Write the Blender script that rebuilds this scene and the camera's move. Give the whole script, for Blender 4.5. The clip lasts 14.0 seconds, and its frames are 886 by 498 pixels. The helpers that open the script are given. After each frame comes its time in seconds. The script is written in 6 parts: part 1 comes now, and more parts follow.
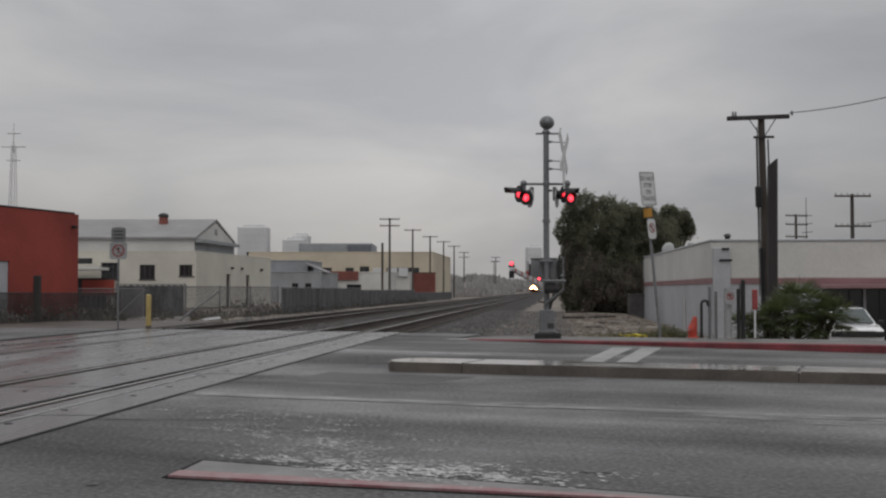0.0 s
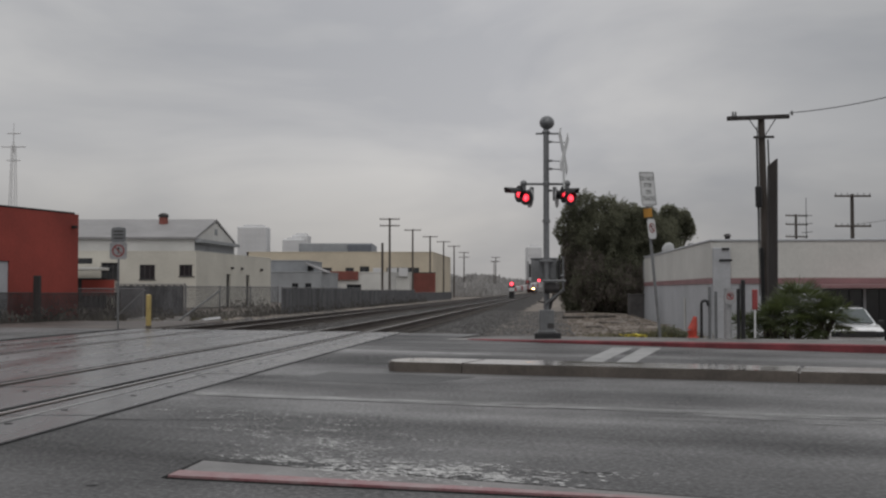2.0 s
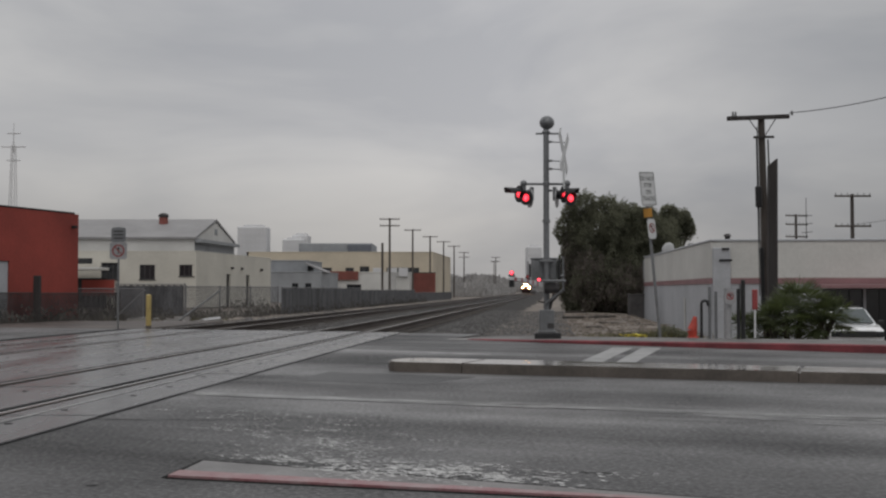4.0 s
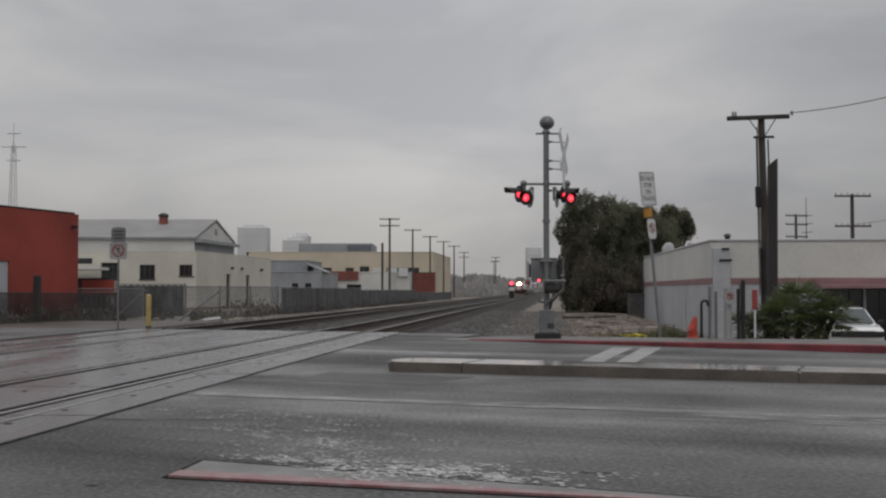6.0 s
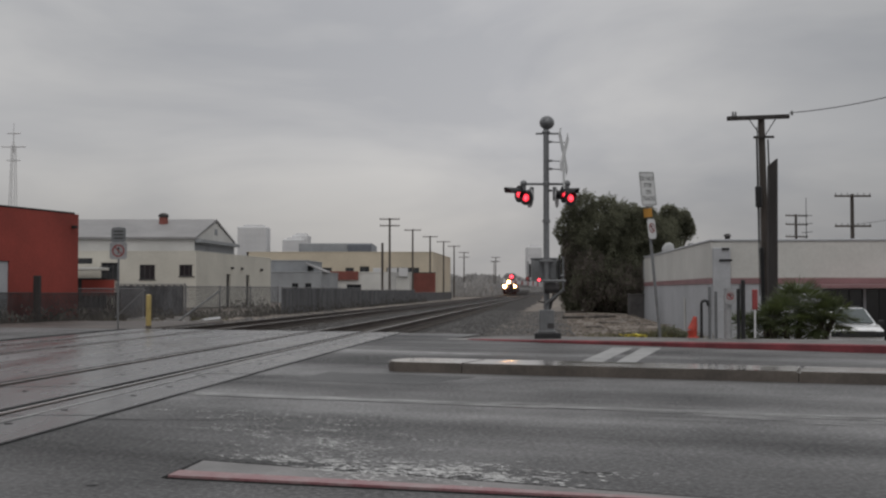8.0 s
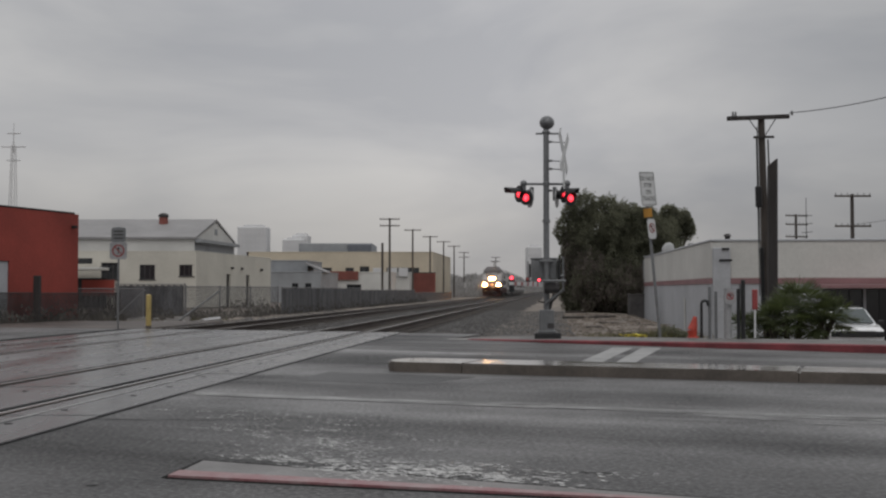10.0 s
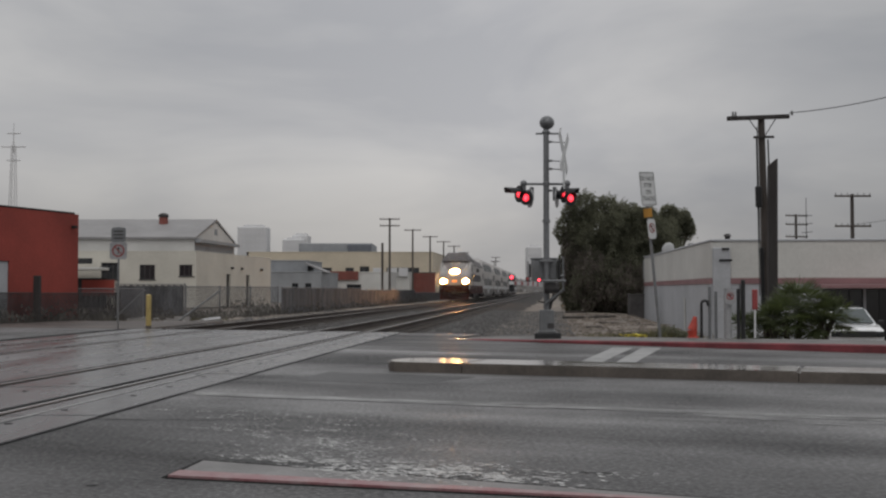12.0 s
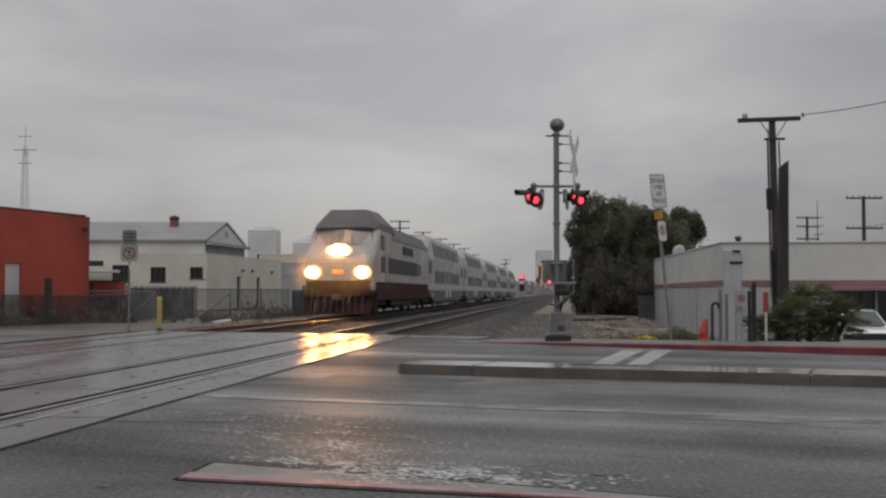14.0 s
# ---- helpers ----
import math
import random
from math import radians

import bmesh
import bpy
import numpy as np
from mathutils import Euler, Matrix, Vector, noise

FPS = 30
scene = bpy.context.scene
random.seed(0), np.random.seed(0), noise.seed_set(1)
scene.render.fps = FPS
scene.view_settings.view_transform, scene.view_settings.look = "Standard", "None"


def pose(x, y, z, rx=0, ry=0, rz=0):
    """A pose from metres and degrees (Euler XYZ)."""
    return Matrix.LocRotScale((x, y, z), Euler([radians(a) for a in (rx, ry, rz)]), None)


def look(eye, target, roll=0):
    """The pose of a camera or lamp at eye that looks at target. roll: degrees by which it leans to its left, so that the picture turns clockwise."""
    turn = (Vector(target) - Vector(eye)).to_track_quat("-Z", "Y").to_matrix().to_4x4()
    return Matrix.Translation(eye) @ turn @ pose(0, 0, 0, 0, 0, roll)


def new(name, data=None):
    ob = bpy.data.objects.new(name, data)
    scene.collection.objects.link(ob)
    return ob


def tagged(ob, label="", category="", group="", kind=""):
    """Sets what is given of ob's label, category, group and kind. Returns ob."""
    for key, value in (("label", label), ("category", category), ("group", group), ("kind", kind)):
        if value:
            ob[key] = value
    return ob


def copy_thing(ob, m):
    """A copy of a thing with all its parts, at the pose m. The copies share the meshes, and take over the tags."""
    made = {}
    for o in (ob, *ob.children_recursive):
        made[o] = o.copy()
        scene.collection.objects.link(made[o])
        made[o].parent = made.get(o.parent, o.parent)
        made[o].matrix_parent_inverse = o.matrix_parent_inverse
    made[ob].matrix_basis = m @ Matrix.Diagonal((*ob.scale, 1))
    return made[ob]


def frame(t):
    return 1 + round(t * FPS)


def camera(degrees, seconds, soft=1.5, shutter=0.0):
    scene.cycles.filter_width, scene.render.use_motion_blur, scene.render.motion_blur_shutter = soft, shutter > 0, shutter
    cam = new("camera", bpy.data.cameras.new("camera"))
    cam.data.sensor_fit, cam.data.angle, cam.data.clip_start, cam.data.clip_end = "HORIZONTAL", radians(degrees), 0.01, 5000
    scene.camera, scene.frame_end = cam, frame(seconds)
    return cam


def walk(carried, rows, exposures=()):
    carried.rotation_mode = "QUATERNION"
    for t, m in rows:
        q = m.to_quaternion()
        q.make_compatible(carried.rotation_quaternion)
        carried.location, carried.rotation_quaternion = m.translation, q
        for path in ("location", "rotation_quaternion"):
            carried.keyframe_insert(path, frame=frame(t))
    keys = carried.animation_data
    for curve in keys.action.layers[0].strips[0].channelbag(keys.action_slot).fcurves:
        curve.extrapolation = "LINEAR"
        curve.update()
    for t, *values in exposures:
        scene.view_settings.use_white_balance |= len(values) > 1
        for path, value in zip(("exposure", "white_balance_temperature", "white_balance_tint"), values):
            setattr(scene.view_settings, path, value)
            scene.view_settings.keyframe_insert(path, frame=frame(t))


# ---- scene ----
# Level crossing of a skewed street over a double track, on a wet, overcast day.
# World: the camera stands over the origin and looks along +y. The tracks run along (0.098, 1), the street along RD.
cam = camera(42.8, 14.0, soft=2.3, shutter=0.5)
EYE = (0.0, 0.0, 1.10)


def aim(yaw, pitch):
    return pose(*EYE, 90 + pitch, 0, yaw)


walk(cam, [(0, aim(0, 2.09)), (4, aim(0, 2.09)), (9, aim(0, 2.09)), (13.5, aim(0, 2.09)), (13.7, aim(0, 2.09)), (13.8, aim(0.07, 2.09)),
           (13.9, aim(0.30, 2.16)), (14.0, aim(0.515, 2.21))], exposures=[(0, 0.0), (14, -0.03)])

# ---------------------------------------------------------------- world and light
world = bpy.data.worlds.new("overcast_sky")
scene.world = world
world.use_nodes = True
wn, wl = world.node_tree.nodes, world.node_tree.links
wn.clear()


def wnode(kind, **kw):
    n = wn.new(kind)
    for k, v in kw.items():
        n.inputs[k].default_value = v
    return n


w_out, w_bg = wnode("ShaderNodeOutputWorld"), wnode("ShaderNodeBackground", Strength=1.0)
w_tc, w_sep = wnode("ShaderNodeTexCoord"), wnode("ShaderNodeSeparateXYZ")
w_sky = wnode("ShaderNodeTexSky")
w_sky.sky_type, w_sky.sun_disc, w_sky.sun_elevation, w_sky.sun_rotation = "NISHITA", False, radians(50), radians(205)
w_map = wnode("ShaderNodeMapping", Scale=(2.2, 2.2, 7.0), Location=(0.35, 0.1, 0.62))
w_noise = wnode("ShaderNodeTexNoise", Scale=1.25, Detail=5.0, Roughness=0.5, Distortion=0.35)
w_ramp = wn.new("ShaderNodeValToRGB")
w_ramp.color_ramp.elements[0].position, w_ramp.color_ramp.elements[0].color = 0.36, (0.80, 0.81, 0.845, 1)
w_ramp.color_ramp.elements[1].position, w_ramp.color_ramp.elements[1].color = 0.64, (1.14, 1.13, 1.12, 1)
# brighter towards the zenith, as an overcast sky is
w_up = wn.new("ShaderNodeValToRGB")
for e, (p, c) in zip([w_up.color_ramp.elements[0], w_up.color_ramp.elements[1]] + [w_up.color_ramp.elements.new(p) for p in (0.06, 0.13, 0.22, 0.30)],
                     [(0.0, (0.335, 0.328, 0.326)), (1.0, (1.5, 1.5, 1.50)), (0.06, (0.375, 0.366, 0.362)), (0.13, (0.468, 0.462, 0.459)),
                      (0.22, (0.448, 0.447, 0.449)), (0.30, (0.478, 0.478, 0.482))]):
    e.position, e.color = p, (*c, 1)
w_mul = wn.new("ShaderNodeMix")
w_mul.data_type, w_mul.blend_type = "RGBA", "MULTIPLY"
w_mul.inputs["Factor"].default_value = 1.0
w_add = wn.new("ShaderNodeMix")
w_add.data_type, w_add.blend_type = "RGBA", "ADD"
w_add.inputs["Factor"].default_value = 0.004
wl.new(w_tc.outputs["Generated"], w_sep.inputs[0])
wl.new(w_tc.outputs["Generated"], w_map.inputs["Vector"])
wl.new(w_map.outputs[0], w_noise.inputs["Vector"])
wl.new(w_noise.outputs["Fac"], w_ramp.inputs[0])
wl.new(w_sep.outputs["Z"], w_up.inputs[0])
wl.new(w_up.outputs[0], w_mul.inputs["A"])
wl.new(w_ramp.outputs[0], w_mul.inputs["B"])
wl.new(w_mul.outputs["Result"], w_add.inputs["A"])
wl.new(w_sky.outputs[0], w_add.inputs["B"])
# the cloud is thinner straight ahead than to the sides
w_side = wn.new("ShaderNodeValToRGB")
for e, (p, c) in zip([w_side.color_ramp.elements[0], w_side.color_ramp.elements[1]] + [w_side.color_ramp.elements.new(p) for p in (0.36, 0.53, 0.68)],
                     [(0.0, (0.93, 0.93, 0.94)), (1.0, (0.84, 0.85, 0.88)), (0.36, (0.99, 0.99, 0.985)), (0.53, (1.17, 1.16, 1.15)), (0.68, (0.76, 0.77, 0.785))]):
    e.position, e.color = p, (*c, 1)
w_half = wnode("ShaderNodeMapRange")
w_half.inputs["From Min"].default_value, w_half.inputs["From Max"].default_value = -1.0, 1.0
w_m2 = wn.new("ShaderNodeMix")
w_m2.data_type, w_m2.blend_type = "RGBA", "MULTIPLY"
w_m2.inputs["Factor"].default_value = 1.0
wl.new(w_sep.outputs["X"], w_half.inputs["Value"])
wl.new(w_half.outputs["Result"], w_side.inputs[0])
wl.new(w_side.outputs[0], w_m2.inputs["B"])
wl.new(w_add.outputs["Result"], w_m2.inputs["A"])
wl.new(w_m2.outputs["Result"], w_bg.inputs["Color"])
wl.new(w_bg.outputs[0], w_out.inputs[0])

sun_data = bpy.data.lights.new("sun", "SUN")
sun_data.energy, sun_data.angle, sun_data.color = 0.6, radians(40), (1.0, 0.97, 0.93)
sun = new("sun", sun_data)
sun.matrix_world = look((3, -17, 33), (0, 0, 0))

# ---------------------------------------------------------------- materials


def mat(name, color, rough=0.7, metal=0.0, var=0.25, scale=3.0, bump=0.0, bscale=40.0, coat=0.0, emit=None, strength=0.0, second=None, sscale=0.6,
        rough_var=0.0, stretch=(1, 1, 1), spec=0.5, rand=0.0, space="Object"):
    """A two-scale noise material: large stains, fine grain, bump, and a piece-to-piece shift."""
    m = bpy.data.materials.new(name)
    m.use_nodes = True
    nt = m.node_tree
    n, l = nt.nodes, nt.links
    b = n["Principled BSDF"]
    tc = n.new("ShaderNodeTexCoord")
    mp = n.new("ShaderNodeMapping")
    mp.inputs["Scale"].default_value = stretch
    if space == "World":
        ge = n.new("ShaderNodeNewGeometry")
        l.new(ge.outputs["Position"], mp.inputs["Vector"])
    else:
        l.new(tc.outputs["Object"], mp.inputs["Vector"])

    def nz(s, d=4.0, ro=0.6):
        t = n.new("ShaderNodeTexNoise")
        t.inputs["Scale"].default_value, t.inputs["Detail"].default_value, t.inputs["Roughness"].default_value = s, d, ro
        l.new(mp.outputs[0], t.inputs["Vector"])
        return t

    big, fine = nz(sscale), nz(scale * 4, 3)
    dark = tuple(c * (1 - var) for c in color)
    light = tuple(min(1, c * (1 + var)) for c in color)
    r1 = n.new("ShaderNodeValToRGB")
    r1.color_ramp.elements[0].position, r1.color_ramp.elements[1].position = 0.32, 0.68
    r1.color_ramp.elements[0].color, r1.color_ramp.elements[1].color = (*dark, 1), (*(second or light), 1)
    l.new(big.outputs["Fac"], r1.inputs[0])
    r2 = n.new("ShaderNodeMapRange")
    r2.inputs["From Min"].default_value, r2.inputs["From Max"].default_value = 0.25, 0.75
    r2.inputs["To Min"].default_value, r2.inputs["To Max"].default_value = 1 - var * 0.7, 1 + var * 0.7
    l.new(fine.outputs["Fac"], r2.inputs["Value"])
    mx = n.new("ShaderNodeMix")
    mx.data_type, mx.blend_type = "RGBA", "MULTIPLY"
    mx.inputs["Factor"].default_value = 1.0
    l.new(r1.outputs[0], mx.inputs["A"])
    l.new(r2.outputs["Result"], mx.inputs["B"])
    col = mx.outputs["Result"]
    if rand:
        oi = n.new("ShaderNodeObjectInfo")
        r3 = n.new("ShaderNodeMapRange")
        r3.inputs["To Min"].default_value, r3.inputs["To Max"].default_value = 1 - rand, 1 + rand
        l.new(oi.outputs["Random"], r3.inputs["Value"])
        m2 = n.new("ShaderNodeMix")
        m2.data_type, m2.blend_type = "RGBA", "MULTIPLY"
        m2.inputs["Factor"].default_value = 1.0
        l.new(col, m2.inputs["A"])
        l.new(r3.outputs["Result"], m2.inputs["B"])
        col = m2.outputs["Result"]
    l.new(col, b.inputs["Base Color"])
    b.inputs["Metallic"].default_value = metal
    b.inputs["Specular IOR Level"].default_value = spec
    b.inputs["Coat Weight"].default_value = coat
    if rough_var:
        rr = n.new("ShaderNodeMapRange")
        rr.inputs["From Min"].default_value, rr.inputs["From Max"].default_value = 0.3, 0.7
        rr.inputs["To Min"].default_value, rr.inputs["To Max"].default_value = max(0.03, rough - rough_var), min(1, rough + rough_var)
        l.new(big.outputs["Fac"], rr.inputs["Value"])
        l.new(rr.outputs["Result"], b.inputs["Roughness"])
    else:
        b.inputs["Roughness"].default_value = rough
    if bump:
        bn = nz(bscale, 3)
        bp = n.new("ShaderNodeBump")
        bp.inputs["Strength"].default_value, bp.inputs["Distance"].default_value = bump, 0.02
        l.new(bn.outputs["Fac"], bp.inputs["Height"])
        l.new(bp.outputs[0], b.inputs["Normal"])
    if emit:
        b.inputs["Emission Color"].default_value = (*emit, 1)
        b.inputs["Emission Strength"].default_value = strength
    return m


M_ASPHALT = mat("wet_asphalt", (0.080, 0.079, 0.079), 0.5, var=0.75, scale=7, bump=1.0, bscale=36, sscale=0.32, space="World", spec=0.5)


def wet_streaks(m, low, high, tint):
    """Tyre-polished and wet lanes along the street: long streaks in roughness and tone."""
    n, l = m.node_tree.nodes, m.node_tree.links
    b = n["Principled BSDF"]
    ge, turn, mp, tx = n.new("ShaderNodeNewGeometry"), n.new("ShaderNodeMapping"), n.new("ShaderNodeMapping"), n.new("ShaderNodeTexNoise")
    turn.inputs["Rotation"].default_value = (0, 0, radians(20.4))
    mp.inputs["Scale"].default_value = (0.07, 0.5, 1)
    tx.inputs["Scale"].default_value, tx.inputs["Detail"].default_value, tx.inputs["Roughness"].default_value = 1.0, 6.0, 0.55
    l.new(ge.outputs["Position"], turn.inputs["Vector"])
    l.new(turn.outputs[0], mp.inputs["Vector"])
    l.new(mp.outputs[0], tx.inputs["Vector"])
    rr = n.new("ShaderNodeMapRange")
    rr.inputs["From Min"].default_value, rr.inputs["From Max"].default_value = 0.34, 0.66
    rr.inputs["To Min"].default_value, rr.inputs["To Max"].default_value = high, low
    l.new(tx.outputs["Fac"], rr.inputs["Value"])
    grit = n.new("ShaderNodeTexNoise")
    grit.inputs["Scale"].default_value, grit.inputs["Detail"].default_value = 26.0, 3.0
    l.new(ge.outputs["Position"], grit.inputs["Vector"])
    g2 = n.new("ShaderNodeMapRange")
    g2.inputs["From Min"].default_value, g2.inputs["From Max"].default_value = 0.3, 0.7
    g2.inputs["To Min"].default_value, g2.inputs["To Max"].default_value = 0.62, 1.5
    l.new(grit.outputs["Fac"], g2.inputs["Value"])
    mu = n.new("ShaderNodeMath")
    mu.operation = "MULTIPLY"
    l.new(rr.outputs["Result"], mu.inputs[0])
    l.new(g2.outputs["Result"], mu.inputs[1])
    l.new(mu.outputs[0], b.inputs["Roughness"])
    old = b.inputs["Base Color"].links[0].from_socket
    r2 = n.new("ShaderNodeMapRange")
    r2.inputs["From Min"].default_value, r2.inputs["From Max"].default_value = 0.38, 0.72
    r2.inputs["To Min"].default_value, r2.inputs["To Max"].default_value = 1 - tint, 1 + tint * 1.6
    l.new(tx.outputs["Fac"], r2.inputs["Value"])
    mx = n.new("ShaderNodeMix")
    mx.data_type, mx.blend_type = "RGBA", "MULTIPLY"
    mx.inputs["Factor"].default_value = 1.0
    l.new(old, mx.inputs["A"])
    l.new(r2.outputs["Result"], mx.inputs["B"])
    # a soft oil-dark stain beside the crossing, with an uneven rim
    sp, ln, add, sr = n.new("ShaderNodeMapping"), n.new("ShaderNodeVectorMath"), n.new("ShaderNodeMath"), n.new("ShaderNodeMapRange")
    sp.inputs["Scale"].default_value = (1 / 2.5, 1 / 1.25, 0)
    sp.inputs["Location"].default_value = (5.6 / 2.5, -7.0 / 1.25, 0)
    l.new(turn.outputs[0], sp.inputs["Vector"])
    ln.operation = "LENGTH"
    l.new(sp.outputs[0], ln.inputs[0])
    add.operation = "MULTIPLY_ADD"
    add.inputs[1].default_value = 0.9
    l.new(tx.outputs["Fac"], add.inputs[0])
    l.new(ln.outputs["Value"], add.inputs[2])
    sr.inputs["From Min"].default_value, sr.inputs["From Max"].default_value = 0.75, 1.6
    sr.inputs["To Min"].default_value, sr.inputs["To Max"].default_value = 0.45, 1.0
    l.new(add.outputs[0], sr.inputs["Value"])
    m3 = n.new("ShaderNodeMix")
    m3.data_type, m3.blend_type = "RGBA", "MULTIPLY"
    m3.inputs["Factor"].default_value = 1.0
    l.new(mx.outputs["Result"], m3.inputs["A"])
    l.new(sr.outputs["Result"], m3.inputs["B"])
    gl = n.new("ShaderNodeMath")
    gl.operation = "MULTIPLY"
    gl.inputs[1].default_value = b.inputs["Specular IOR Level"].default_value
    l.new(sr.outputs["Result"], gl.inputs[0])
    l.new(gl.outputs[0], b.inputs["Specular IOR Level"])
    # lighter towards the lane line, fading out to both sides
    sep, off, ab, pr = n.new("ShaderNodeSeparateXYZ"), n.new("ShaderNodeMath"), n.new("ShaderNodeMath"), n.new("ShaderNodeMapRange")
    l.new(turn.outputs[0], sep.inputs[0])
    off.operation, ab.operation = "SUBTRACT", "ABSOLUTE"
    off.inputs[1].default_value = 10.6
    l.new(sep.outputs["Y"], off.inputs[0])
    l.new(off.outputs[0], ab.inputs[0])
    pr.interpolation_type = "SMOOTHSTEP"
    pr.inputs["From Min"].default_value, pr.inputs["From Max"].default_value = 0.1, 2.2
    pr.inputs["To Min"].default_value, pr.inputs["To Max"].default_value = 1.9, 1.0
    l.new(ab.outputs[0], pr.inputs["Value"])
    m4 = n.new("ShaderNodeMix")
    m4.data_type, m4.blend_type = "RGBA", "MULTIPLY"
    m4.inputs["Factor"].default_value = 1.0
    l.new(m3.outputs["Result"], m4.inputs["A"])
    l.new(pr.outputs["Result"], m4.inputs["B"])
    l.new(m4.outputs["Result"], b.inputs["Base Color"])


wet_streaks(M_ASPHALT, 0.40, 0.64, 0.42)
M_PATCH = mat("patched_asphalt", (0.052, 0.052, 0.052), 0.5, var=0.4, scale=12, bump=0.9, bscale=48, sscale=0.6, space="World", spec=0.55)
M_YARD = mat("broken_yard_paving", (0.068, 0.063, 0.060), 0.6, var=0.5, scale=5, bump=0.9, bscale=12, sscale=0.5, second=(0.12, 0.10, 0.088), space="World", spec=0.35)
M_PANEL = mat("wet_concrete_panel", (0.082, 0.080, 0.082), 0.26, var=0.42, scale=6, bump=0.14, bscale=18, sscale=0.7, rough_var=0.09, rand=0.18, space="World", spec=0.36, stretch=(1.7, 0.35, 1))
M_CONC = mat("kerb_concrete", (0.24, 0.23, 0.22), 0.12, var=0.3, scale=6, bump=0.06, bscale=22, sscale=1.1, rough_var=0.10, space="World")
M_PAVE = mat("damp_pavement", (0.13, 0.125, 0.12), 0.6, var=0.3, scale=6, bump=0.3, bscale=50, sscale=1.1, space="World", spec=0.3)
M_GUTTER = mat("wet_gutter_concrete", (0.165, 0.16, 0.157), 0.5, var=0.3, scale=9, bump=0.3, bscale=60, sscale=1.5, space="World", spec=0.4)
M_KERBFACE = mat("dirty_concrete", (0.095, 0.080, 0.068), 0.6, var=0.3, scale=6, bump=0.3, bscale=60, sscale=1.4, space="World")
M_RED_PAINT = mat("worn_red_paint", (0.155, 0.028, 0.034), 0.45, var=0.4, scale=8, bump=0.2, bscale=50, sscale=1.8, space="World")
M_RED_PALE = mat("faded_red_paint", (0.31, 0.105, 0.12), 0.45, var=0.3, scale=10, bump=0.2, bscale=70, sscale=5, second=(0.27, 0.19, 0.19), space="World")
M_FLAKE = mat("white_residue", (0.50, 0.50, 0.49), 0.5, var=0.3, scale=14, bump=0.2, sscale=3, space="World")
M_WHITE_LINE = mat("worn_white_paint", (0.36, 0.36, 0.355), 0.4, var=0.35, scale=10, bump=0.15, sscale=2.2, space="World")
M_BAR = mat("worn_bar_paint", (0.25, 0.25, 0.247), 0.42, var=0.4, scale=12, bump=0.3, sscale=3, second=(0.33, 0.33, 0.325), space="World")
M_GROUND = mat("wet_dirt", (0.098, 0.078, 0.062), 0.75, var=0.5, scale=3, bump=0.9, bscale=9, sscale=0.35, second=(0.22, 0.185, 0.152), space="World")
M_BED = mat("oily_ballast", (0.034, 0.031, 0.029), 0.85, var=0.4, scale=9, bump=1.0, bscale=16, sscale=0.8, space="World", spec=0.2)
M_STONE = mat("ballast_stone", (0.10, 0.096, 0.093), 0.7, var=0.4, scale=4, sscale=3, space="World")
M_TIE = mat("dark_timber_tie", (0.035, 0.028, 0.023), 0.8, var=0.35, scale=5, bump=0.4, rand=0.3)
M_RAIL = mat("rusty_rail", (0.055, 0.042, 0.035), 0.6, metal=0.3, var=0.3, scale=5)
M_RAILTOP = mat("polished_rail_top", (0.45, 0.44, 0.43), 0.26, metal=0.9, var=0.1, scale=5)
M_GROOVE = mat("flangeway_rubber", (0.014, 0.014, 0.014), 0.85, var=0.3, spec=0.08)
M_GALV = mat("galvanised_grey", (0.17, 0.175, 0.18), 0.5, metal=0.35, var=0.18, scale=5, sscale=2)
M_GREYBOX = mat("grey_painted_box", (0.17, 0.175, 0.18), 0.5, var=0.2, scale=5, sscale=3)
M_BLACK = mat("matt_black", (0.012, 0.012, 0.013), 0.55, var=0.3)
M_REDGLOW = mat("lit_red_lens", (0.5, 0.01, 0.02), 0.3, var=0.1, emit=(1.0, 0.03, 0.05), strength=1.3)
M_REDCORE = mat("lit_red_leds", (0.6, 0.05, 0.06), 0.3, var=0.1, emit=(1.0, 0.06, 0.09), strength=3.4)
M_SIGNWHITE = mat("sign_white", (0.55, 0.56, 0.56), 0.5, var=0.12, scale=3)
M_SIGNBACK = mat("sign_back_metal", (0.33, 0.33, 0.335), 0.5, metal=0.3, var=0.2)
M_SIGNINK = mat("sign_black_ink", (0.03, 0.03, 0.03), 0.6, var=0.2)
M_SIGNRED = mat("sign_red", (0.27, 0.045, 0.045), 0.5, var=0.25)
M_YELLOW = mat("yellow_paint", (0.42, 0.32, 0.12), 0.55, var=0.2, sscale=2.5)
M_AMBER = mat("amber_plate", (0.45, 0.22, 0.03), 0.5, var=0.15)
M_ORANGE = mat("orange_plastic", (0.40, 0.045, 0.026), 0.5, var=0.2, sscale=4)
# weathered brown, paled a little: distance haze is put into the colour
M_WOODPOLE = mat("weathered_pole", (0.080, 0.068, 0.060), 0.85, var=0.35, scale=4, bump=0.4, stretch=(4, 4, 0.3))
M_DARKPOST = mat("dark_tarred_post", (0.032, 0.028, 0.027), 0.8, var=0.35, scale=4, bump=0.4, stretch=(4, 4, 0.4))
M_CABLE = mat("black_cable", (0.02, 0.02, 0.02), 0.6)
M_INSUL = mat("insulator", (0.12, 0.12, 0.12), 0.3)
M_REDWALL = mat("red_stucco", (0.27, 0.045, 0.032), 0.75, var=0.2, scale=3, bump=0.2, sscale=0.45)
M_WHITEWALL = mat("white_stucco", (0.54, 0.535, 0.51), 0.8, var=0.09, scale=2, bump=0.15, sscale=0.4)
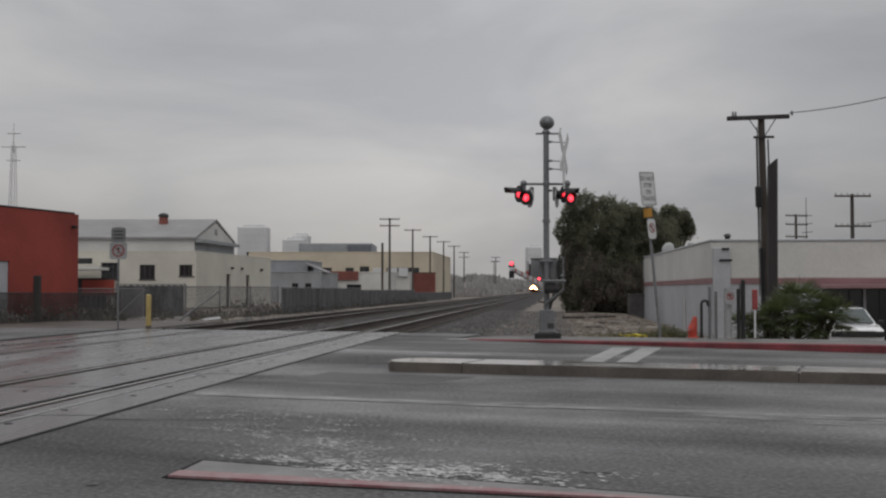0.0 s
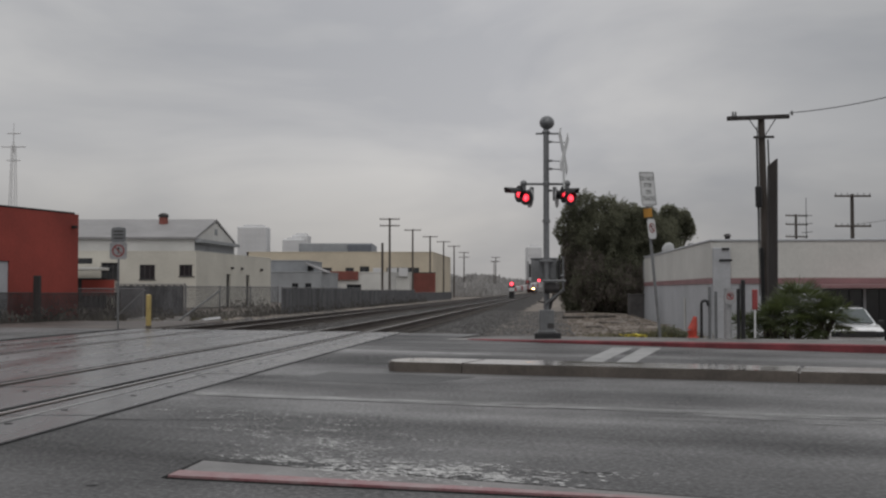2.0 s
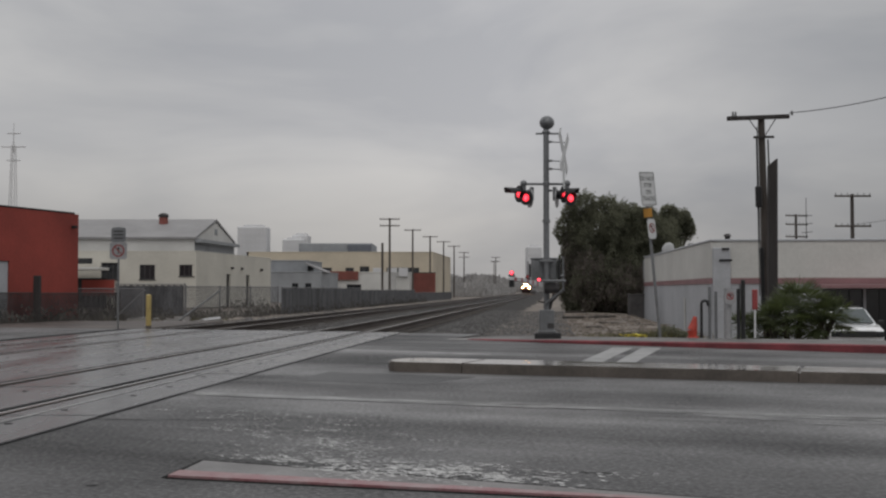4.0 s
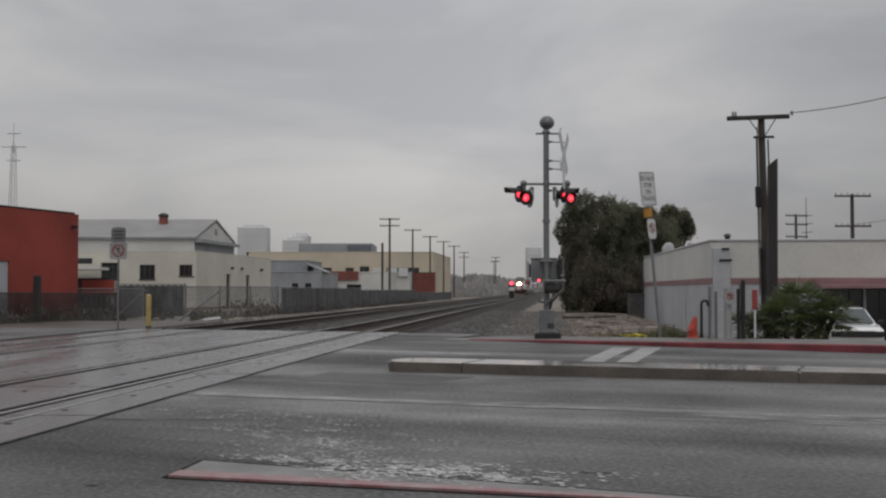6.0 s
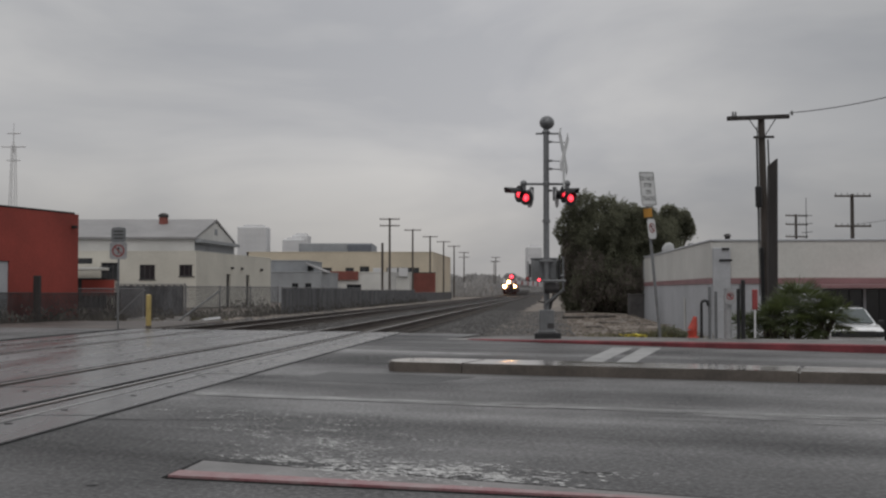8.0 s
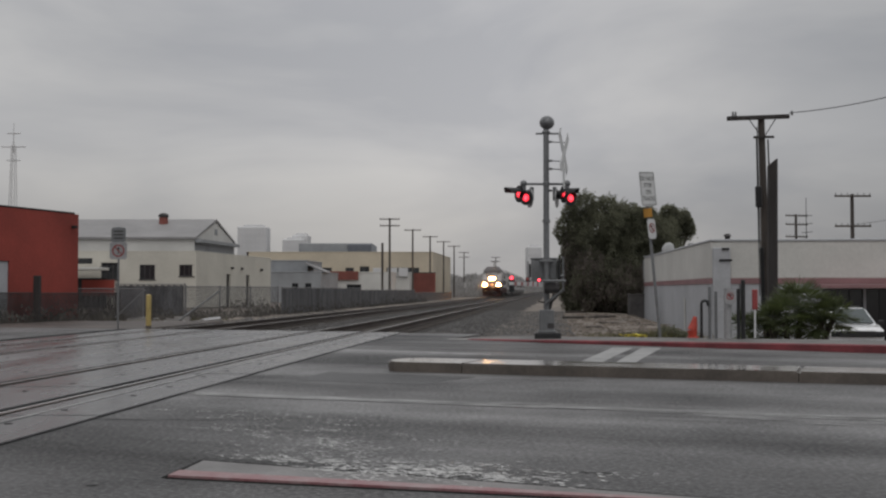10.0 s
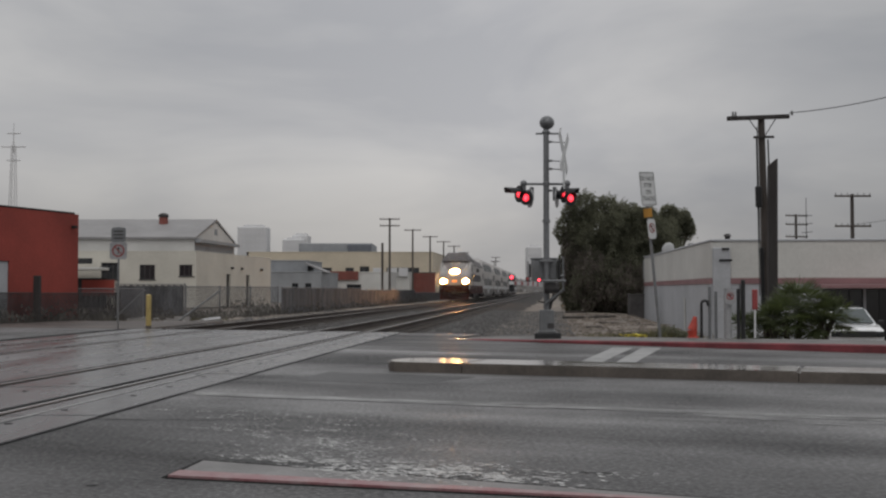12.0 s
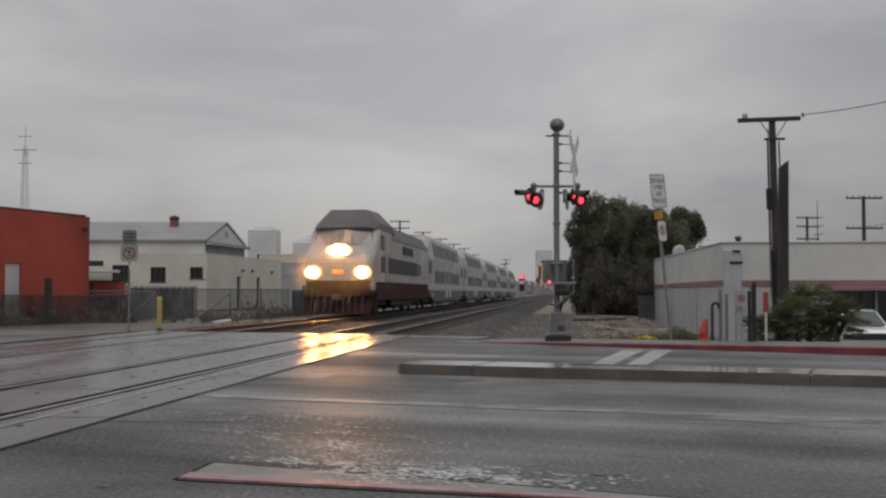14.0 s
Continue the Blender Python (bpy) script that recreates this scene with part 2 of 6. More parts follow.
M_GREYWALL = mat("grey_stucco", (0.40, 0.41, 0.43), 0.8, var=0.1, scale=2, bump=0.15, sscale=0.5)
M_CREAM = mat("cream_stucco", (0.54, 0.52, 0.46), 0.8, var=0.09, scale=1.5, bump=0.1, sscale=0.35)
M_YELLOWWALL = mat("buff_wall", (0.52, 0.46, 0.36), 0.85, var=0.1, scale=1, sscale=0.2)
M_MAUVE = mat("mauve_band", (0.25, 0.14, 0.145), 0.7, var=0.15)
M_ROOFGREY = mat("pale_metal_roof", (0.225, 0.22, 0.22), 0.6, var=0.12, scale=2, stretch=(1, 1, 1), sscale=0.5)
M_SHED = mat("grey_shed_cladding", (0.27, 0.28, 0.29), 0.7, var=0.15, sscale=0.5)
M_DARKROOF = mat("dark_roof", (0.13, 0.14, 0.16), 0.7, var=0.15, sscale=0.5)
M_BRICKRED = mat("red_container_paint", (0.19, 0.058, 0.045), 0.7, var=0.2, sscale=0.5)
M_DARKGLASS = mat("dark_window_glass", (0.02, 0.022, 0.025), 0.12, var=0.2, spec=0.6)
# paled for distance: rain haze is put into the base colour
M_HAZEGREY = mat("haze_paled_grey", (0.58, 0.58, 0.585), 0.9, var=0.06, sscale=0.05)
M_FENCE = mat("galvanised_mesh", (0.16, 0.16, 0.165), 0.6, metal=0.2, var=0.2)
M_SLAT = mat("grey_privacy_slats", (0.080, 0.081, 0.086), 0.7, var=0.5, scale=1.2, sscale=0.5, stretch=(3, 3, 0.8))
M_LEAF = mat("dark_foliage", (0.112, 0.115, 0.084), 0.6, var=0.45, scale=2, sscale=1.2, space="World", spec=0.15)
M_LEAF2 = mat("olive_foliage", (0.138, 0.141, 0.100), 0.6, var=0.4, scale=2, sscale=1.5, space="World", spec=0.15)
M_PALM = mat("palm_frond", (0.056, 0.070, 0.030), 0.5, var=0.4, scale=2, sscale=2, space="World")
M_TWIG = mat("brown_hanging_twigs", (0.145, 0.127, 0.114), 0.9, var=0.3, scale=2, sscale=0.9, space="World", spec=0.1)


def thin_leaf(m, share, tint):
    """Lets part of the daylight through the leaf."""
    n, l = m.node_tree.nodes, m.node_tree.links
    tr, mx = n.new("ShaderNodeBsdfTranslucent"), n.new("ShaderNodeMixShader")
    tr.inputs["Color"].default_value = (*tint, 1)
    mx.inputs[0].default_value = share
    l.new(n["Principled BSDF"].outputs[0], mx.inputs[1])
    l.new(tr.outputs[0], mx.inputs[2])
    l.new(mx.outputs[0], n["Material Output"].inputs["Surface"])


thin_leaf(M_LEAF, 0.5, (0.22, 0.225, 0.155))
thin_leaf(M_LEAF2, 0.5, (0.26, 0.265, 0.18))
thin_leaf(M_TWIG, 0.45, (0.23, 0.20, 0.175))
thin_leaf(M_PALM, 0.3, (0.12, 0.15, 0.05))
M_BARK = mat("bark", (0.06, 0.048, 0.04), 0.9, var=0.35, scale=4, bump=0.6)
M_GRASS = mat("weeds", (0.10, 0.095, 0.035), 0.8, var=0.45, scale=3, sscale=2, space="World")
M_VINE = mat("dry_vines", (0.105, 0.10, 0.092), 0.9, var=0.4, scale=2, sscale=0.8, space="World", spec=0.1)
M_CLOD = mat("brown_clods", (0.085, 0.068, 0.054), 0.85, var=0.5, scale=3, sscale=1.5, second=(0.16, 0.13, 0.105), space="World")
# scrub colour raised and greyed to paint in the far haze
M_FARWOODS = mat("haze_paled_scrub", (0.30, 0.293, 0.287), 0.9, var=0.3, scale=0.6, sscale=0.08, space="World")
M_TRAINWHITE = mat("train_white_paint", (0.33, 0.312, 0.298), 0.45, var=0.24, scale=2, sscale=0.5, spec=0.3)
M_TRAINBLUE = mat("train_slate_brown", (0.06, 0.055, 0.06), 0.6, var=0.15, spec=0.15)
M_TRAINSTRIPE = mat("train_pale_grey_stripe", (0.33, 0.35, 0.36), 0.35, var=0.1)
M_TRAINROOF = mat("train_dark_roof", (0.075, 0.066, 0.066), 0.55, var=0.2)
M_TRAINGREY = mat("train_underframe", (0.045, 0.042, 0.042), 0.7, var=0.35, sscale=2)
M_TRAINGLASS = mat("train_tinted_glass", (0.018, 0.02, 0.023), 0.35, var=0.1, spec=0.12)
# base lifted to brown-grey: the sky's reflection is put into the colour
M_SCREEN = mat("cab_windscreen_sky_tint", (0.15, 0.13, 0.12), 0.2, var=0.1, spec=0.7)
M_PILOT = mat("dark_red_pilot", (0.040, 0.012, 0.009), 0.7, var=0.3, sscale=2, spec=0.12)
M_WHEEL = mat("steel_wheel", (0.08, 0.075, 0.07), 0.45, metal=0.6, var=0.2)
M_HEAD = mat("lit_headlamp", (1, 1, 1), 0.2, var=0.02, emit=(1.0, 0.45, 0.14), strength=260.0)
# amber emission for added rims that imitate glare round the lenses
M_HALO = mat("amber_halo", (0.8, 0.5, 0.2), 0.3, var=0.05, emit=(1.0, 0.33, 0.05), strength=3.2)
M_MARKER = mat("amber_number_glow", (0.7, 0.3, 0.05), 0.3, var=0.05, emit=(1.0, 0.22, 0.04), strength=1.1)


def bloom_fleck_material():
    """Flecks that imitate lamp bloom: light passes on through each one and is scattered."""
    m = bpy.data.materials.new("bloom_fleck")
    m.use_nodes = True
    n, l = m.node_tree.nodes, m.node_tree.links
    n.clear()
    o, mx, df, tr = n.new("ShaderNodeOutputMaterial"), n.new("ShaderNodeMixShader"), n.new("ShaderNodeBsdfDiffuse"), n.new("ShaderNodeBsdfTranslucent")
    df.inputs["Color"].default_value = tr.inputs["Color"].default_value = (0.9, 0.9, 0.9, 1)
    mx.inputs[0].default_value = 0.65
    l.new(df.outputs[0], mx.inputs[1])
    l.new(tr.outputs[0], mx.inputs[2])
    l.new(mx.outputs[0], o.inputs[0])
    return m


M_BLOOM_FLECK = bloom_fleck_material()
M_VALANCE = mat("grimy_coach_valance", (0.105, 0.095, 0.09), 0.7, var=0.35, scale=2, sscale=0.7)
M_CARWHITE = mat("car_white_paint", (0.72, 0.73, 0.74), 0.25, var=0.03, coat=0.6)
M_CARGLASS = mat("car_glass", (0.05, 0.065, 0.065), 0.06, var=0.1, spec=0.7)
M_RUBBER = mat("tyre_rubber", (0.018, 0.018, 0.018), 0.8)
M_TAPE = mat("yellow_tape", (0.62, 0.52, 0.05), 0.5, var=0.2)

# ---------------------------------------------------------------- mesh helpers


def obj(name, bm, material, parent=None, smooth=False):
    me = bpy.data.meshes.new(name)
    bmesh.ops.recalc_face_normals(bm, faces=bm.faces)
    bm.to_mesh(me)
    bm.free()
    for mm in (material if isinstance(material, (list, tuple)) else [material]):
        me.materials.append(mm)
    if smooth:
        for p in me.polygons:
            p.use_smooth = True
    ob = new(name, me)
    if parent:
        ob.parent = parent
    return ob


def part(name, bm, material, parent, label="", smooth=False):
    ob = obj(name, bm, material, parent, smooth)
    if label:
        tagged(ob, label)
    return ob


def thing(name, m, label, category, group="", kind=""):
    ob = new(name)
    ob.empty_display_size = 0.2
    ob.matrix_world = m
    return tagged(ob, label, category, group, kind)


def box(x0, y0, z0, x1, y1, z1, bevel=0.0, bm=None, m=None, seg=1):
    """A box, optionally bevelled and moved by m, added to bm."""
    t = bmesh.new()
    bmesh.ops.create_cube(t, size=1.0)
    bmesh.ops.scale(t, vec=(x1 - x0, y1 - y0, z1 - z0), verts=t.verts)
    bmesh.ops.translate(t, vec=((x0 + x1) / 2, (y0 + y1) / 2, (z0 + z1) / 2), verts=t.verts)
    if bevel:
        bmesh.ops.bevel(t, geom=t.edges[:], offset=bevel, segments=seg, affect="EDGES", clamp_overlap=True)
    return merge(bm, t, m)


def merge(bm, t, m=None):
    if m is not None:
        t.transform(m)
    if bm is None:
        return t
    me = bpy.data.meshes.new("tmp")
    t.to_mesh(me)
    t.free()
    bm.from_mesh(me)
    bpy.data.meshes.remove(me)
    return bm


def tube(p0, p1, r0, r1=None, seg=12, bm=None):
    """A tapered round bar between two points."""
    r1 = r0 if r1 is None else r1
    a, b = Vector(p0), Vector(p1)
    t = bmesh.new()
    bmesh.ops.create_cone(t, cap_ends=True, segments=seg, radius1=r0, radius2=max(r1, 1e-4), depth=(b - a).length)
    q = (b - a).to_track_quat("Z", "Y").to_matrix().to_4x4()
    return merge(bm, t, Matrix.Translation((a + b) / 2) @ q)


def ball(c, r, bm=None, scale=(1, 1, 1), seg=16):
    t = bmesh.new()
    bmesh.ops.create_uvsphere(t, u_segments=seg, v_segments=seg // 2 + 2, radius=r)
    bmesh.ops.scale(t, vec=scale, verts=t.verts)
    return merge(bm, t, Matrix.Translation(c))


def prism(outline, d0, d1, axis="y", bm=None, m=None):
    """An outline in the plane across the axis, drawn out from d0 to d1."""
    t = bmesh.new()

    def v(p, d):
        return {"y": (p[0], d, p[1]), "x": (d, p[0], p[1]), "z": (p[0], p[1], d)}[axis]
    a = [t.verts.new(v(p, d0)) for p in outline]
    b = [t.verts.new(v(p, d1)) for p in outline]
    t.faces.new(a)
    t.faces.new(b[::-1])
    for i in range(len(a)):
        j = (i + 1) % len(a)
        t.faces.new((a[i], b[i], b[j], a[j]))
    return merge(bm, t, m)


def ring_loft(sections, bm=None, caps=True):
    """Skin over outlines of equal length, each a list of points."""
    t = bm or bmesh.new()
    rows = [[t.verts.new(p) for p in s] for s in sections]
    for r0, r1 in zip(rows, rows[1:]):
        for i in range(len(r0)):
            j = (i + 1) % len(r0)
            t.faces.new((r0[i], r0[j], r1[j], r1[i]))
    if caps:
        t.faces.new(rows[0][::-1]), t.faces.new(rows[-1])
    return t


def sweep(points, r, bm=None, seg=8):
    t = bm or bmesh.new()
    for a, b in zip(points, points[1:]):
        tube(a, b, r, r, seg, t)
    return t


def sheet(name, quad, z, material, kind="structure", label="", category="", thick=0.004, parent=None):
    """A thin slab over a plan outline."""
    bm = prism(quad, z - thick, z, "z")
    ob = obj(name, bm, material, parent)
    return tagged(ob, label, category, kind=kind) if not parent else ob


TR = 0.098                                   # slope of the tracks
TN = math.hypot(1, TR)
TROT = -math.degrees(math.atan(TR))
RD = Vector((0.937, -0.349))                 # along the street
RN = Vector((0.349, 0.937))                  # across the street, away from the camera


def trk(y, o):
    """Plan point by the tracks: o metres beside them."""
    return (o + TR * y, y)


def road(a, n):
    p = RD * a + RN * n
    return (p.x, p.y)


def road_y(o, n):
    """y at which the line beside the tracks at o meets the street's line n."""
    return (n - RN.x * o) / (RN.x * TR + RN.y)


# ---------------------------------------------------------------- ground, street, kerbs
def smooth(a, b, x):
    t = max(0.0, min(1.0, (x - a) / (b - a)))
    return t * t * (3 - 2 * t)


def ground_z(x, y):
    o, n = x - TR * y, RN.x * x + RN.y * y
    if n < 23.5:
        return -0.06
    low = smooth(4.0, 7.0, o) * smooth(25.0, 29.0, n) * (1 - smooth(110, 200, y))
    z = -0.06 - 1.25 * low
    z -= 0.22 * smooth(26.8, 27.4, n) * (1 - low)
    z += 0.05 * noise.noise((x * 0.45, y * 0.45, 0)) * smooth(27, 30, n)
    return z


def build_ground():
    xs = [-3000, -1200, -500, -200, -100, -60] + [-40 + 0.8 * i for i in range(101)] + [50, 70, 100, 200, 500, 1200, 3000]
    ys = [-300, -60, -20, 0, 10, 16] + [20 + 0.8 * i for i in range(90)] + [95, 100, 110, 120, 135, 150, 175, 200, 250, 320, 420, 600, 900, 1500, 3500]
    vs = [(x, y, ground_z(x, y)) for y in ys for x in xs]
    w = len(xs)
    fs = [(j * w + i, j * w + i + 1, (j + 1) * w + i + 1, (j + 1) * w + i) for j in range(len(ys) - 1) for i in range(w - 1)]
    me = bpy.data.meshes.new("ground")
    me.from_pydata(vs, [], fs)
    me.materials.append(M_GROUND)
    tagged(new("ground", me), "wet brown dirt ground with gravel beside the tracks", "ground", kind="structure")


def build_yard():
    """Broken dark paving between the far track and the red building."""
    p = [trk(road_y(-13.4, 26.95), -13.4), trk(46, -13.4), (-16.1, 46.5), (-19.4, 36.8), road(-30, 26.95)]
    sheet("yard_paving", p, -0.15, M_YARD, label="broken dark wet paving beside the tracks", category="paving", thick=0.3)


def grid_slab(name, quads, z, material, label, category):
    bm = bmesh.new()
    for q in quads:
        prism(q, z - 0.05, z, "z", bm)
    return tagged(obj(name, bm, material), label, category, kind="structure")


# foot of the far kerb: x, y and the height of its face
KERB_LINE = ((0.1, 25.5, 0.012), (0.55, 25.12, 0.022), (1.42, 24.4, 0.04), (2.53, 23.45, 0.067), (4.58, 21.95, 0.10), (6.4, 20.65, 0.13), (7.75, 19.62, 0.15), (11.0, 17.2, 0.15), (40.0, -4.1, 0.15))


def build_street():
    # one wet asphalt slab, from behind the camera to the far kerb, and its mouth over the tracks
    line = KERB_LINE
    edge = [p[:2] for p in line][::-1]
    grid_slab("road", [[road(-90, -25), road(90, -25), (90, -35.0)] + edge + [road(-9.0, 26.9), road(-60, 26.9), road(-90, 26.9)]],
              0.0, M_ASPHALT, "wet dark grey asphalt street with worn markings", "road")
    # far kerb: red, rising out of the crossing's ramp
    secs, back = [], []
    for x, y, h in line:
        secs.append([(x, y, -0.05), (x, y, h - 0.02), (x + 0.012, y + 0.016, h), (x + 0.095, y + 0.13, h), (x + 0.095, y + 0.13, -0.05)])
    tagged(obj("kerb_far_end", ring_loft(secs[:2]), M_CONC), "bare concrete end of the kerb", "kerb", kind="structure")
    tagged(obj("kerb_far", ring_loft(secs[1:]), M_RED_PAINT), "red-painted concrete kerb beside the pavement", "kerb", kind="structure")
    bm = bmesh.new()
    for (x0, y0, h0), (x1, y1, h1) in zip(line, line[1:]):
        n = max(1, round(math.hypot(x1 - x0, y1 - y0) / 1.6))
        for i in range(n):
            u0, u1 = (i + 0.006) / n, (i + 0.994) / n
            q = []
            for u in (u0, u1):
                x, y, h = x0 + (x1 - x0) * u, y0 + (y1 - y0) * u, h0 + (h1 - h0) * u - 0.006
                q.append([(x + 0.1, y + 0.136, -0.1), (x + 0.1, y + 0.136, h), (x + 1.3, y + 1.77, h), (x + 1.3, y + 1.77, -0.1)])
            ring_loft(q, bm)
    tagged(obj("pavement", bm, M_PAVE), "damp grey concrete pavement slabs with joints", "pavement", kind="structure")
    # near kerb: a low concrete strip that narrows along the street, its camera-side edge painted red
    def strip(f0, f1, d0=0.0, d1=0.0):
        """Outline between two shares of the strip's width (0 near, 1 far), each pushed out by a little."""
        low, high = ((-3.84, 5.69), (-0.6, 5.955), (14, 5.955)), ((-4.0, 6.32), (-0.6, 6.10), (14, 6.10))
        rim = [[(p[0] + (q[0] - p[0]) * f, p[1] + (q[1] - p[1]) * f + d) for p, q in zip(low, high)] for f, d in ((f0, d0), (f1, d1))]
        return [road(*p) for p in rim[1] + rim[0][::-1]]
    z = 0.006
    sheet("gutter_strip", strip(0.31, 1), z, M_GUTTER, label="wet concrete gutter strip along the street", category="gutter", thick=0.05)
    sheet("kerb_near", strip(0, 0.30), z + 0.012, M_RED_PALE, label="concrete kerb edge with faded red paint", category="kerb", thick=0.06)
    jb = prism(strip(1, 1, 0.004, 0.032), 0.0, 0.005, "z")
    prism(strip(0, 0, -0.028, -0.004), 0.0, 0.005, "z", jb)
    prism([road(-4.035, 6.345), road(-4.006, 6.33), road(-3.846, 5.69), road(-3.875, 5.675)], 0.0, 0.005, "z", jb)
    tagged(obj("kerb_joint", jb, M_GROOVE), "dark joint round the gutter strip", "joint", kind="structure")
    # lane markings
    rng = random.Random(23)
    t = bmesh.new()
    for i in range(520):
        a = -6.4 + 22 * rng.random() ** 1.35
        n = 10.38 + rng.gauss(0, 0.09) + (rng.gauss(-0.25, 0.12) if a > -2 and rng.random() < 0.35 else 0)
        w, g = rng.uniform(0.006, 0.024), rng.uniform(0.12, 0.7)
        z = 0.004 + 0.003 * rng.random()
        t.faces.new([t.verts.new((*road(*c), z)) for c in ((a - g, n), (a - g * 0.4, n - w), (a + g * 0.5, n - w * 0.8), (a + g, n), (a + g * 0.4, n + w), (a - g * 0.5, n + w * 0.8))])
    tagged(obj("lane_line_near", t, M_BAR), "worn and scuffed white lane line on wet asphalt", "road marking", kind="structure")
    sheet("lane_line_far", [road(-9.4, 19.22), road(-6.0, 18.36), road(-6.0, 18.44), road(-9.4, 19.30)], 0.004, M_WHITE_LINE, label="thin white lane line on wet asphalt", category="road marking")
    for x0, x1, x2, x3 in ((1.95, 2.29, 3.62, 3.23), (2.50, 2.80, 4.18, 3.80)):
        sheet("stop_bar", [(x0, 16.8), (x1, 16.8), (x2, 21.64), (x3, 21.64)], 0.004, M_BAR, label="white painted transverse bar on asphalt", category="road marking")


def build_median():
    """Raised traffic island with a rounded nose, in three cast lengths."""
    root = thing("traffic_island", Matrix(), "raised concrete traffic island with a rounded nose, dirty kerb face", "traffic island")
    cuts = [(-5.85, -5.0), (-4.99, -0.75), (-0.74, 3.1), (3.11, 40)]
    for i, (a0, a1) in enumerate(cuts):
        if i == 0:
            c = road(-5.15, 14.62)
            pts = [road(a1, 14.12), road(a1, 15.12)] + [road(-5.85 + 0.5 * math.cos(u) * 0.7, 14.62 + 0.5 * math.sin(u)) for u in [math.pi / 2 + k * math.pi / 10 for k in range(11)]]
        else:
            pts = [road(a0, 14.12), road(a1, 14.12), road(a1, 15.12), road(a0, 15.12)]
        t = prism(pts, -0.05, 0.135, "z")
        bmesh.ops.bevel(t, geom=[e for e in t.edges if all(v.co.z > 0.134 for v in e.verts)], offset=0.02, segments=2, affect="EDGES")
        me_mats = [M_KERBFACE, M_CONC]
        for f in t.faces:
            f.normal_update()
            f.material_index = 1 if abs(f.normal.z) > 0.85 else 0
        part("kerb_section", t, me_mats, root)


SHEAR = Matrix(((1, TR, 0, 0), (0, 1, 0, 0), (0, 0, 1, 0), (0, 0, 0, 1)))


def build_crossing():
    """Concrete panels, rubber grooves and flush rails."""
    root = thing("level_crossing", Matrix(), "wet concrete level crossing panels between and beside the rails", "level crossing", kind="structure")
    cols = [(-4.75, -3.93), (-6.18, -5.04), (-7.25, -6.49), (-8.30, -7.27), (-9.18, -8.32), (-10.62, -9.48), (-11.7, -10.93)]
    bed = prism([trk(0, -12.3), trk(0, -3.924), trk(road_y(-3.924, 26.85), -3.924), trk(road_y(-12.3, 26.85), -12.3)], -0.05, 0.004, "z")
    part("groove_bed", bed, M_GROOVE, root)
    edge = prism([trk(3, -4.53), trk(3, -4.49), trk(road_y(-4.5, 26.6), -4.49), trk(road_y(-4.5, 26.6), -4.53)], 0.02, 0.029, "z")
    part("worn_edge_line", edge, M_BAR, root, "pale worn line along the outer panels")
    eye_bm = tube((0, 0, 0), (0, 0, 0.003), 0.034, 0.034, 10)
    eye_mesh = bpy.data.meshes.new("lifting_eye")
    eye_bm.to_mesh(eye_mesh)
    eye_bm.free()
    eye_mesh.materials.append(M_GROOVE)
    for o0, o1 in cols:
        y1 = road_y((o0 + o1) / 2, 26.8)
        y = y1
        bm = box(o0, -1.2, 0.0, o1, 1.2, 0.022, 0.006)
        bm.transform(SHEAR)
        me = bpy.data.meshes.new("crossing_panel")
        bm.to_mesh(me)
        bm.free()
        me.materials.append(M_PANEL)
        while y > 2:
            ob = new("crossing_panel", me)
            ob.parent = root
            ob.matrix_basis = pose(TR * (y - 1.2), y - 1.2, random.uniform(-0.003, 0.003))
            if o1 > -9.2:
                for k in (-0.7, 0.7):
                    eye = new("lifting_eye", eye_mesh)
                    eye.parent = ob
                    eye.matrix_basis = pose((o0 + o1) / 2 + TR * k + random.uniform(-0.1, 0.1), k + random.uniform(-0.12, 0.12), 0.022)
            y -= 2.42


def rail_profile(c):
    return [(c - 0.07, -0.16), (c + 0.07, -0.16), (c + 0.07, -0.145), (c + 0.012, -0.13), (c + 0.012, -0.045), (c + 0.036, -0.035), (c + 0.036, 0.0),
            (c + 0.028, 0.008), (c - 0.028, 0.008), (c - 0.036, 0.0), (c - 0.036, -0.035), (c - 0.012, -0.045), (c - 0.012, -0.13), (c - 0.07, -0.145)]




def build_track(name, oc, lab):
    root = thing(name, Matrix(), lab, "railway track", "railway tracks", "structure")
    y0 = road_y(oc, 26.9)
    for c in (oc - 0.75, oc + 0.75):
        t = prism(rail_profile(c), -12, 900, "y", m=Matrix.Translation((0, 0, 0.016)))
        t.transform(SHEAR)
        for f in t.faces:
            f.normal_update()
            f.material_index = 1 if abs(f.normal.z) > 0.9 and f.calc_center_median().z > 0 else 0
        part("rail", t, [M_RAIL, M_RAILTOP], root)
    bm = box(-1.3, -0.11, -0.33, 1.3, 0.11, -0.15, 0.01)
    me = bpy.data.meshes.new("tie")
    bm.to_mesh(me)
    bm.free()
    me.materials.append(M_TIE)
    for i in range(140):
        y = y0 + 0.5 + i * 0.55
        ob = new("tie", me)
        ob.parent = root
        ob.matrix_basis = pose(oc + TR * y + random.uniform(-0.04, 0.04), y, random.uniform(-0.012, 0.0), 0, 0, TROT + random.uniform(-1.5, 1.5))
    return root


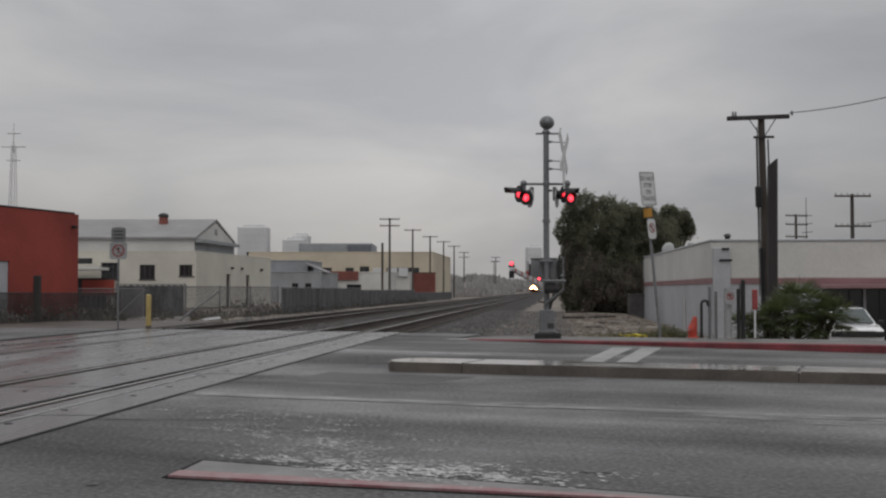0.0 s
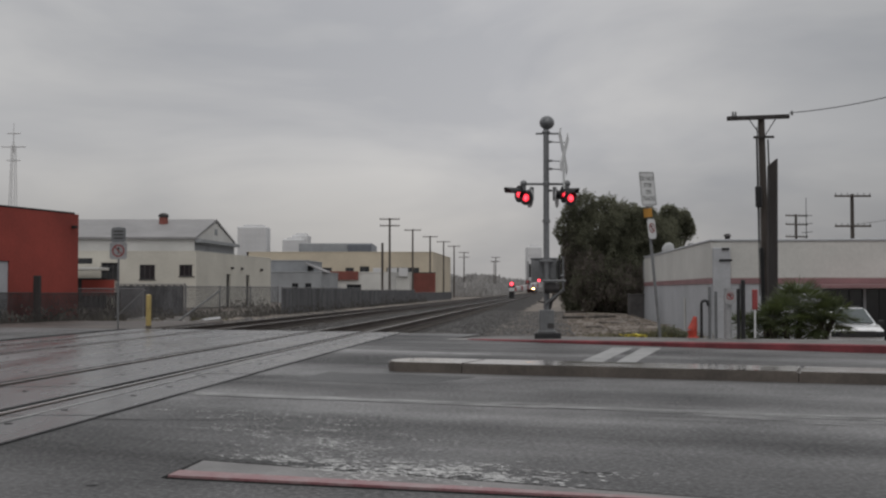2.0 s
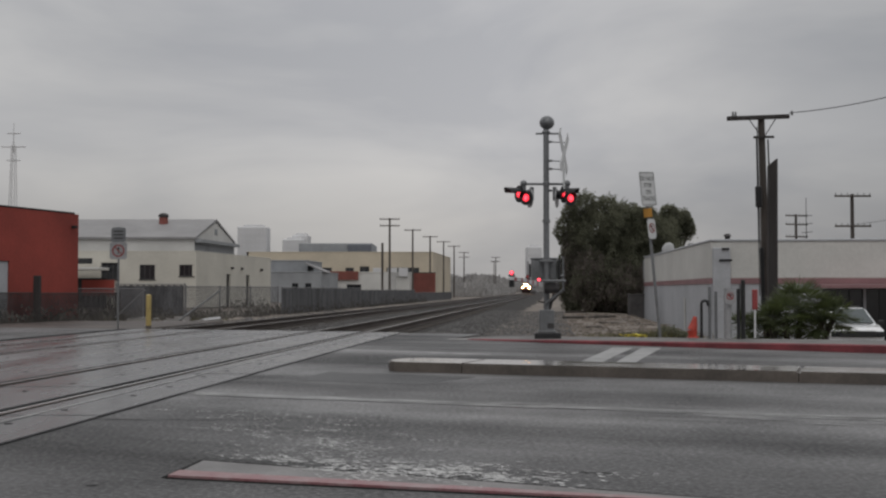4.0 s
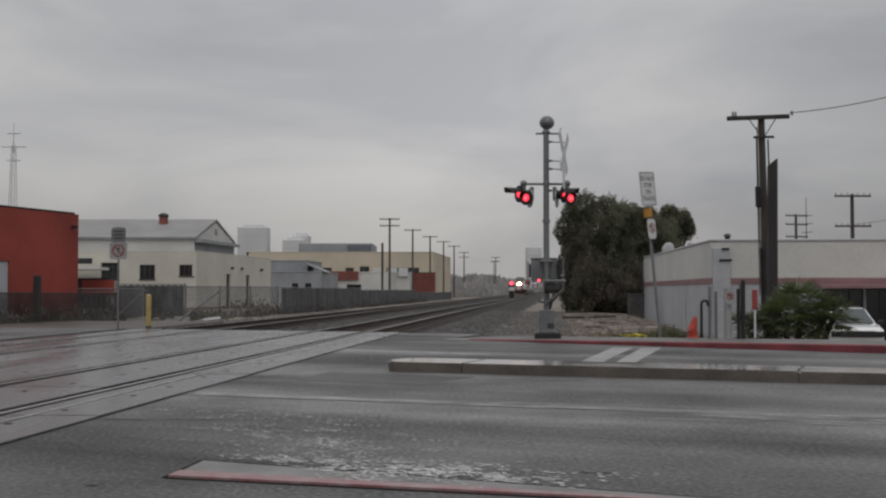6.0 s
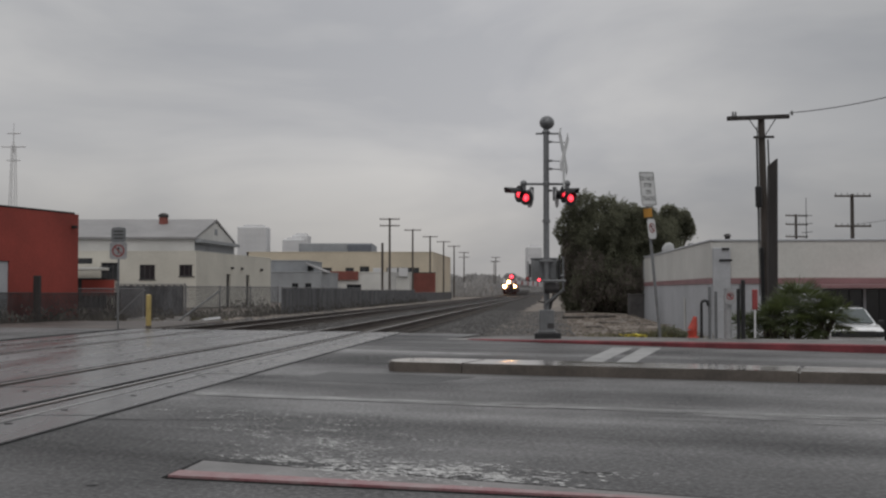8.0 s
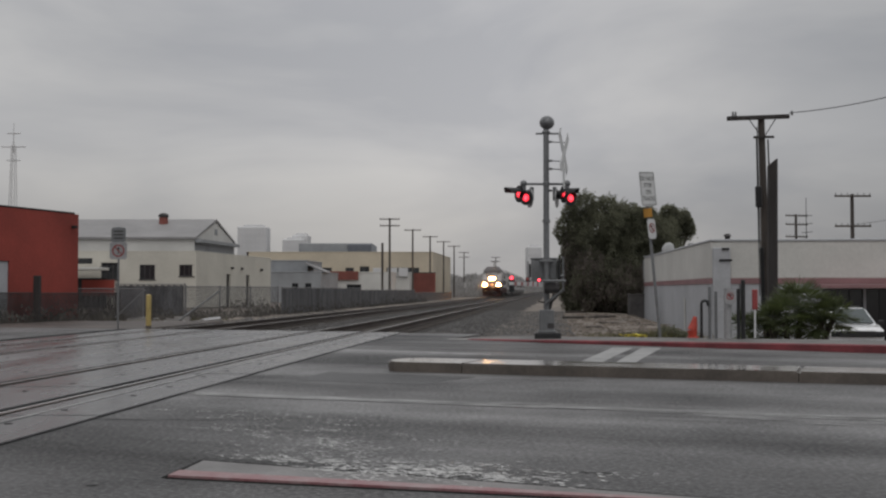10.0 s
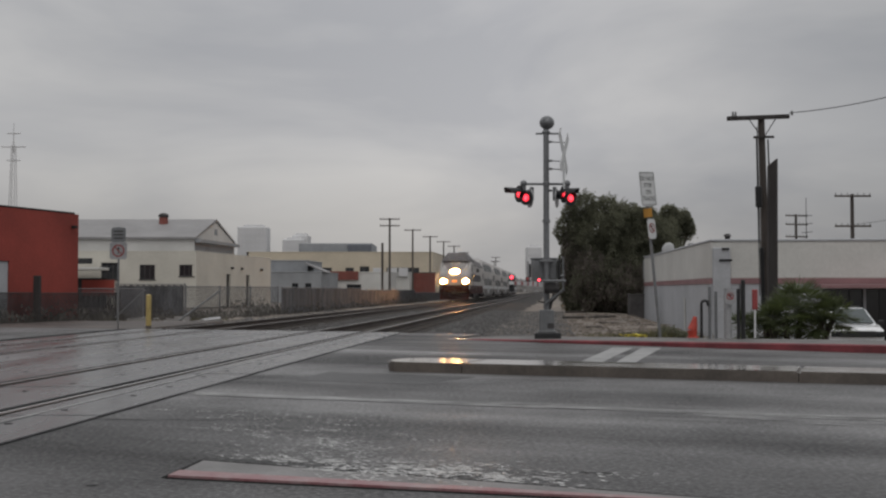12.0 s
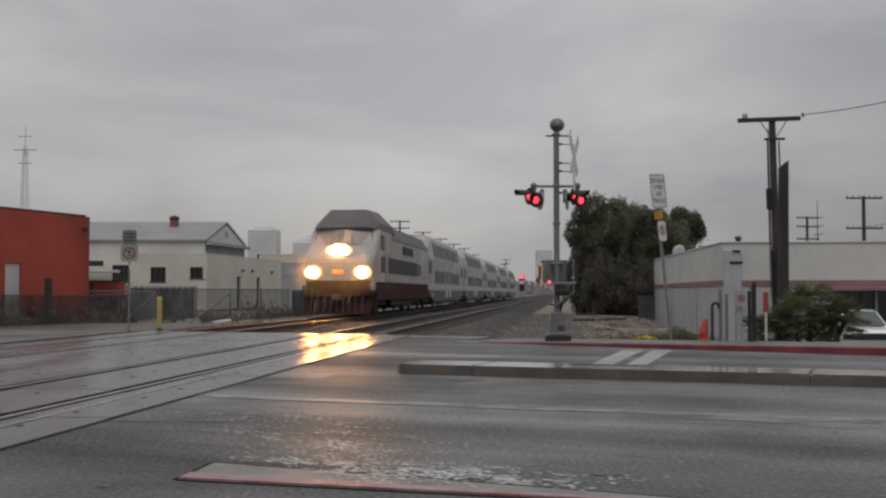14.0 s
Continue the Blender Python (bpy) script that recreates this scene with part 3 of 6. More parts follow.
def build_ballast():
    root_z = -0.19
    ob = []
    for nm, o0, o1, z, mt in (("ballast_bed", -12.6, -3.0, -0.19, M_BED),):
        y0a, y0b = road_y(o0, 26.9), road_y(o1, 26.9)
        prof = [(o0 - 1.2, -0.5), (o0, z), (-11.9, z), (-8.6, z), (-7.2, z), (-4.0, z), (o1, z - 0.02), (o1 + 1.6, -0.32), (o1 + 1.6, -0.6), (o0 - 1.2, -0.6)]
        t = prism(prof, 24.5, 900, "y")
        t.transform(SHEAR)
        # the near end follows the street
        for v in t.verts:
            if v.co.y < 30:
                o = v.co.x - TR * v.co.y
                v.co.y = road_y(o, 26.92)
                v.co.x = o + TR * v.co.y
        tagged(obj("ballast_bed", t, M_BED), "dark oily ballast bed under the rails", "ballast", kind="structure")
    # shoulder of paler loose stones
    rng = random.Random(5)
    vs, fs = [], []
    for i in range(16000):
        y = 27 + 45 * rng.random() ** 1.6
        u = rng.random()
        o = rng.uniform(-3.9, 0.6) if u < 0.72 else rng.uniform(-8.9, -6.9) if u < 0.9 else rng.uniform(-14, -12)
        if RN.x * (o + TR * y) + RN.y * y < 27.0:
            continue
        x = o + TR * y
        s = rng.uniform(0.016, 0.048)
        z = max(ground_z(x, y), -0.19 if -12.6 < o < -3.0 else -0.19 - max(0, o + 3.0) * 0.09) + s * 0.35
        k = len(vs)
        a = rng.uniform(0, 6.28)
        for dx, dy, dz in ((1, 0, 0), (-1, 0, 0), (0, 0.8, 0), (0, -0.8, 0), (0, 0, 0.7), (0, 0, -0.7)):
            j = 1 + rng.uniform(-0.3, 0.3)
            vs.append((x + s * j * (dx * math.cos(a) - dy * math.sin(a)), y + s * j * (dx * math.sin(a) + dy * math.cos(a)), z + s * j * dz))
        for f in ((0, 2, 4), (2, 1, 4), (1, 3, 4), (3, 0, 4), (2, 0, 5), (1, 2, 5), (3, 1, 5), (0, 3, 5)):
            fs.append(tuple(k + q for q in f))
    me = bpy.data.meshes.new("ballast_stones")
    me.from_pydata(vs, [], fs)
    me.materials.append(M_STONE)
    tagged(new("ballast_stones", me), "loose grey crushed ballast stones beside the rails", "ballast", kind="stuff")


def build_road_wear():
    """Tar-sealed cracks and darker repair patches in the asphalt."""
    rng = random.Random(41)
    bm = bmesh.new()
    for a0, n0, a1, n1 in ((-4.12, 5.30, -4.05, 5.33), (-1.63, 6.73, -1.43, 6.75), (-5.3, 13.2, -3.2, 13.5), (1.0, 9.0, 4.2, 8.8), (-7.2, 7.6, -4.6, 8.6), (3.0, 12.2, 7.5, 12.5)):
        k = 14
        pts = [(a0 + (a1 - a0) * i / k, n0 + (n1 - n0) * i / k + rng.gauss(0, min(0.035, 0.03 * abs(a1 - a0)))) for i in range(k + 1)]
        for (p, q), (r, t) in zip(pts, pts[1:]):
            w = rng.uniform(0.006, 0.014)
            bm.faces.new([bm.verts.new((*road(*c), 0.003)) for c in ((p, q - w), (r, t - w), (r, t + w), (p, q + w))])
    tagged(obj("tar_seams", bm, M_GROOVE), "black tar-sealed cracks in the asphalt", "road crack", kind="structure")
    for pts in (((-6.6, 12.4), (-4.8, 12.3), (-4.7, 13.7), (-6.8, 13.8)), ((2.6, 7.2), (6.5, 7.0), (6.6, 8.3), (2.4, 8.4))):
        q = []
        for i in range(4):
            p0, p1 = pts[i], pts[(i + 1) % 4]
            for k in range(5):
                u = k / 5
                q.append(road(p0[0] + (p1[0] - p0[0]) * u + rng.gauss(0, 0.04), p0[1] + (p1[1] - p0[1]) * u + rng.gauss(0, 0.04)))
        sheet("asphalt_patch", q, 0.0022, M_PATCH, label="darker repair patch in the asphalt", category="asphalt patch", thick=0.002)


def build_paint_flakes():
    """Spilt white residue scattered on the asphalt near the gutter."""
    rng = random.Random(11)
    bm = bmesh.new()
    seeds = [(rng.gauss(-2.55, 0.32), rng.gauss(6.36, 0.16), rng.uniform(0.05, 0.15), rng.gauss(-0.1, 0.3)) for i in range(40)]
    for i in range(75):
        n = 6.5 + 2.6 * rng.random() ** 1.5
        seeds.append((-2.7 - (n - 6.4) * 0.95 + rng.gauss(0, 0.4), n, rng.uniform(0.04, 0.16), rng.gauss(-0.1, 0.35)))
    for i in range(2500):
        sa, sn, sr, st0 = seeds[i % len(seeds)]
        du, dv = rng.gauss(0, sr * 1.1), rng.gauss(0, sr * 0.7)
        a, n = sa + du * math.cos(st0) - dv * math.sin(st0), sn + du * math.sin(st0) + dv * math.cos(st0)
        s = rng.uniform(0.002, 0.010) * (1.5 if n < 6.7 else 1.0)
        if n < 6.36:
            z = 0.0075
            if n < 5.95:
                continue
        else:
            z = 0.003
        z += rng.uniform(0, 0.004)
        k = rng.randint(6, 9)
        st = rng.uniform(1.2, 4.0)
        pts = []
        ang = rng.gauss(-0.1, 0.3)
        for j in range(k):
            r = s * rng.uniform(0.35, 1.2)
            px, py = r * st * math.cos(6.283 * j / k), r * math.sin(6.283 * j / k)
            pts.append(road(a + px * math.cos(ang) - py * math.sin(ang), n + px * math.sin(ang) + py * math.cos(ang)))
        bm.faces.new([bm.verts.new((p[0], p[1], z)) for p in pts])
    tagged(obj("paint_flakes", bm, M_FLAKE), "scattered white worn paint residue on the asphalt", "paint residue", kind="stuff")


# ---------------------------------------------------------------- crossing signal
MAST = (2.24, 24.9)


def build_signal():
    """Mast with bell, crossbuck, two lamp pairs, gate mechanism; the gate arm is a part that moves."""
    root = thing("crossing_signal", pose(*MAST, 0.12), "grey steel crossing signal mast with lit red lamps, bell and crossbuck", "crossing signal")
    # foundation and base
    bm = box(-0.22, -0.16, -0.12, 0.34, 0.16, 0.05, 0.02)
    part("foundation", bm, M_BLACK, root)
    bm = box(-0.12, -0.12, 0.05, 0.2, 0.12, 0.55, 0.02)
    box(-0.15, -0.14, 0.05, 0.24, 0.14, 0.10, 0.01, bm)
    part("junction_base", bm, M_GALV, root, "grey cast junction box at the foot")
    part("base_hatch", box(0.05, -0.135, 0.15, 0.19, -0.118, 0.26, 0.004), M_TRAINGREY, root, "small dark hatch")
    bm = tube((0.04, 0, 0.5), (0.04, 0, 4.36), 0.068, 0.062, 20)
    for z in (2.38, 3.2):
        tube((0.04, 0, z - 0.03), (0.04, 0, z + 0.03), 0.085, 0.085, 20, bm)
    part("mast", bm, M_GALV, root, smooth=False)
    # bell on a top plate
    bm = tube((0.04, 0, 4.34), (0.04, 0, 4.42), 0.10, 0.05, 16)
    box(-0.19, -0.03, 4.30, 0.33, 0.03, 4.335, 0.008, bm)
    tube((0.33, 0, 4.33), (0.37, 0, 4.44), 0.012, 0.012, 8, bm)
    part("top_bracket", bm, M_GALV, root)
    bm = ball((0.06, 0, 4.56), 0.165, None, (1, 0.8, 0.92), 20)
    tube((0.06, -0.13, 4.56), (0.06, 0.13, 4.56), 0.10, 0.10, 20, bm)
    part("bell", bm, M_GALV, root, "round grey warning bell", smooth=True)
    # crossbuck seen almost edge-on, on four stand-off arms
    m = Matrix.Translation((0.445, 0.05, 3.92)) @ pose(0, 0, 0, 0, 0, 73)
    for a in (42, -42):
        bm = box(-0.61, -0.006, -0.11, 0.61, 0.006, 0.11, 0.003)
        part("crossbuck_blade", merge(None, bm, m @ pose(0, 0.02 if a > 0 else -0.005, 0, 0, a, 0)), M_SIGNWHITE, root, "white crossbuck board")
    bm = box(0.41, -0.05, 3.05, 0.455, 0.05, 3.70, 0.005)
    part("track_count_plate", bm, M_SIGNWHITE, root)
    for z in (4.14, 3.72, 3.54, 3.06):
        bm = tube((0.06, 0, z), (0.46, 0.02, z - 0.02), 0.012, 0.012, 8)
        box(0.10, -0.03, z - 0.03, 0.17, 0.03, z + 0.02, 0.005, bm)
        part("standoff_arm", bm, M_GALV, root)
    # lamp arm
    bm = tube((-0.46, 0, 3.20), (0.50, 0, 3.20), 0.028, 0.028, 12)
    tube((-0.46, 0, 3.25), (-0.46, 0, 2.95), 0.05, 0.06, 12, bm)
    tube((0.50, 0, 3.25), (0.50, 0, 2.95), 0.05, 0.06, 12, bm)
    for x in (-0.46, 0.04, 0.50):
        ball((x, 0, 3.21), 0.075, bm)
    part("lamp_arm", bm, M_GALV, root)
    # on each end a long-hooded lamp along the street, one turned to the near side, and a pale shield seen almost edge-on
    for cx, cy, cz, angle, lit, hl in ((-0.545, 0.0, 2.98, -62, True, 0.34), (-0.41, -0.14, 2.885, -34, True, 0.07), (-0.31, 0.06, 2.89, -74, False, 0), (0.41, 0.0, 2.965, 62, True, 0.34),
                                       (0.545, -0.14, 2.875, 34, True, 0.07), (0.27, 0.06, 2.89, 74, False, 0)):
        hr = 0.135
        h = pose(cx, cy, cz, 0, 0, angle)
        rad = 0.19 if lit and hl > 0.2 else 0.165 if lit else 0.21
        lamp = part("lamp_head", merge(None, tube((0, -0.02, 0), (0, 0.0, 0), rad, rad, 28), h), M_BLACK if lit else M_SIGNBACK, root, "round black lamp background" if lit else "pale grey lamp shield")
        if not lit:
            part("shield_bracket", merge(None, box(-0.03, 0.0, -0.05, 0.03, 0.08, 0.25, 0.01), h), M_GALV, lamp)
            continue
        bm = tube((0, 0.012, 0), (0, 0.14, 0), 0.12, 0.08, 20)
        part("lamp_housing", merge(None, bm, h), M_BLACK, lamp)
        # hood: upper half of a cylinder
        t = bmesh.new()
        ring = []
        for k in range(13):
            u = math.pi * (0.06 + 0.88 * k / 12)
            ca, sa = math.cos(u), math.sin(u)
            dep = -0.04 - hl * (0.7 + 0.3 * max(0, sa))
            ring.append([t.verts.new((hr * ca, -0.02, hr * sa)), t.verts.new((hr * ca, dep, hr * sa)),
                         t.verts.new(((hr - 0.01) * ca, dep, (hr - 0.01) * sa)), t.verts.new(((hr - 0.01) * ca, -0.02, (hr - 0.01) * sa))])
        for r0, r1 in zip(ring, ring[1:]):
            for q in range(4):
                t.faces.new((r0[q], r1[q], r1[(q + 1) % 4], r0[(q + 1) % 4]))
        t.faces.new(ring[0]), t.faces.new(ring[-1][::-1])
        part("hood", merge(None, t, h), M_BLACK, lamp)
        bm = tube((0, -0.035, 0), (0, -0.02, 0), 0.080, 0.084, 24)
        part("lens", merge(None, bm, h), M_REDGLOW, lamp, "lit red lens")
        t = bmesh.new()
        for ix in range(-3, 4):
            for iz in range(-3, 4):
                if ix * ix + iz * iz <= (4 if hl > 0.2 else 9):
                    tube((ix * 0.019, -0.040, iz * 0.019), (ix * 0.019, -0.034, iz * 0.019), 0.008, 0.008, 6, t)
        part("led_cluster", merge(None, t, h), M_REDCORE, lamp, "bright red light points")
    # gate mechanism
    bm = box(-0.27, 0.09, 1.17, 0.02, 0.40, 1.66, 0.02)
    box(0.06, 0.09, 1.17, 0.29, 0.40, 1.66, 0.02, bm)
    box(-0.29, 0.08, 1.66, 0.31, 0.42, 1.70, 0.01, bm)
    box(-0.10, -0.09, 1.60, 0.18, 0.12, 1.65, 0.01, bm)
    part("gate_mechanism", bm, M_GREYBOX, root, "grey gate motor housings behind the mast")
    part("side_casting", box(0.29, -0.10, 1.22, 0.35, 0.10, 1.66, 0.015), M_BLACK, root)
    part("side_casting", box(-0.37, -0.12, 1.26, -0.31, 0.06, 1.56, 0.015), M_BLACK, root)
    for z in (1.25, 1.52):
        part("door_hinge", box(0.10, 0.072, z, 0.13, 0.092, z + 0.08, 0.004), M_GALV, root)
    part("box_door", box(0.09, 0.078, 1.22, 0.26, 0.092, 1.62, 0.008), M_GALV, root)
    bm = tube((-0.02, -0.12, 1.03), (0.30, -0.12, 1.03), 0.12, 0.12, 18)
    box(0.0, -0.24, 1.00, 0.24, 0.05, 1.16, 0.03, bm)
    part("counterweight", bm, M_TRAINGREY, root, "dark counterweight and motor drum")
    part("counterweight_arm", box(-0.10, -0.30, 1.16, 0.44, -0.24, 1.21, 0.015), M_GALV, root)
    part("stay_bar", tube((0.40, -0.2, 1.0), (0.0, -0.1, 0.68), 0.03, 0.03, 8), M_GALV, root)
    part("left_plate", box(-0.40, -0.26, 1.16, -0.365, -0.05, 1.62, 0.01), M_SIGNBACK, root)
    for z0, z1 in ((0.99, 1.72),):
        bm = tube((0.40, -0.05, z0), (0.40, -0.05, z1), 0.02, 0.02, 8)
        tube((0.30, -0.05, 1.3), (0.42, -0.05, 1.3), 0.03, 0.03, 8, bm)
        part("support_bar", bm, M_GALV, root)
    bm = sweep([(0.30, 0, 1.0), (0.26, -0.02, 0.82), (0.12, -0.03, 0.70), (-0.05, -0.03, 0.72), (-0.16, -0.03, 0.74)], 0.018)
    tube((0.1, 0, 0.55), (0.2, -0.02, 0.9), 0.03, 0.03, 8, bm)
    part("cable_conduit", bm, M_TRAINGREY, root)
    # gate arm with three lamps, in the mast's space; its own space has +x along the arm
    arm = part("gate_arm", arm_mesh(), M_SIGNWHITE, root, "striped gate arm with small red lamps")
    for x0 in (1.2, 2.4, 3.6, 4.8, 6.0):
        bm = box(x0, -0.031, -0.055 + 0.004 * x0, x0 + 0.4, 0.031, 0.055 - 0.004 * x0, 0.002)
        part("red_band", bm, M_SIGNRED, arm)
    for x0, up in ((6.55, 0.09), (3.5, 0.09), (0.6, 0.09)):
        bm = box(x0 - 0.04, -0.05, 0.03, x0 + 0.04, 0.05, 0.06, 0.005)
        tube((x0 - 0.02, 0, up), (x0 + 0.02, 0, up), 0.04, 0.04, 14, bm)
        lamp = part("arm_lamp", bm, M_BLACK, arm)
        bm = ball((x0 + 0.03, 0, up), 0.029, None, (0.6, 1, 1), 12)
        lit = abs(x0 - 3.5) > 1
        part("arm_lens", bm, M_REDCORE if lit else M_SIGNRED, lamp, "lit red lens" if lit else "unlit red lens")
    part("tip_weight", box(6.5, -0.04, -0.14, 6.6, 0.04, -0.03, 0.01), M_BLACK, arm)
    # everything from the mast's middle upwards sits a little higher
    for o in root.children_recursive:
        if o != arm and o.parent != arm and o.parent.parent != arm:
            for v in o.data.vertices:
                if v.co.z > 1.9:
                    v.co.z += 0.125
    return arm


def arm_mesh():
    t = prism([(0, -0.06), (6.65, -0.025), (6.65, 0.025), (0, 0.06)], -0.03, 0.03, "y")
    return t


ARM_TURN = math.degrees(math.atan2(-6.5, -1.04))


def arm_pose(up):
    return pose(-0.10, -0.25, 1.11, 0, 0, ARM_TURN) @ pose(0, 0, 0, 0, -up, 0)


# ---------------------------------------------------------------- signs and posts
def text_part(body, size, m, material, parent, name="sign_text"):
    cu = bpy.data.curves.new("txt", "FONT")
    cu.body, cu.size, cu.align_x, cu.align_y, cu.extrude, cu.space_line = body, size, "CENTER", "CENTER", 0.001, 1.05
    ob = bpy.data.objects.new("txt", cu)
    me = bpy.data.meshes.new_from_object(ob)
    bpy.data.objects.remove(ob)
    me.name = name
    me.materials.append(material)
    me.transform(m)
    t = new(name, me)
    t.parent = parent
    return t


def panel(w, h, z, m, material, parent, name, label=""):
    t = box(-w / 2, -0.004, z - h / 2, w / 2, 0.004, z + h / 2)
    bmesh.ops.bevel(t, geom=[e for e in t.edges if abs(e.verts[0].co.y - e.verts[1].co.y) > 0.005], offset=0.035, segments=3, affect="EDGES")
    t.transform(m)
    return part(name, t, material, parent, label)


def no_symbol(z, m, parent, r=0.12):
    """Red ring with a slash over a black arrow."""
    t = bmesh.new()
    for i in range(24):
        u0, u1 = 6.2832 * i / 24, 6.2832 * (i + 1) / 24
        t.faces.new([t.verts.new((rr * math.cos(u), -0.009, z + rr * math.sin(u))) for rr, u in ((r, u0), (r, u1), (r * 0.78, u1), (r * 0.78, u0))])
    k = r * 0.62
    t.faces.new([t.verts.new(p) for p in ((-k - 0.01, -0.009, z + k - 0.01), (-k + 0.01, -0.009, z + k + 0.01), (k + 0.01, -0.009, z - k + 0.01), (k - 0.01, -0.009, z - k - 0.01))])
    t.transform(m)
    part("prohibition_ring", t, M_SIGNRED, parent)
    t = box(-0.012, -0.008, z - r * 0.5, 0.012, -0.006, z + r * 0.35)
    prism([(-0.05, z + r * 0.2), (0.05, z + r * 0.2), (0, z + r * 0.6)], -0.008, -0.006, "y", t)
    t.transform(m)
    part("arrow_mark", t, M_SIGNINK, parent)


def build_track_sign():
    root = thing("warning_sign", pose(4.78, 24.95, 0.10, 0, -5.3, 0), "white do-not-stop sign with small signs on a leaning post", "road sign")
    part("post", box(-0.03, -0.02, -0.1, 0.03, 0.02, 3.55, 0.006), M_GALV, root)
    m = pose(0.045, -0.042, 0, 0, 0, 48)
    p = panel(0.62, 0.76, 3.25, m, M_SIGNWHITE, root, "sign_panel", "white panel with black lettering")
    text_part("DO NOT\nSTOP\nON\nTRACKS", 0.14, m @ pose(0, -0.006, 3.25, 90, 0, 0), M_SIGNINK, p)
    t = bmesh.new()
    for x0, z0, x1, z1 in ((-0.29, 2.89, 0.29, 2.90), (-0.29, 3.60, 0.29, 3.61), (-0.29, 2.89, -0.28, 3.61), (0.28, 2.89, 0.29, 3.61)):
        box(x0, -0.008, z0, x1, -0.005, z1, 0, t)
    t.transform(m)
    part("sign_border", t, M_SIGNINK, p)
    part("amber_tag", box(-0.10, -0.04, 2.62, 0.09, -0.02, 2.82, 0.01), M_AMBER, root, "amber reflector tag")
    m2 = pose(0.045, -0.042, 0, 0, 0, 46)
    q = panel(0.30, 0.44, 2.36, m2, M_SIGNWHITE, root, "small_sign_panel", "small white prohibition sign")
    no_symbol(2.38, m2, q, 0.11)
    # a wire tangle at the top of the amber tag
    return root


def build_left_sign():
    root = thing("turn_sign", pose(-9.36, 32.6, -0.02), "no-turn sign with a plain panel above on a thin post", "road sign")
    part("post", box(-0.025, -0.02, -0.1, 0.025, 0.02, 2.95, 0.005), M_GALV, root)
    p = panel(0.42, 0.42, 2.72, pose(0, -0.03, 0), M_GALV, root, "upper_panel", "weathered grey panel")
    t = bmesh.new()
    for z in (2.62, 2.72, 2.82):
        box(-0.14, -0.04, z - 0.02, 0.14, -0.036, z + 0.02, 0, t)
    part("worn_lettering", t, M_TRAINGREY, p)
    q = panel(0.50, 0.50, 2.26, pose(0, -0.03, 0), M_SIGNBACK, root, "lower_panel", "white no-turn panel")
    no_symbol(2.26, pose(0, -0.03, 0), q, 0.18)


def post_thing(name, x, y, z, h, r, material, label, category, square=False, top=0.0):
    root = thing(name, pose(x, y, z), label, category)
    bm = box(-r, -r, -0.2, r, r, h, r * 0.2) if square else tube((0, 0, -0.2), (0, 0, h), r, r, 18)
    if not square:
        ball((0, 0, h), r, bm, (1, 1, 0.45), 18)
    part("shaft", bm, material, root)
    return root


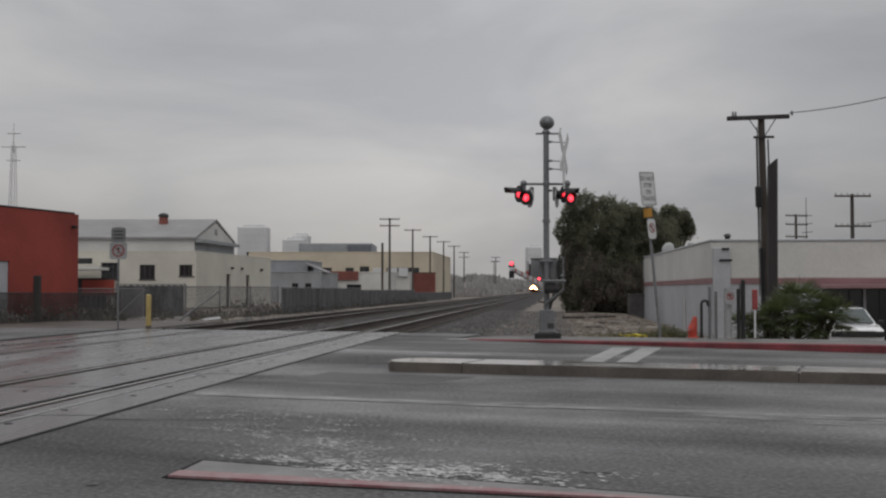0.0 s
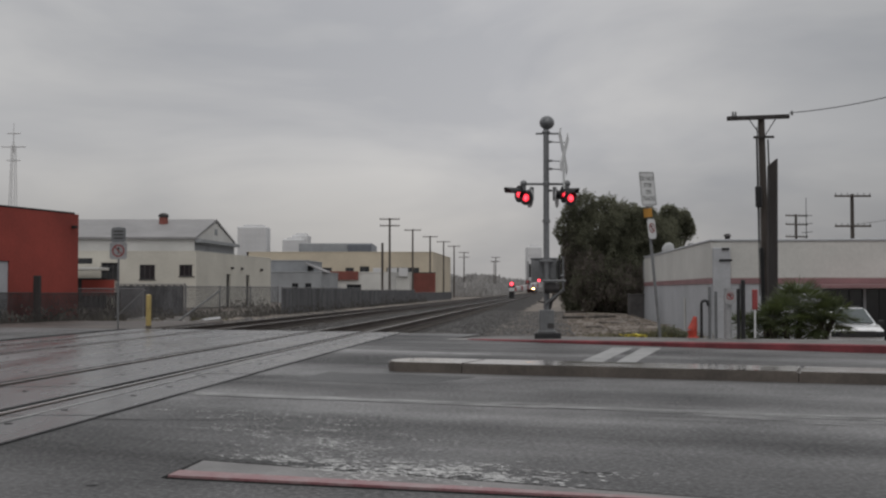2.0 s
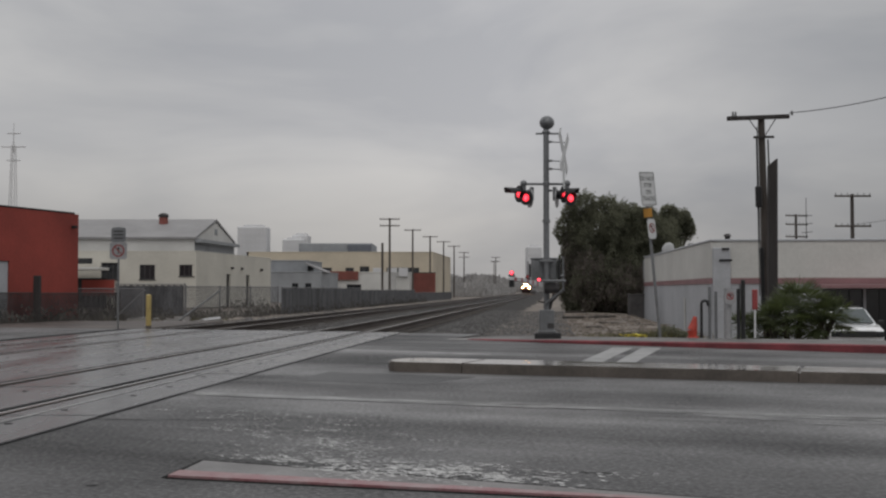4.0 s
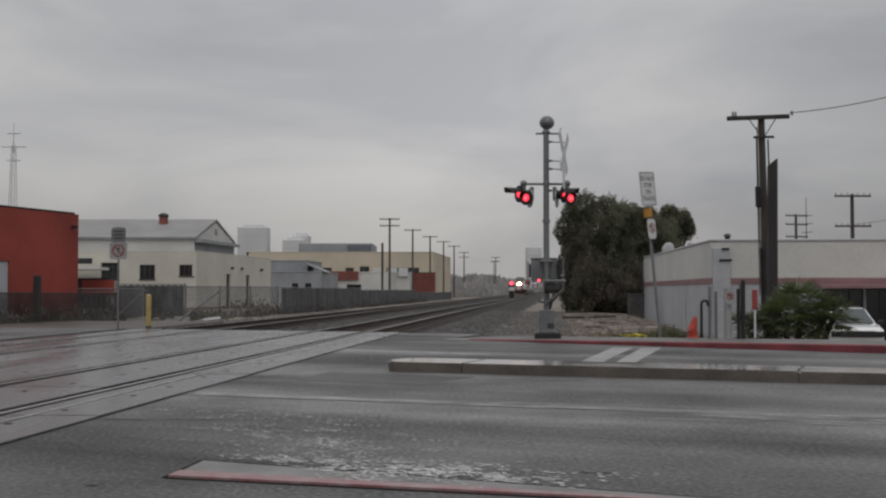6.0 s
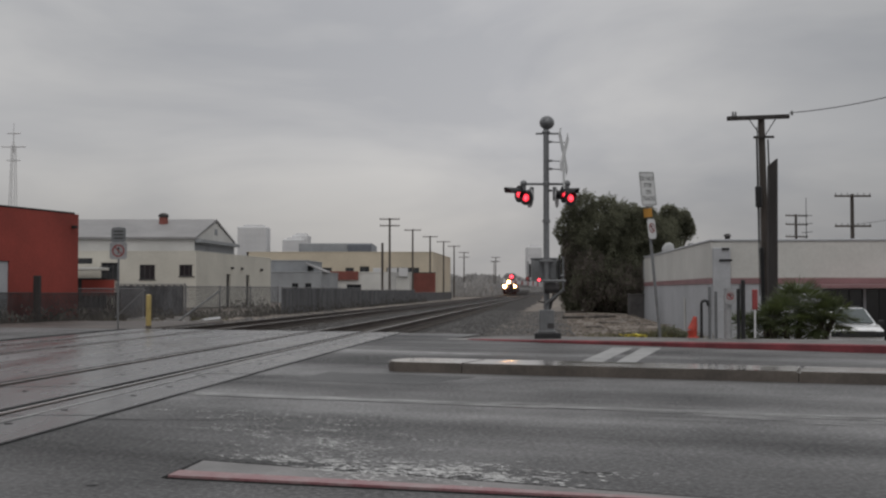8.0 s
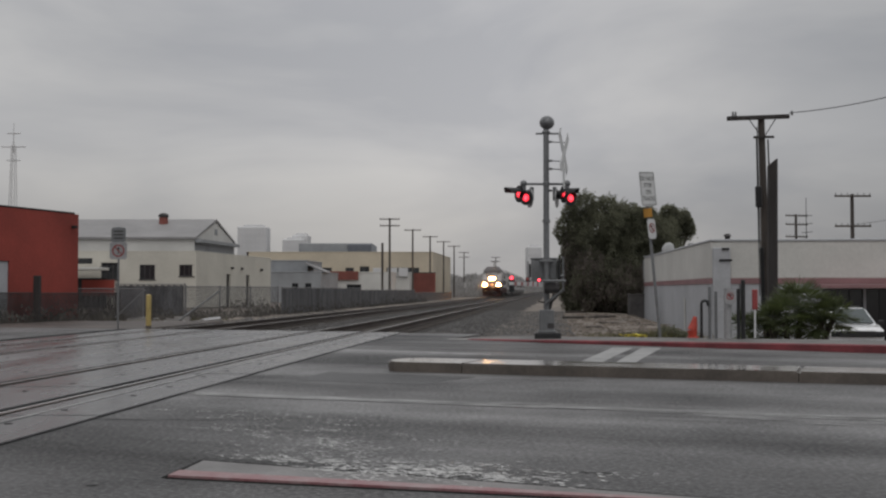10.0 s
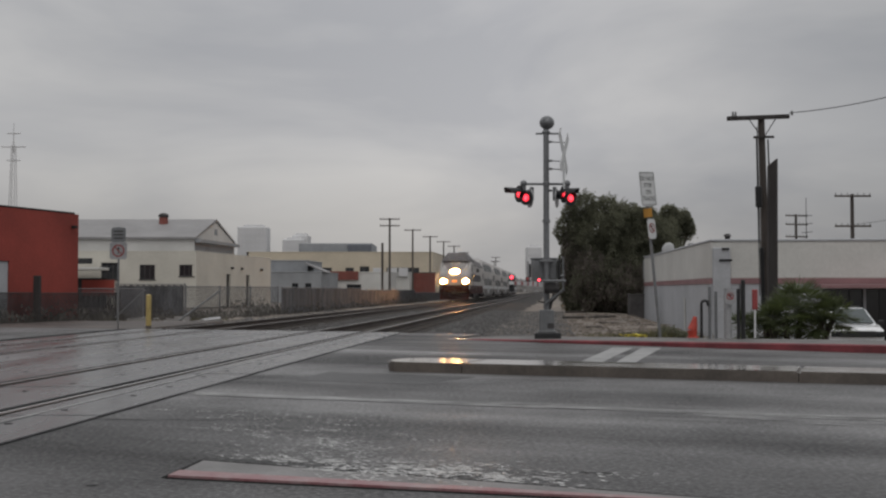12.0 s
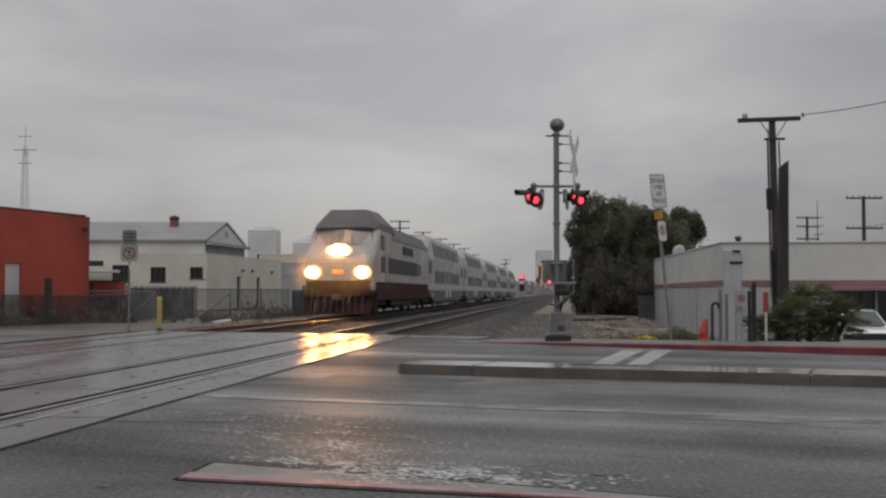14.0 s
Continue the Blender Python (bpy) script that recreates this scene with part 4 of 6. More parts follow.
def build_roadside():
    b = post_thing("bollard", -8.4, 32.3, -0.03, 0.98, 0.075, M_YELLOW, "yellow-painted steel bollard beside the crossing", "bollard")
    part("scuffed_band", tube((0, 0, 0.02), (0, 0, 0.12), 0.078, 0.078, 18), M_KERBFACE, b)
    post_thing("timber_post", -16.0, 44.6, -0.1, 1.78, 0.125, M_DARKPOST, "stout dark weathered timber post", "post", True)
    # traffic cone
    root = thing("traffic_cone", pose(5.15, 23.35, 0.118), "orange plastic traffic cone, dented, on the pavement", "traffic cone")
    part("cone_base", box(-0.10, -0.10, 0, 0.10, 0.10, 0.03, 0.01), M_ORANGE, root)
    bm = tube((0, 0, 0.03), (-0.01, 0, 0.16), 0.085, 0.10, 20)
    tube((-0.01, 0, 0.16), (0.02, 0, 0.27), 0.10, 0.08, 20, bm)
    tube((0.02, 0, 0.27), (0.05, 0, 0.44), 0.076, 0.04, 20, bm)
    part("cone_body", bm, M_ORANGE, root)
    # inverted hook pipe
    root = thing("vent_pipe", pose(5.32, 23.3, 0.118), "black bent vent pipe on the pavement", "pipe")
    pts = [(0, 0, 0), (0, 0, 0.70)] + [(0.07 - 0.07 * math.cos(u), 0, 0.70 + 0.07 * math.sin(u)) for u in (0.5, 1.0, 1.57, 2.1, 2.7)] + [(0.14, 0, 0.66)]
    part("pipe", sweep(pts, 0.03), M_BLACK, root)
    # pale post with no-parking sign, dark pipes and a red marker
    root = thing("no_parking_sign", pose(5.86, 23.3, 0.118), "pale round post with a no-parking sign", "road sign")
    part("post", tube((0, 0, 0), (0, 0, 1.02), 0.075, 0.07, 18), M_SIGNBACK, root)
    q = panel(0.20, 0.30, 0.84, pose(0.02, -0.13, 0), M_SIGNBACK, root, "sign_panel", "white no-parking panel")
    no_symbol(0.86, pose(0.02, -0.13, 0), q, 0.075)
    for x, h, r in ((6.08, 1.0, 0.035), (6.18, 1.18, 0.045)):
        post_thing("dark_pipe_post", x, 23.3, 0.118, h, r, M_BLACK, "black steel pipe post", "post")
    for x, h in ((5.50, 1.05), (5.63, 0.95)):
        post_thing("grey_pipe_post", x, 23.35, 0.118, h, 0.03, M_GALV, "grey galvanised pipe post", "post")
    root = thing("marker_post", pose(6.42, 23.3, 0.118), "thin white post with a red marker sleeve", "marker post")
    part("post", tube((0, 0, 0), (0, 0, 1.0), 0.022, 0.022, 10), M_SIGNWHITE, root)
    part("red_sleeve", box(-0.055, -0.03, 0.58, 0.055, 0.03, 1.0, 0.015), M_SIGNRED, root)
    root = thing("utility_cabinet", pose(10.4, 61, ground_z(10.4, 61)), "dark green steel utility cabinet on the dirt", "cabinet")
    part("body", box(-0.4, -0.3, -0.1, 0.4, 0.3, 1.15, 0.03), M_TRAINGREY, root)
    part("lid", box(-0.43, -0.33, 1.15, 0.43, 0.33, 1.22, 0.02), M_TRAINGREY, root)
    part("door_seam", box(-0.01, -0.31, 0.0, 0.01, -0.3, 1.1, 0.0), M_BLACK, root)
    # yellow tape pile in the weeds
    root = thing("tape_pile", pose(5.35, 31.5, ground_z(5.35, 31.5) + 0.05), "crumpled yellow plastic tape lying in the weeds", "litter")
    rng = random.Random(3)
    bm = bmesh.new()
    for i in range(16):
        x, y = rng.uniform(-0.32, 0.32), rng.uniform(-0.15, 0.15)
        box(-0.14, -0.03, 0, 0.14, 0.03, 0.012, 0, bm, pose(x, y, 0.05 + rng.uniform(0, 0.05), rng.uniform(-25, 25), rng.uniform(-25, 25), rng.uniform(-50, 50)))
    part("tape", bm, M_TAPE, root)


# ---------------------------------------------------------------- utility poles
def build_pole(name, x, y, z, h, arms, label, r=0.15, arm_len=2.4, turn=0, group="utility poles along the tracks"):
    root = thing(name, pose(x, y, z, 0, 0, turn), label, "utility pole", group)
    part("shaft", tube((0, 0, -0.3), (0, 0, h), r, r * 0.72, 12), M_WOODPOLE, root)
    for az in arms:
        part("crossarm", box(-arm_len / 2, -0.12 - 0.05, h - az - 0.06, arm_len / 2, -0.07, h - az + 0.06, 0.01), M_WOODPOLE, root)
        for k in (-0.94, -0.62, -0.28, 0.28, 0.62, 0.94):
            bm = tube((k * arm_len / 2, -0.12, h - az + 0.06), (k * arm_len / 2, -0.12, h - az + 0.2), 0.04, 0.025, 8)
            part("insulator", bm, M_INSUL, root)
    return root


def build_poles():
    rows = ((136, 9.8, (0.15, 0.95)), (161, 9.8, (0.15,)), (181, 9.8, (0.15,)), (200, 9.8, (0.15,)), (220, 9.8, (0.15,)), (257, 9.8, (0.15, 1.2)),
            (302, 10.0, (0.15, 1.2)), (350, 10.0, (0.15,)))
    offs = (-19.75, -20.1, -19.8, -19.5, -19.4, -20.4, -15.5, -18.5)
    for (y, h, arms), o in zip(rows, offs):
        build_pole("utility_pole", o + TR * y, y, -0.3, h + 0.3, arms, "weathered timber utility pole with crossarms beside the tracks", r=0.155)
    post_thing("bare_pole", -7.35, 137, -0.3, 7.1, 0.14, M_WOODPOLE, "plain dark timber pole without crossarm", "pole")
    # the large pole by the right-hand lot, leaning slightly, with cable runs and a stub post
    x, y, z = 12.16, 42.4, -1.3
    root = thing("street_utility_pole", pose(x, y, z, 0, -1.1, 0), "tall dark utility pole with a crossarm and riser cables", "utility pole")
    H = 8.95
    part("shaft", tube((0, 0, -0.3), (0, 0, H), 0.155, 0.125, 14), M_WOODPOLE, root)
    part("crossarm", box(-1.17, -0.22, H - 0.14, 1.17, -0.10, H + 0.02, 0.015, m=pose(0, 0, 0, 0, -1.0, 0)), M_DARKPOST, root)
    part("second_arm", box(-0.35, -0.2, H - 0.85, 0.42, -0.12, H - 0.76, 0.01), M_DARKPOST, root)
    for sx in (-1, 1):
        part("brace", tube((sx * 0.5, -0.16, H - 0.12), (sx * 0.08, -0.16, H - 0.75), 0.018, 0.018, 6), M_DARKPOST, root)
    for k in (-1.1, -1.0, 1.12):
        part("insulator", tube((k, -0.16, H), (k, -0.16, H + 0.17), 0.05, 0.03, 8), M_INSUL, root)
    for xx, z0, z1, r in ((-0.28, 4.2, H - 0.8, 0.022), (-0.24, 1.5, H - 0.4, 0.018), (0.2, 5.2, H - 0.9, 0.03), (-0.30, 2.2, 5.8, 0.015)):
        part("riser_cable", tube((xx, -0.2, z0), (xx * 0.9, -0.18, z1), r, r, 8), M_CABLE, root)
    part("splice_box", box(-0.36, -0.3, 5.5, -0.12, -0.15, 6.3, 0.04), M_BLACK, root)
    part("riser_shield", box(-0.26, -0.3, 1.6, -0.12, -0.16, 4.0, 0.02), M_BLACK, root)
    # stub
    root = thing("stub_post", pose(12.06, 41.5, -1.3, 0, 0.5, 0), "thick dark tarred stub post with a slanted top", "post")
    t = prism([(-0.17, -0.2), (0.17, -0.2), (0.17, 7.25), (-0.14, 6.98)], -0.15, 0.15, "y")
    bmesh.ops.bevel(t, geom=t.edges[:], offset=0.02, segments=1, affect="EDGES")
    part("shaft", t, M_DARKPOST, root)
    # poles behind the white building
    build_pole("utility_pole", 27.2, 75.0, -0.8, 8.3, (0.15, 2.15), "weathered timber utility pole with two crossarms", r=0.16)
    build_pole("utility_pole", 34.4, 110.0, -0.5, 9.0, (0.15, 1.0, 2.2), "weathered timber utility pole with three crossarms", r=0.16, turn=15)
    root = thing("antenna_mast", pose(35.4, 110, -0.5), "thin antenna mast with short rungs", "antenna")
    part("mast", tube((0, 0, 0), (0, 0, 10.6), 0.06, 0.03, 8), M_BLACK, root)
    for z in (7.2, 8.0, 8.8):
        part("rung", tube((-0.45, 0, z), (0.6, 0, z + 0.1), 0.03, 0.03, 6), M_BLACK, root)
    # overhead wire sagging to the right
    root = thing("overhead_wire", Matrix(), "black overhead wire sagging from the pole", "cable")
    p0, p1 = Vector((13.02, 42.24, 7.76)), Vector((19.0, 30.0, 9.0))
    pts = []
    for i in range(25):
        u = i / 24
        p = p0.lerp(p1, u)
        p.z -= 0.6 * 4 * u * (1 - u)
        pts.append(p)
    part("wire", sweep(pts, 0.016, seg=6), M_CABLE, root)
    root = thing("overhead_wire", Matrix(), "thin far overhead wire", "cable")
    part("wire", sweep([Vector((27.2 + 12 * u, 74.88 - 12 * u, 5.45 + 3.2 * u - 2.0 * u * (1 - u))) for u in [i / 16 for i in range(17)]], 0.012, seg=6), M_CABLE, root)
    # lattice tower far left
    root = thing("radio_tower", pose(-57.2, 150, 0), "slim grey lattice radio tower with cross members", "radio tower")
    H = 23.4
    for sx, sy in ((-1, -1), (1, -1), (1, 1), (-1, 1)):
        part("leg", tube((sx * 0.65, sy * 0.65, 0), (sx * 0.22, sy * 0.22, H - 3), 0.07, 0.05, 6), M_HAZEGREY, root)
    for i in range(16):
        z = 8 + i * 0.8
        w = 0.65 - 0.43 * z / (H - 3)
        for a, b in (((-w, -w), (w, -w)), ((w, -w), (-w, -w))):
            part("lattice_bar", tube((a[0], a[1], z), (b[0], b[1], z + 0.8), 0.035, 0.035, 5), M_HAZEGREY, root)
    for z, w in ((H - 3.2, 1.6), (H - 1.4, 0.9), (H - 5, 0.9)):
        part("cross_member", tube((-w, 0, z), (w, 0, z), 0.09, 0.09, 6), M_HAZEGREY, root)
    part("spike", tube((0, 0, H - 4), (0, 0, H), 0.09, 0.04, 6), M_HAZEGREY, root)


# ---------------------------------------------------------------- buildings
def wall_holes(length, height, thick, holes, bm=None):
    """A wall along +x from 0, face at y=0, thickness to +y, with rectangular holes (x0, z0, x1, z1)."""
    bm = bm or bmesh.new()
    xs = sorted({0, length, *[h[0] for h in holes], *[h[2] for h in holes]})
    zs = sorted({0, height, *[h[1] for h in holes], *[h[3] for h in holes]})
    for i in range(len(xs) - 1):
        for j in range(len(zs) - 1):
            cx, cz = (xs[i] + xs[i + 1]) / 2, (zs[j] + zs[j + 1]) / 2
            if any(h[0] < cx < h[2] and h[1] < cz < h[3] for h in holes):
                continue
            box(xs[i], 0, zs[j], xs[i + 1], thick, zs[j + 1], 0, bm)
    bmesh.ops.remove_doubles(bm, verts=bm.verts, dist=0.001)
    return bm


def along(p, q, z):
    """Frame with x from p to q in plan, its -y side to the right of that way."""
    a = math.degrees(math.atan2(q[1] - p[1], q[0] - p[0]))
    return pose(p[0], p[1], z, 0, 0, a), math.hypot(q[0] - p[0], q[1] - p[1])


def window_part(root, m, x0, z0, x1, z1, glass=M_DARKGLASS, frame_mat=M_SIGNWHITE, bars=1, name="window"):
    t = bmesh.new()
    f = 0.05
    box(x0, 0.04, z0, x1, 0.10, z0 + f, 0, t), box(x0, 0.04, z1 - f, x1, 0.10, z1, 0, t)
    box(x0, 0.04, z0 + f, x0 + f, 0.10, z1 - f, 0, t), box(x1 - f, 0.04, z0 + f, x1, 0.10, z1 - f, 0, t)
    for k in range(bars):
        xx = x0 + (x1 - x0) * (k + 1) / (bars + 1)
        box(xx - 0.025, 0.045, z0 + f, xx + 0.025, 0.095, z1 - f, 0, t)
    w = part(name, merge(None, t, m), frame_mat, root)
    part("pane", box(x0 + 0.02, 0.065, z0 + 0.02, x1 - 0.02, 0.075, z1 - 0.02, m=m), glass, w)
    part("sill", box(x0 - 0.06, -0.05, z0 - 0.07, x1 + 0.06, 0.04, z0, 0.01, m=m), frame_mat, w)
    return w


def build_white_building():
    """Low white commercial building in the sunken lot, mauve band, shop windows to the right."""
    root = thing("commercial_building", Matrix(), "low white stucco building with a mauve band and shop windows", "building")
    z, top = -1.35, 3.05
    A, B, C = (10.72, 45.2), (12.28, 69.0), (36.0, 42.9)
    band = 0.35                                    # height above the eye of the band's foot, in metres from the lot: 2.76
    # side wall, along the tracks, from far to near
    m, L = along(B, A, z)
    part("side_wall", merge(None, wall_holes(L, 2.70, 0.25, []), m), M_GREYWALL, root, "pale grey lower side wall")
    part("side_band", merge(None, box(0, -0.03, 2.70, L + 0.03, 0.25, 2.93, 0.01), m), M_MAUVE, root, "mauve band")
    part("side_parapet", merge(None, box(0, 0, 2.93, L, 0.25, top - z, 0.02), m), M_WHITEWALL, root)
    part("side_coping", merge(None, box(0, -0.04, top - z, L + 0.04, 0.29, top - z + 0.09, 0.02), m), M_GREYWALL, root)
    # front
    m, L = along(A, C, z)
    holes = [(4.3, 0.4, 5.9, 2.5), (6.0, 0.4, 7.6, 2.5), (7.8, 0.0, 9.2, 2.5), (9.5, 0.4, 12.4, 2.5), (14.6, 0.4, 18.0, 2.5)]
    part("front_wall", merge(None, wall_holes(L, 2.70, 0.25, holes), m), M_GREYWALL, root)
    part("front_band", merge(None, box(-0.03, -0.03, 2.70, L, 0.25, 2.93, 0.01), m), M_MAUVE, root, "mauve band")
    part("front_parapet", merge(None, box(0, 0, 2.93, L, 0.25, top - z, 0.02), m), M_WHITEWALL, root)
    part("front_coping", merge(None, box(-0.04, -0.04, top - z, L, 0.29, top - z + 0.09, 0.02), m), M_GREYWALL, root)
    part("awning", merge(None, box(4.0, -1.1, 2.52, 18.5, 0.0, 2.68, 0.02), m), M_MAUVE, root, "dark mauve awning over the shop front")
    for h in holes:
        window_part(root, m, *h, frame_mat=M_BLACK, bars=2)
    part("corner_pilaster", merge(None, box(0.05, -0.12, 0, 0.75, 0.0, top - z - 0.25, 0.03), m), M_GREYWALL, root)
    for dx, dz, dw in ((0.30, 3.60, 0.5), (0.40, 4.05, 0.3)):
        part("wall_vent", merge(None, box(dx, -0.17, dz, dx + dw, -0.12, dz + 0.09, 0.01), m), M_BLACK, root)
    for dx in (1.1, 2.6):
        part("downpipe", merge(None, box(dx, -0.10, 0, dx + 0.09, 0, 2.7, 0.02), m), M_GALV, root)
    part("pale_door", merge(None, box(-0.3, -0.05, 0, 0.0, -0.01, 2.1, 0.01), along(B, A, z)[0] @ pose(17, 0, 0)), M_WHITEWALL, root)
    t = prism(inset([A, C, (38, 68), B], 0.25), top - 0.45, top - 0.3, "z")
    part("roof", t, M_ROOFGREY, root)
    part("back_wall", prism([B, (38, 68), (38, 68.3), (B[0], B[1] + 0.3)], z, top - 0.1, "z"), M_GREYWALL, root)
    part("end_wall", prism([C, (38, 68), (38.3, 68), (C[0] + 0.3, C[1])], z, top - 0.1, "z"), M_GREYWALL, root)
    # roof clutter
    a = thing("satellite_dish", pose(13.05, 66.5, 2.75), "white satellite dish on the flat roof", "satellite dish")
    t = ball((0, 0, 0.85), 0.40, None, (1, 0.3, 1), 18)
    t.transform(pose(0, 0, 0, 25, 0, 20))
    part("dish", t, M_SIGNWHITE, a, smooth=True)
    part("stand", tube((0, 0, 0), (0, 0.3, 0.75), 0.04, 0.04, 8), M_GALV, a)
    a = thing("roof_vent", pose(12.2, 52, 2.7), "grey roof vent pipe and duct", "roof vent")
    part("duct", box(-0.9, -0.2, 0.4, 1.8, 0.2, 0.55, 0.03), M_TRAINGREY, a)
    part("leg", box(-0.8, -0.1, 0, -0.6, 0.1, 0.42, 0.01), M_TRAINGREY, a)
    part("stack", tube((0.9, 0, 0.3), (0.9, 0, 0.95), 0.12, 0.12, 10), M_TRAINGREY, a)
    part("cap", tube((0.9, 0, 0.88), (0.9, 0, 1.0), 0.2, 0.1, 10), M_TRAINGREY, a)


def build_red_building():
    root = thing("red_building", Matrix(), "red stucco flat-roofed warehouse with a small door", "building")
    A, B = (-22.0, 29.2), (-15.75, 48.2)
    m, L = along(A, B, -0.35)
    H = 4.7
    holes = [(L - 4.95, 0.0, L - 4.05, 2.6)]
    # the wall's outer side faces the tracks: x runs away, so -y is its right side
    part("front_wall", merge(None, wall_holes(L, H, 0.3, holes), m), M_REDWALL, root)
    part("coping", merge(None, box(-0.02, -0.015, H, L + 0.02, 0.32, H + 0.07, 0.01), m), M_DARKPOST, root)
    part("pale_door", merge(None, box(L - 4.95, 0.06, 0.02, L - 4.05, 0.12, 2.58, 0.01), m), M_GREYWALL, root, "pale grey steel door")
    part("wall_lamp", merge(None, box(L - 0.2, -0.22, H - 0.62, L - 0.05, 0, H - 0.5, 0.02), m), M_DARKPOST, root)
    m2, L2 = along(B, (-30, 53), -0.35)
    part("end_wall", merge(None, box(0, -0.3, 0, L2, 0, H, 0, m=m2)), M_REDWALL, root)
    part("roof", prism(inset([A, B, (-30, 53), (-36, 34)], 0.25), H - 0.9, H - 0.75, "z"), M_DARKROOF, root)
    part("back_wall", prism([(-30, 53), (-36, 34), (-36.3, 34), (-30.3, 53)], -0.35, H - 0.4, "z"), M_REDWALL, root)
    part("south_wall", prism([A, (-36, 34), (-36, 33.7), (A[0], A[1] - 0.3)], -0.35, H - 0.4, "z"), M_REDWALL, root)


def build_gable_building():
    """Pale hall with a low ridge roof and a flat-roofed cream annex before it."""
    root = thing("gabled_hall", Matrix(), "pale gabled hall with metal roof and red roof vent", "building")
    z = -0.2
    x0, x1 = -38.0, -19.25
    yA, yB = 87.5, 97.5
    eave, ridge = 5.35, 6.95
    sk = 0.9
    m, L = along((x0, yA), (x1, yA), z)
    part("front_wall", merge(None, box(0, 0, 0, L, 0.3, eave, 0), m), M_WHITEWALL, root)
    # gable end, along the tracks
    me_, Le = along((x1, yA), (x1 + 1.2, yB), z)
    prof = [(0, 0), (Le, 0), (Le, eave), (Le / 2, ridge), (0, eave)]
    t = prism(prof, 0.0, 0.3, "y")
    # grey like the sheds: the gable wall's shade is put into the colour
    part("gable_wall", merge(None, t, me_), M_SHED, root, "gable wall with its shade put in as grey")
    part("gable_cladding", merge(None, prism([(0.2, eave - 0.02), (Le - 0.2, eave - 0.02), (Le / 2, ridge - 0.12)], -0.06, -0.005, "y"), me_), M_WHITEWALL, root)
    part("gable_vent", merge(None, box(Le / 2 - 0.4, -0.1, eave + 0.45, Le / 2 + 0.3, -0.06, eave + 0.95, 0.02), me_), M_SHED, root)
    mid = ((x1 + x1 + 1.2) / 2, (yA + yB) / 2)
    for name, p, pm in (("front_roof", yA - 0.2, 0), ("back_roof", yB + 0.2, 1)):
        b = bmesh.new()
        ex = 0.12
        xe = x1 + (0.0 if pm == 0 else 1.2) + ex
        q = [(x0, p, z + eave - 0.1), (xe, p, z + eave - 0.1), (mid[0] + ex, mid[1], z + ridge), (x0, mid[1], z + ridge)]
        lo = [b.verts.new(v) for v in q]
        hi = [b.verts.new((v[0], v[1], v[2] + 0.16)) for v in q]
        b.faces.new(lo), b.faces.new(hi[::-1])
        for i in range(4):
            b.faces.new((lo[i], lo[(i + 1) % 4], hi[(i + 1) % 4], hi[i]))
        rf = part(name, b, M_ROOFGREY, root)
    part("back_wall", box(x0, yB, z, x1 + 1.2, yB + 0.3, z + eave), M_WHITEWALL, root)
    # grey board added under the eave as a painted shadow
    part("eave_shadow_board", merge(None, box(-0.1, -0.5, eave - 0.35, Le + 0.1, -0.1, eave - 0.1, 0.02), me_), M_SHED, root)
    v = part("roof_ventilator", tube((-22.6, mid[1] - 1.2, 6.35), (-22.6, mid[1] - 1.2, 7.1), 0.38, 0.34, 14), M_BRICKRED, root, "rusty red roof ventilator")
    part("vent_cowl", ball((-22.6, mid[1] - 1.2, 7.1), 0.42, None, (1, 1, 0.6), 14), M_TRAINGREY, v)
    # annex
    ann = thing("cream_annex", Matrix(), "cream flat-roofed annex with dark barred windows", "building")
    P, Q, R = (-40.0, 84.0), (-18.35, 84.0), (-15.7, 103.0)
    H = 4.15
    m, L = along(P, Q, z)
    s = L + P[0] + 0.0

    def lx(x):
        return x - P[0]
    wins = [(lx(-25.4), 2.1, lx(-24.1), 3.35), (lx(-22.55), 2.1, lx(-21.4), 3.2), (lx(-19.5), 2.35, lx(-18.45), 3.2)]
    wins[2] = (lx(-19.6), 2.35, lx(-18.5), 3.2)
    part("front_wall", merge(None, wall_holes(L, H, 0.3, wins), m), M_CREAM, ann)
    for w in wins:
        window_part(ann, m, *w, frame_mat=M_TRAINGREY, bars=2)
    part("red_panel", merge(None, box(lx(-26.6), -0.72, 0.9, lx(-24.2), -0.66, 2.06, 0.02), m), M_REDWALL, ann)
    m2, L2 = along(Q, R, z)
    part("side_wall", merge(None, wall_holes(L2, H, 0.3, [(6.9, 0.0, 7.9, 2.6), (12.0, 0, 13.0, 2.6)]), m2), M_CREAM, ann)
    for d in (6.9, 12.0):
        part("recessed_door", merge(None, box(d, 0.15, 0, d + 1.0, 0.2, 2.6, 0), m2), M_DARKPOST, ann)
    for d in (8.0, 10.5, 16):
        part("wall_lamp", merge(None, box(d, -0.2, 3.0, d + 0.25, 0, 3.2, 0.03), m2), M_TRAINGREY, ann)
    part("roof", prism(inset([P, Q, R, (-40, 103)], 0.25), z + H - 0.4, z + H - 0.25, "z"), M_ROOFGREY, ann)
    part("coping", merge(None, box(0, -0.012, H, L + 0.012, 0.32, H + 0.08, 0.01), m), M_CREAM, ann)
    part("side_coping", merge(None, box(0, -0.012, H, L2, 0.32, H + 0.08, 0.01), m2), M_CREAM, ann)
    # loading dock with a canopy beside the red building
    d = thing("loading_dock", pose(-24.85, 82.6, -0.2), "dark loading dock under a white canopy", "loading dock")
    part("canopy", box(-3.5, -1.5, 2.75, 0.2, 0.9, 2.95, 0.03), M_WHITEWALL, d)
    part("canopy_fascia", box(-3.5, -1.6, 3.2, -0.3, -1.5, 3.6, 0.02), M_DARKGLASS, d)
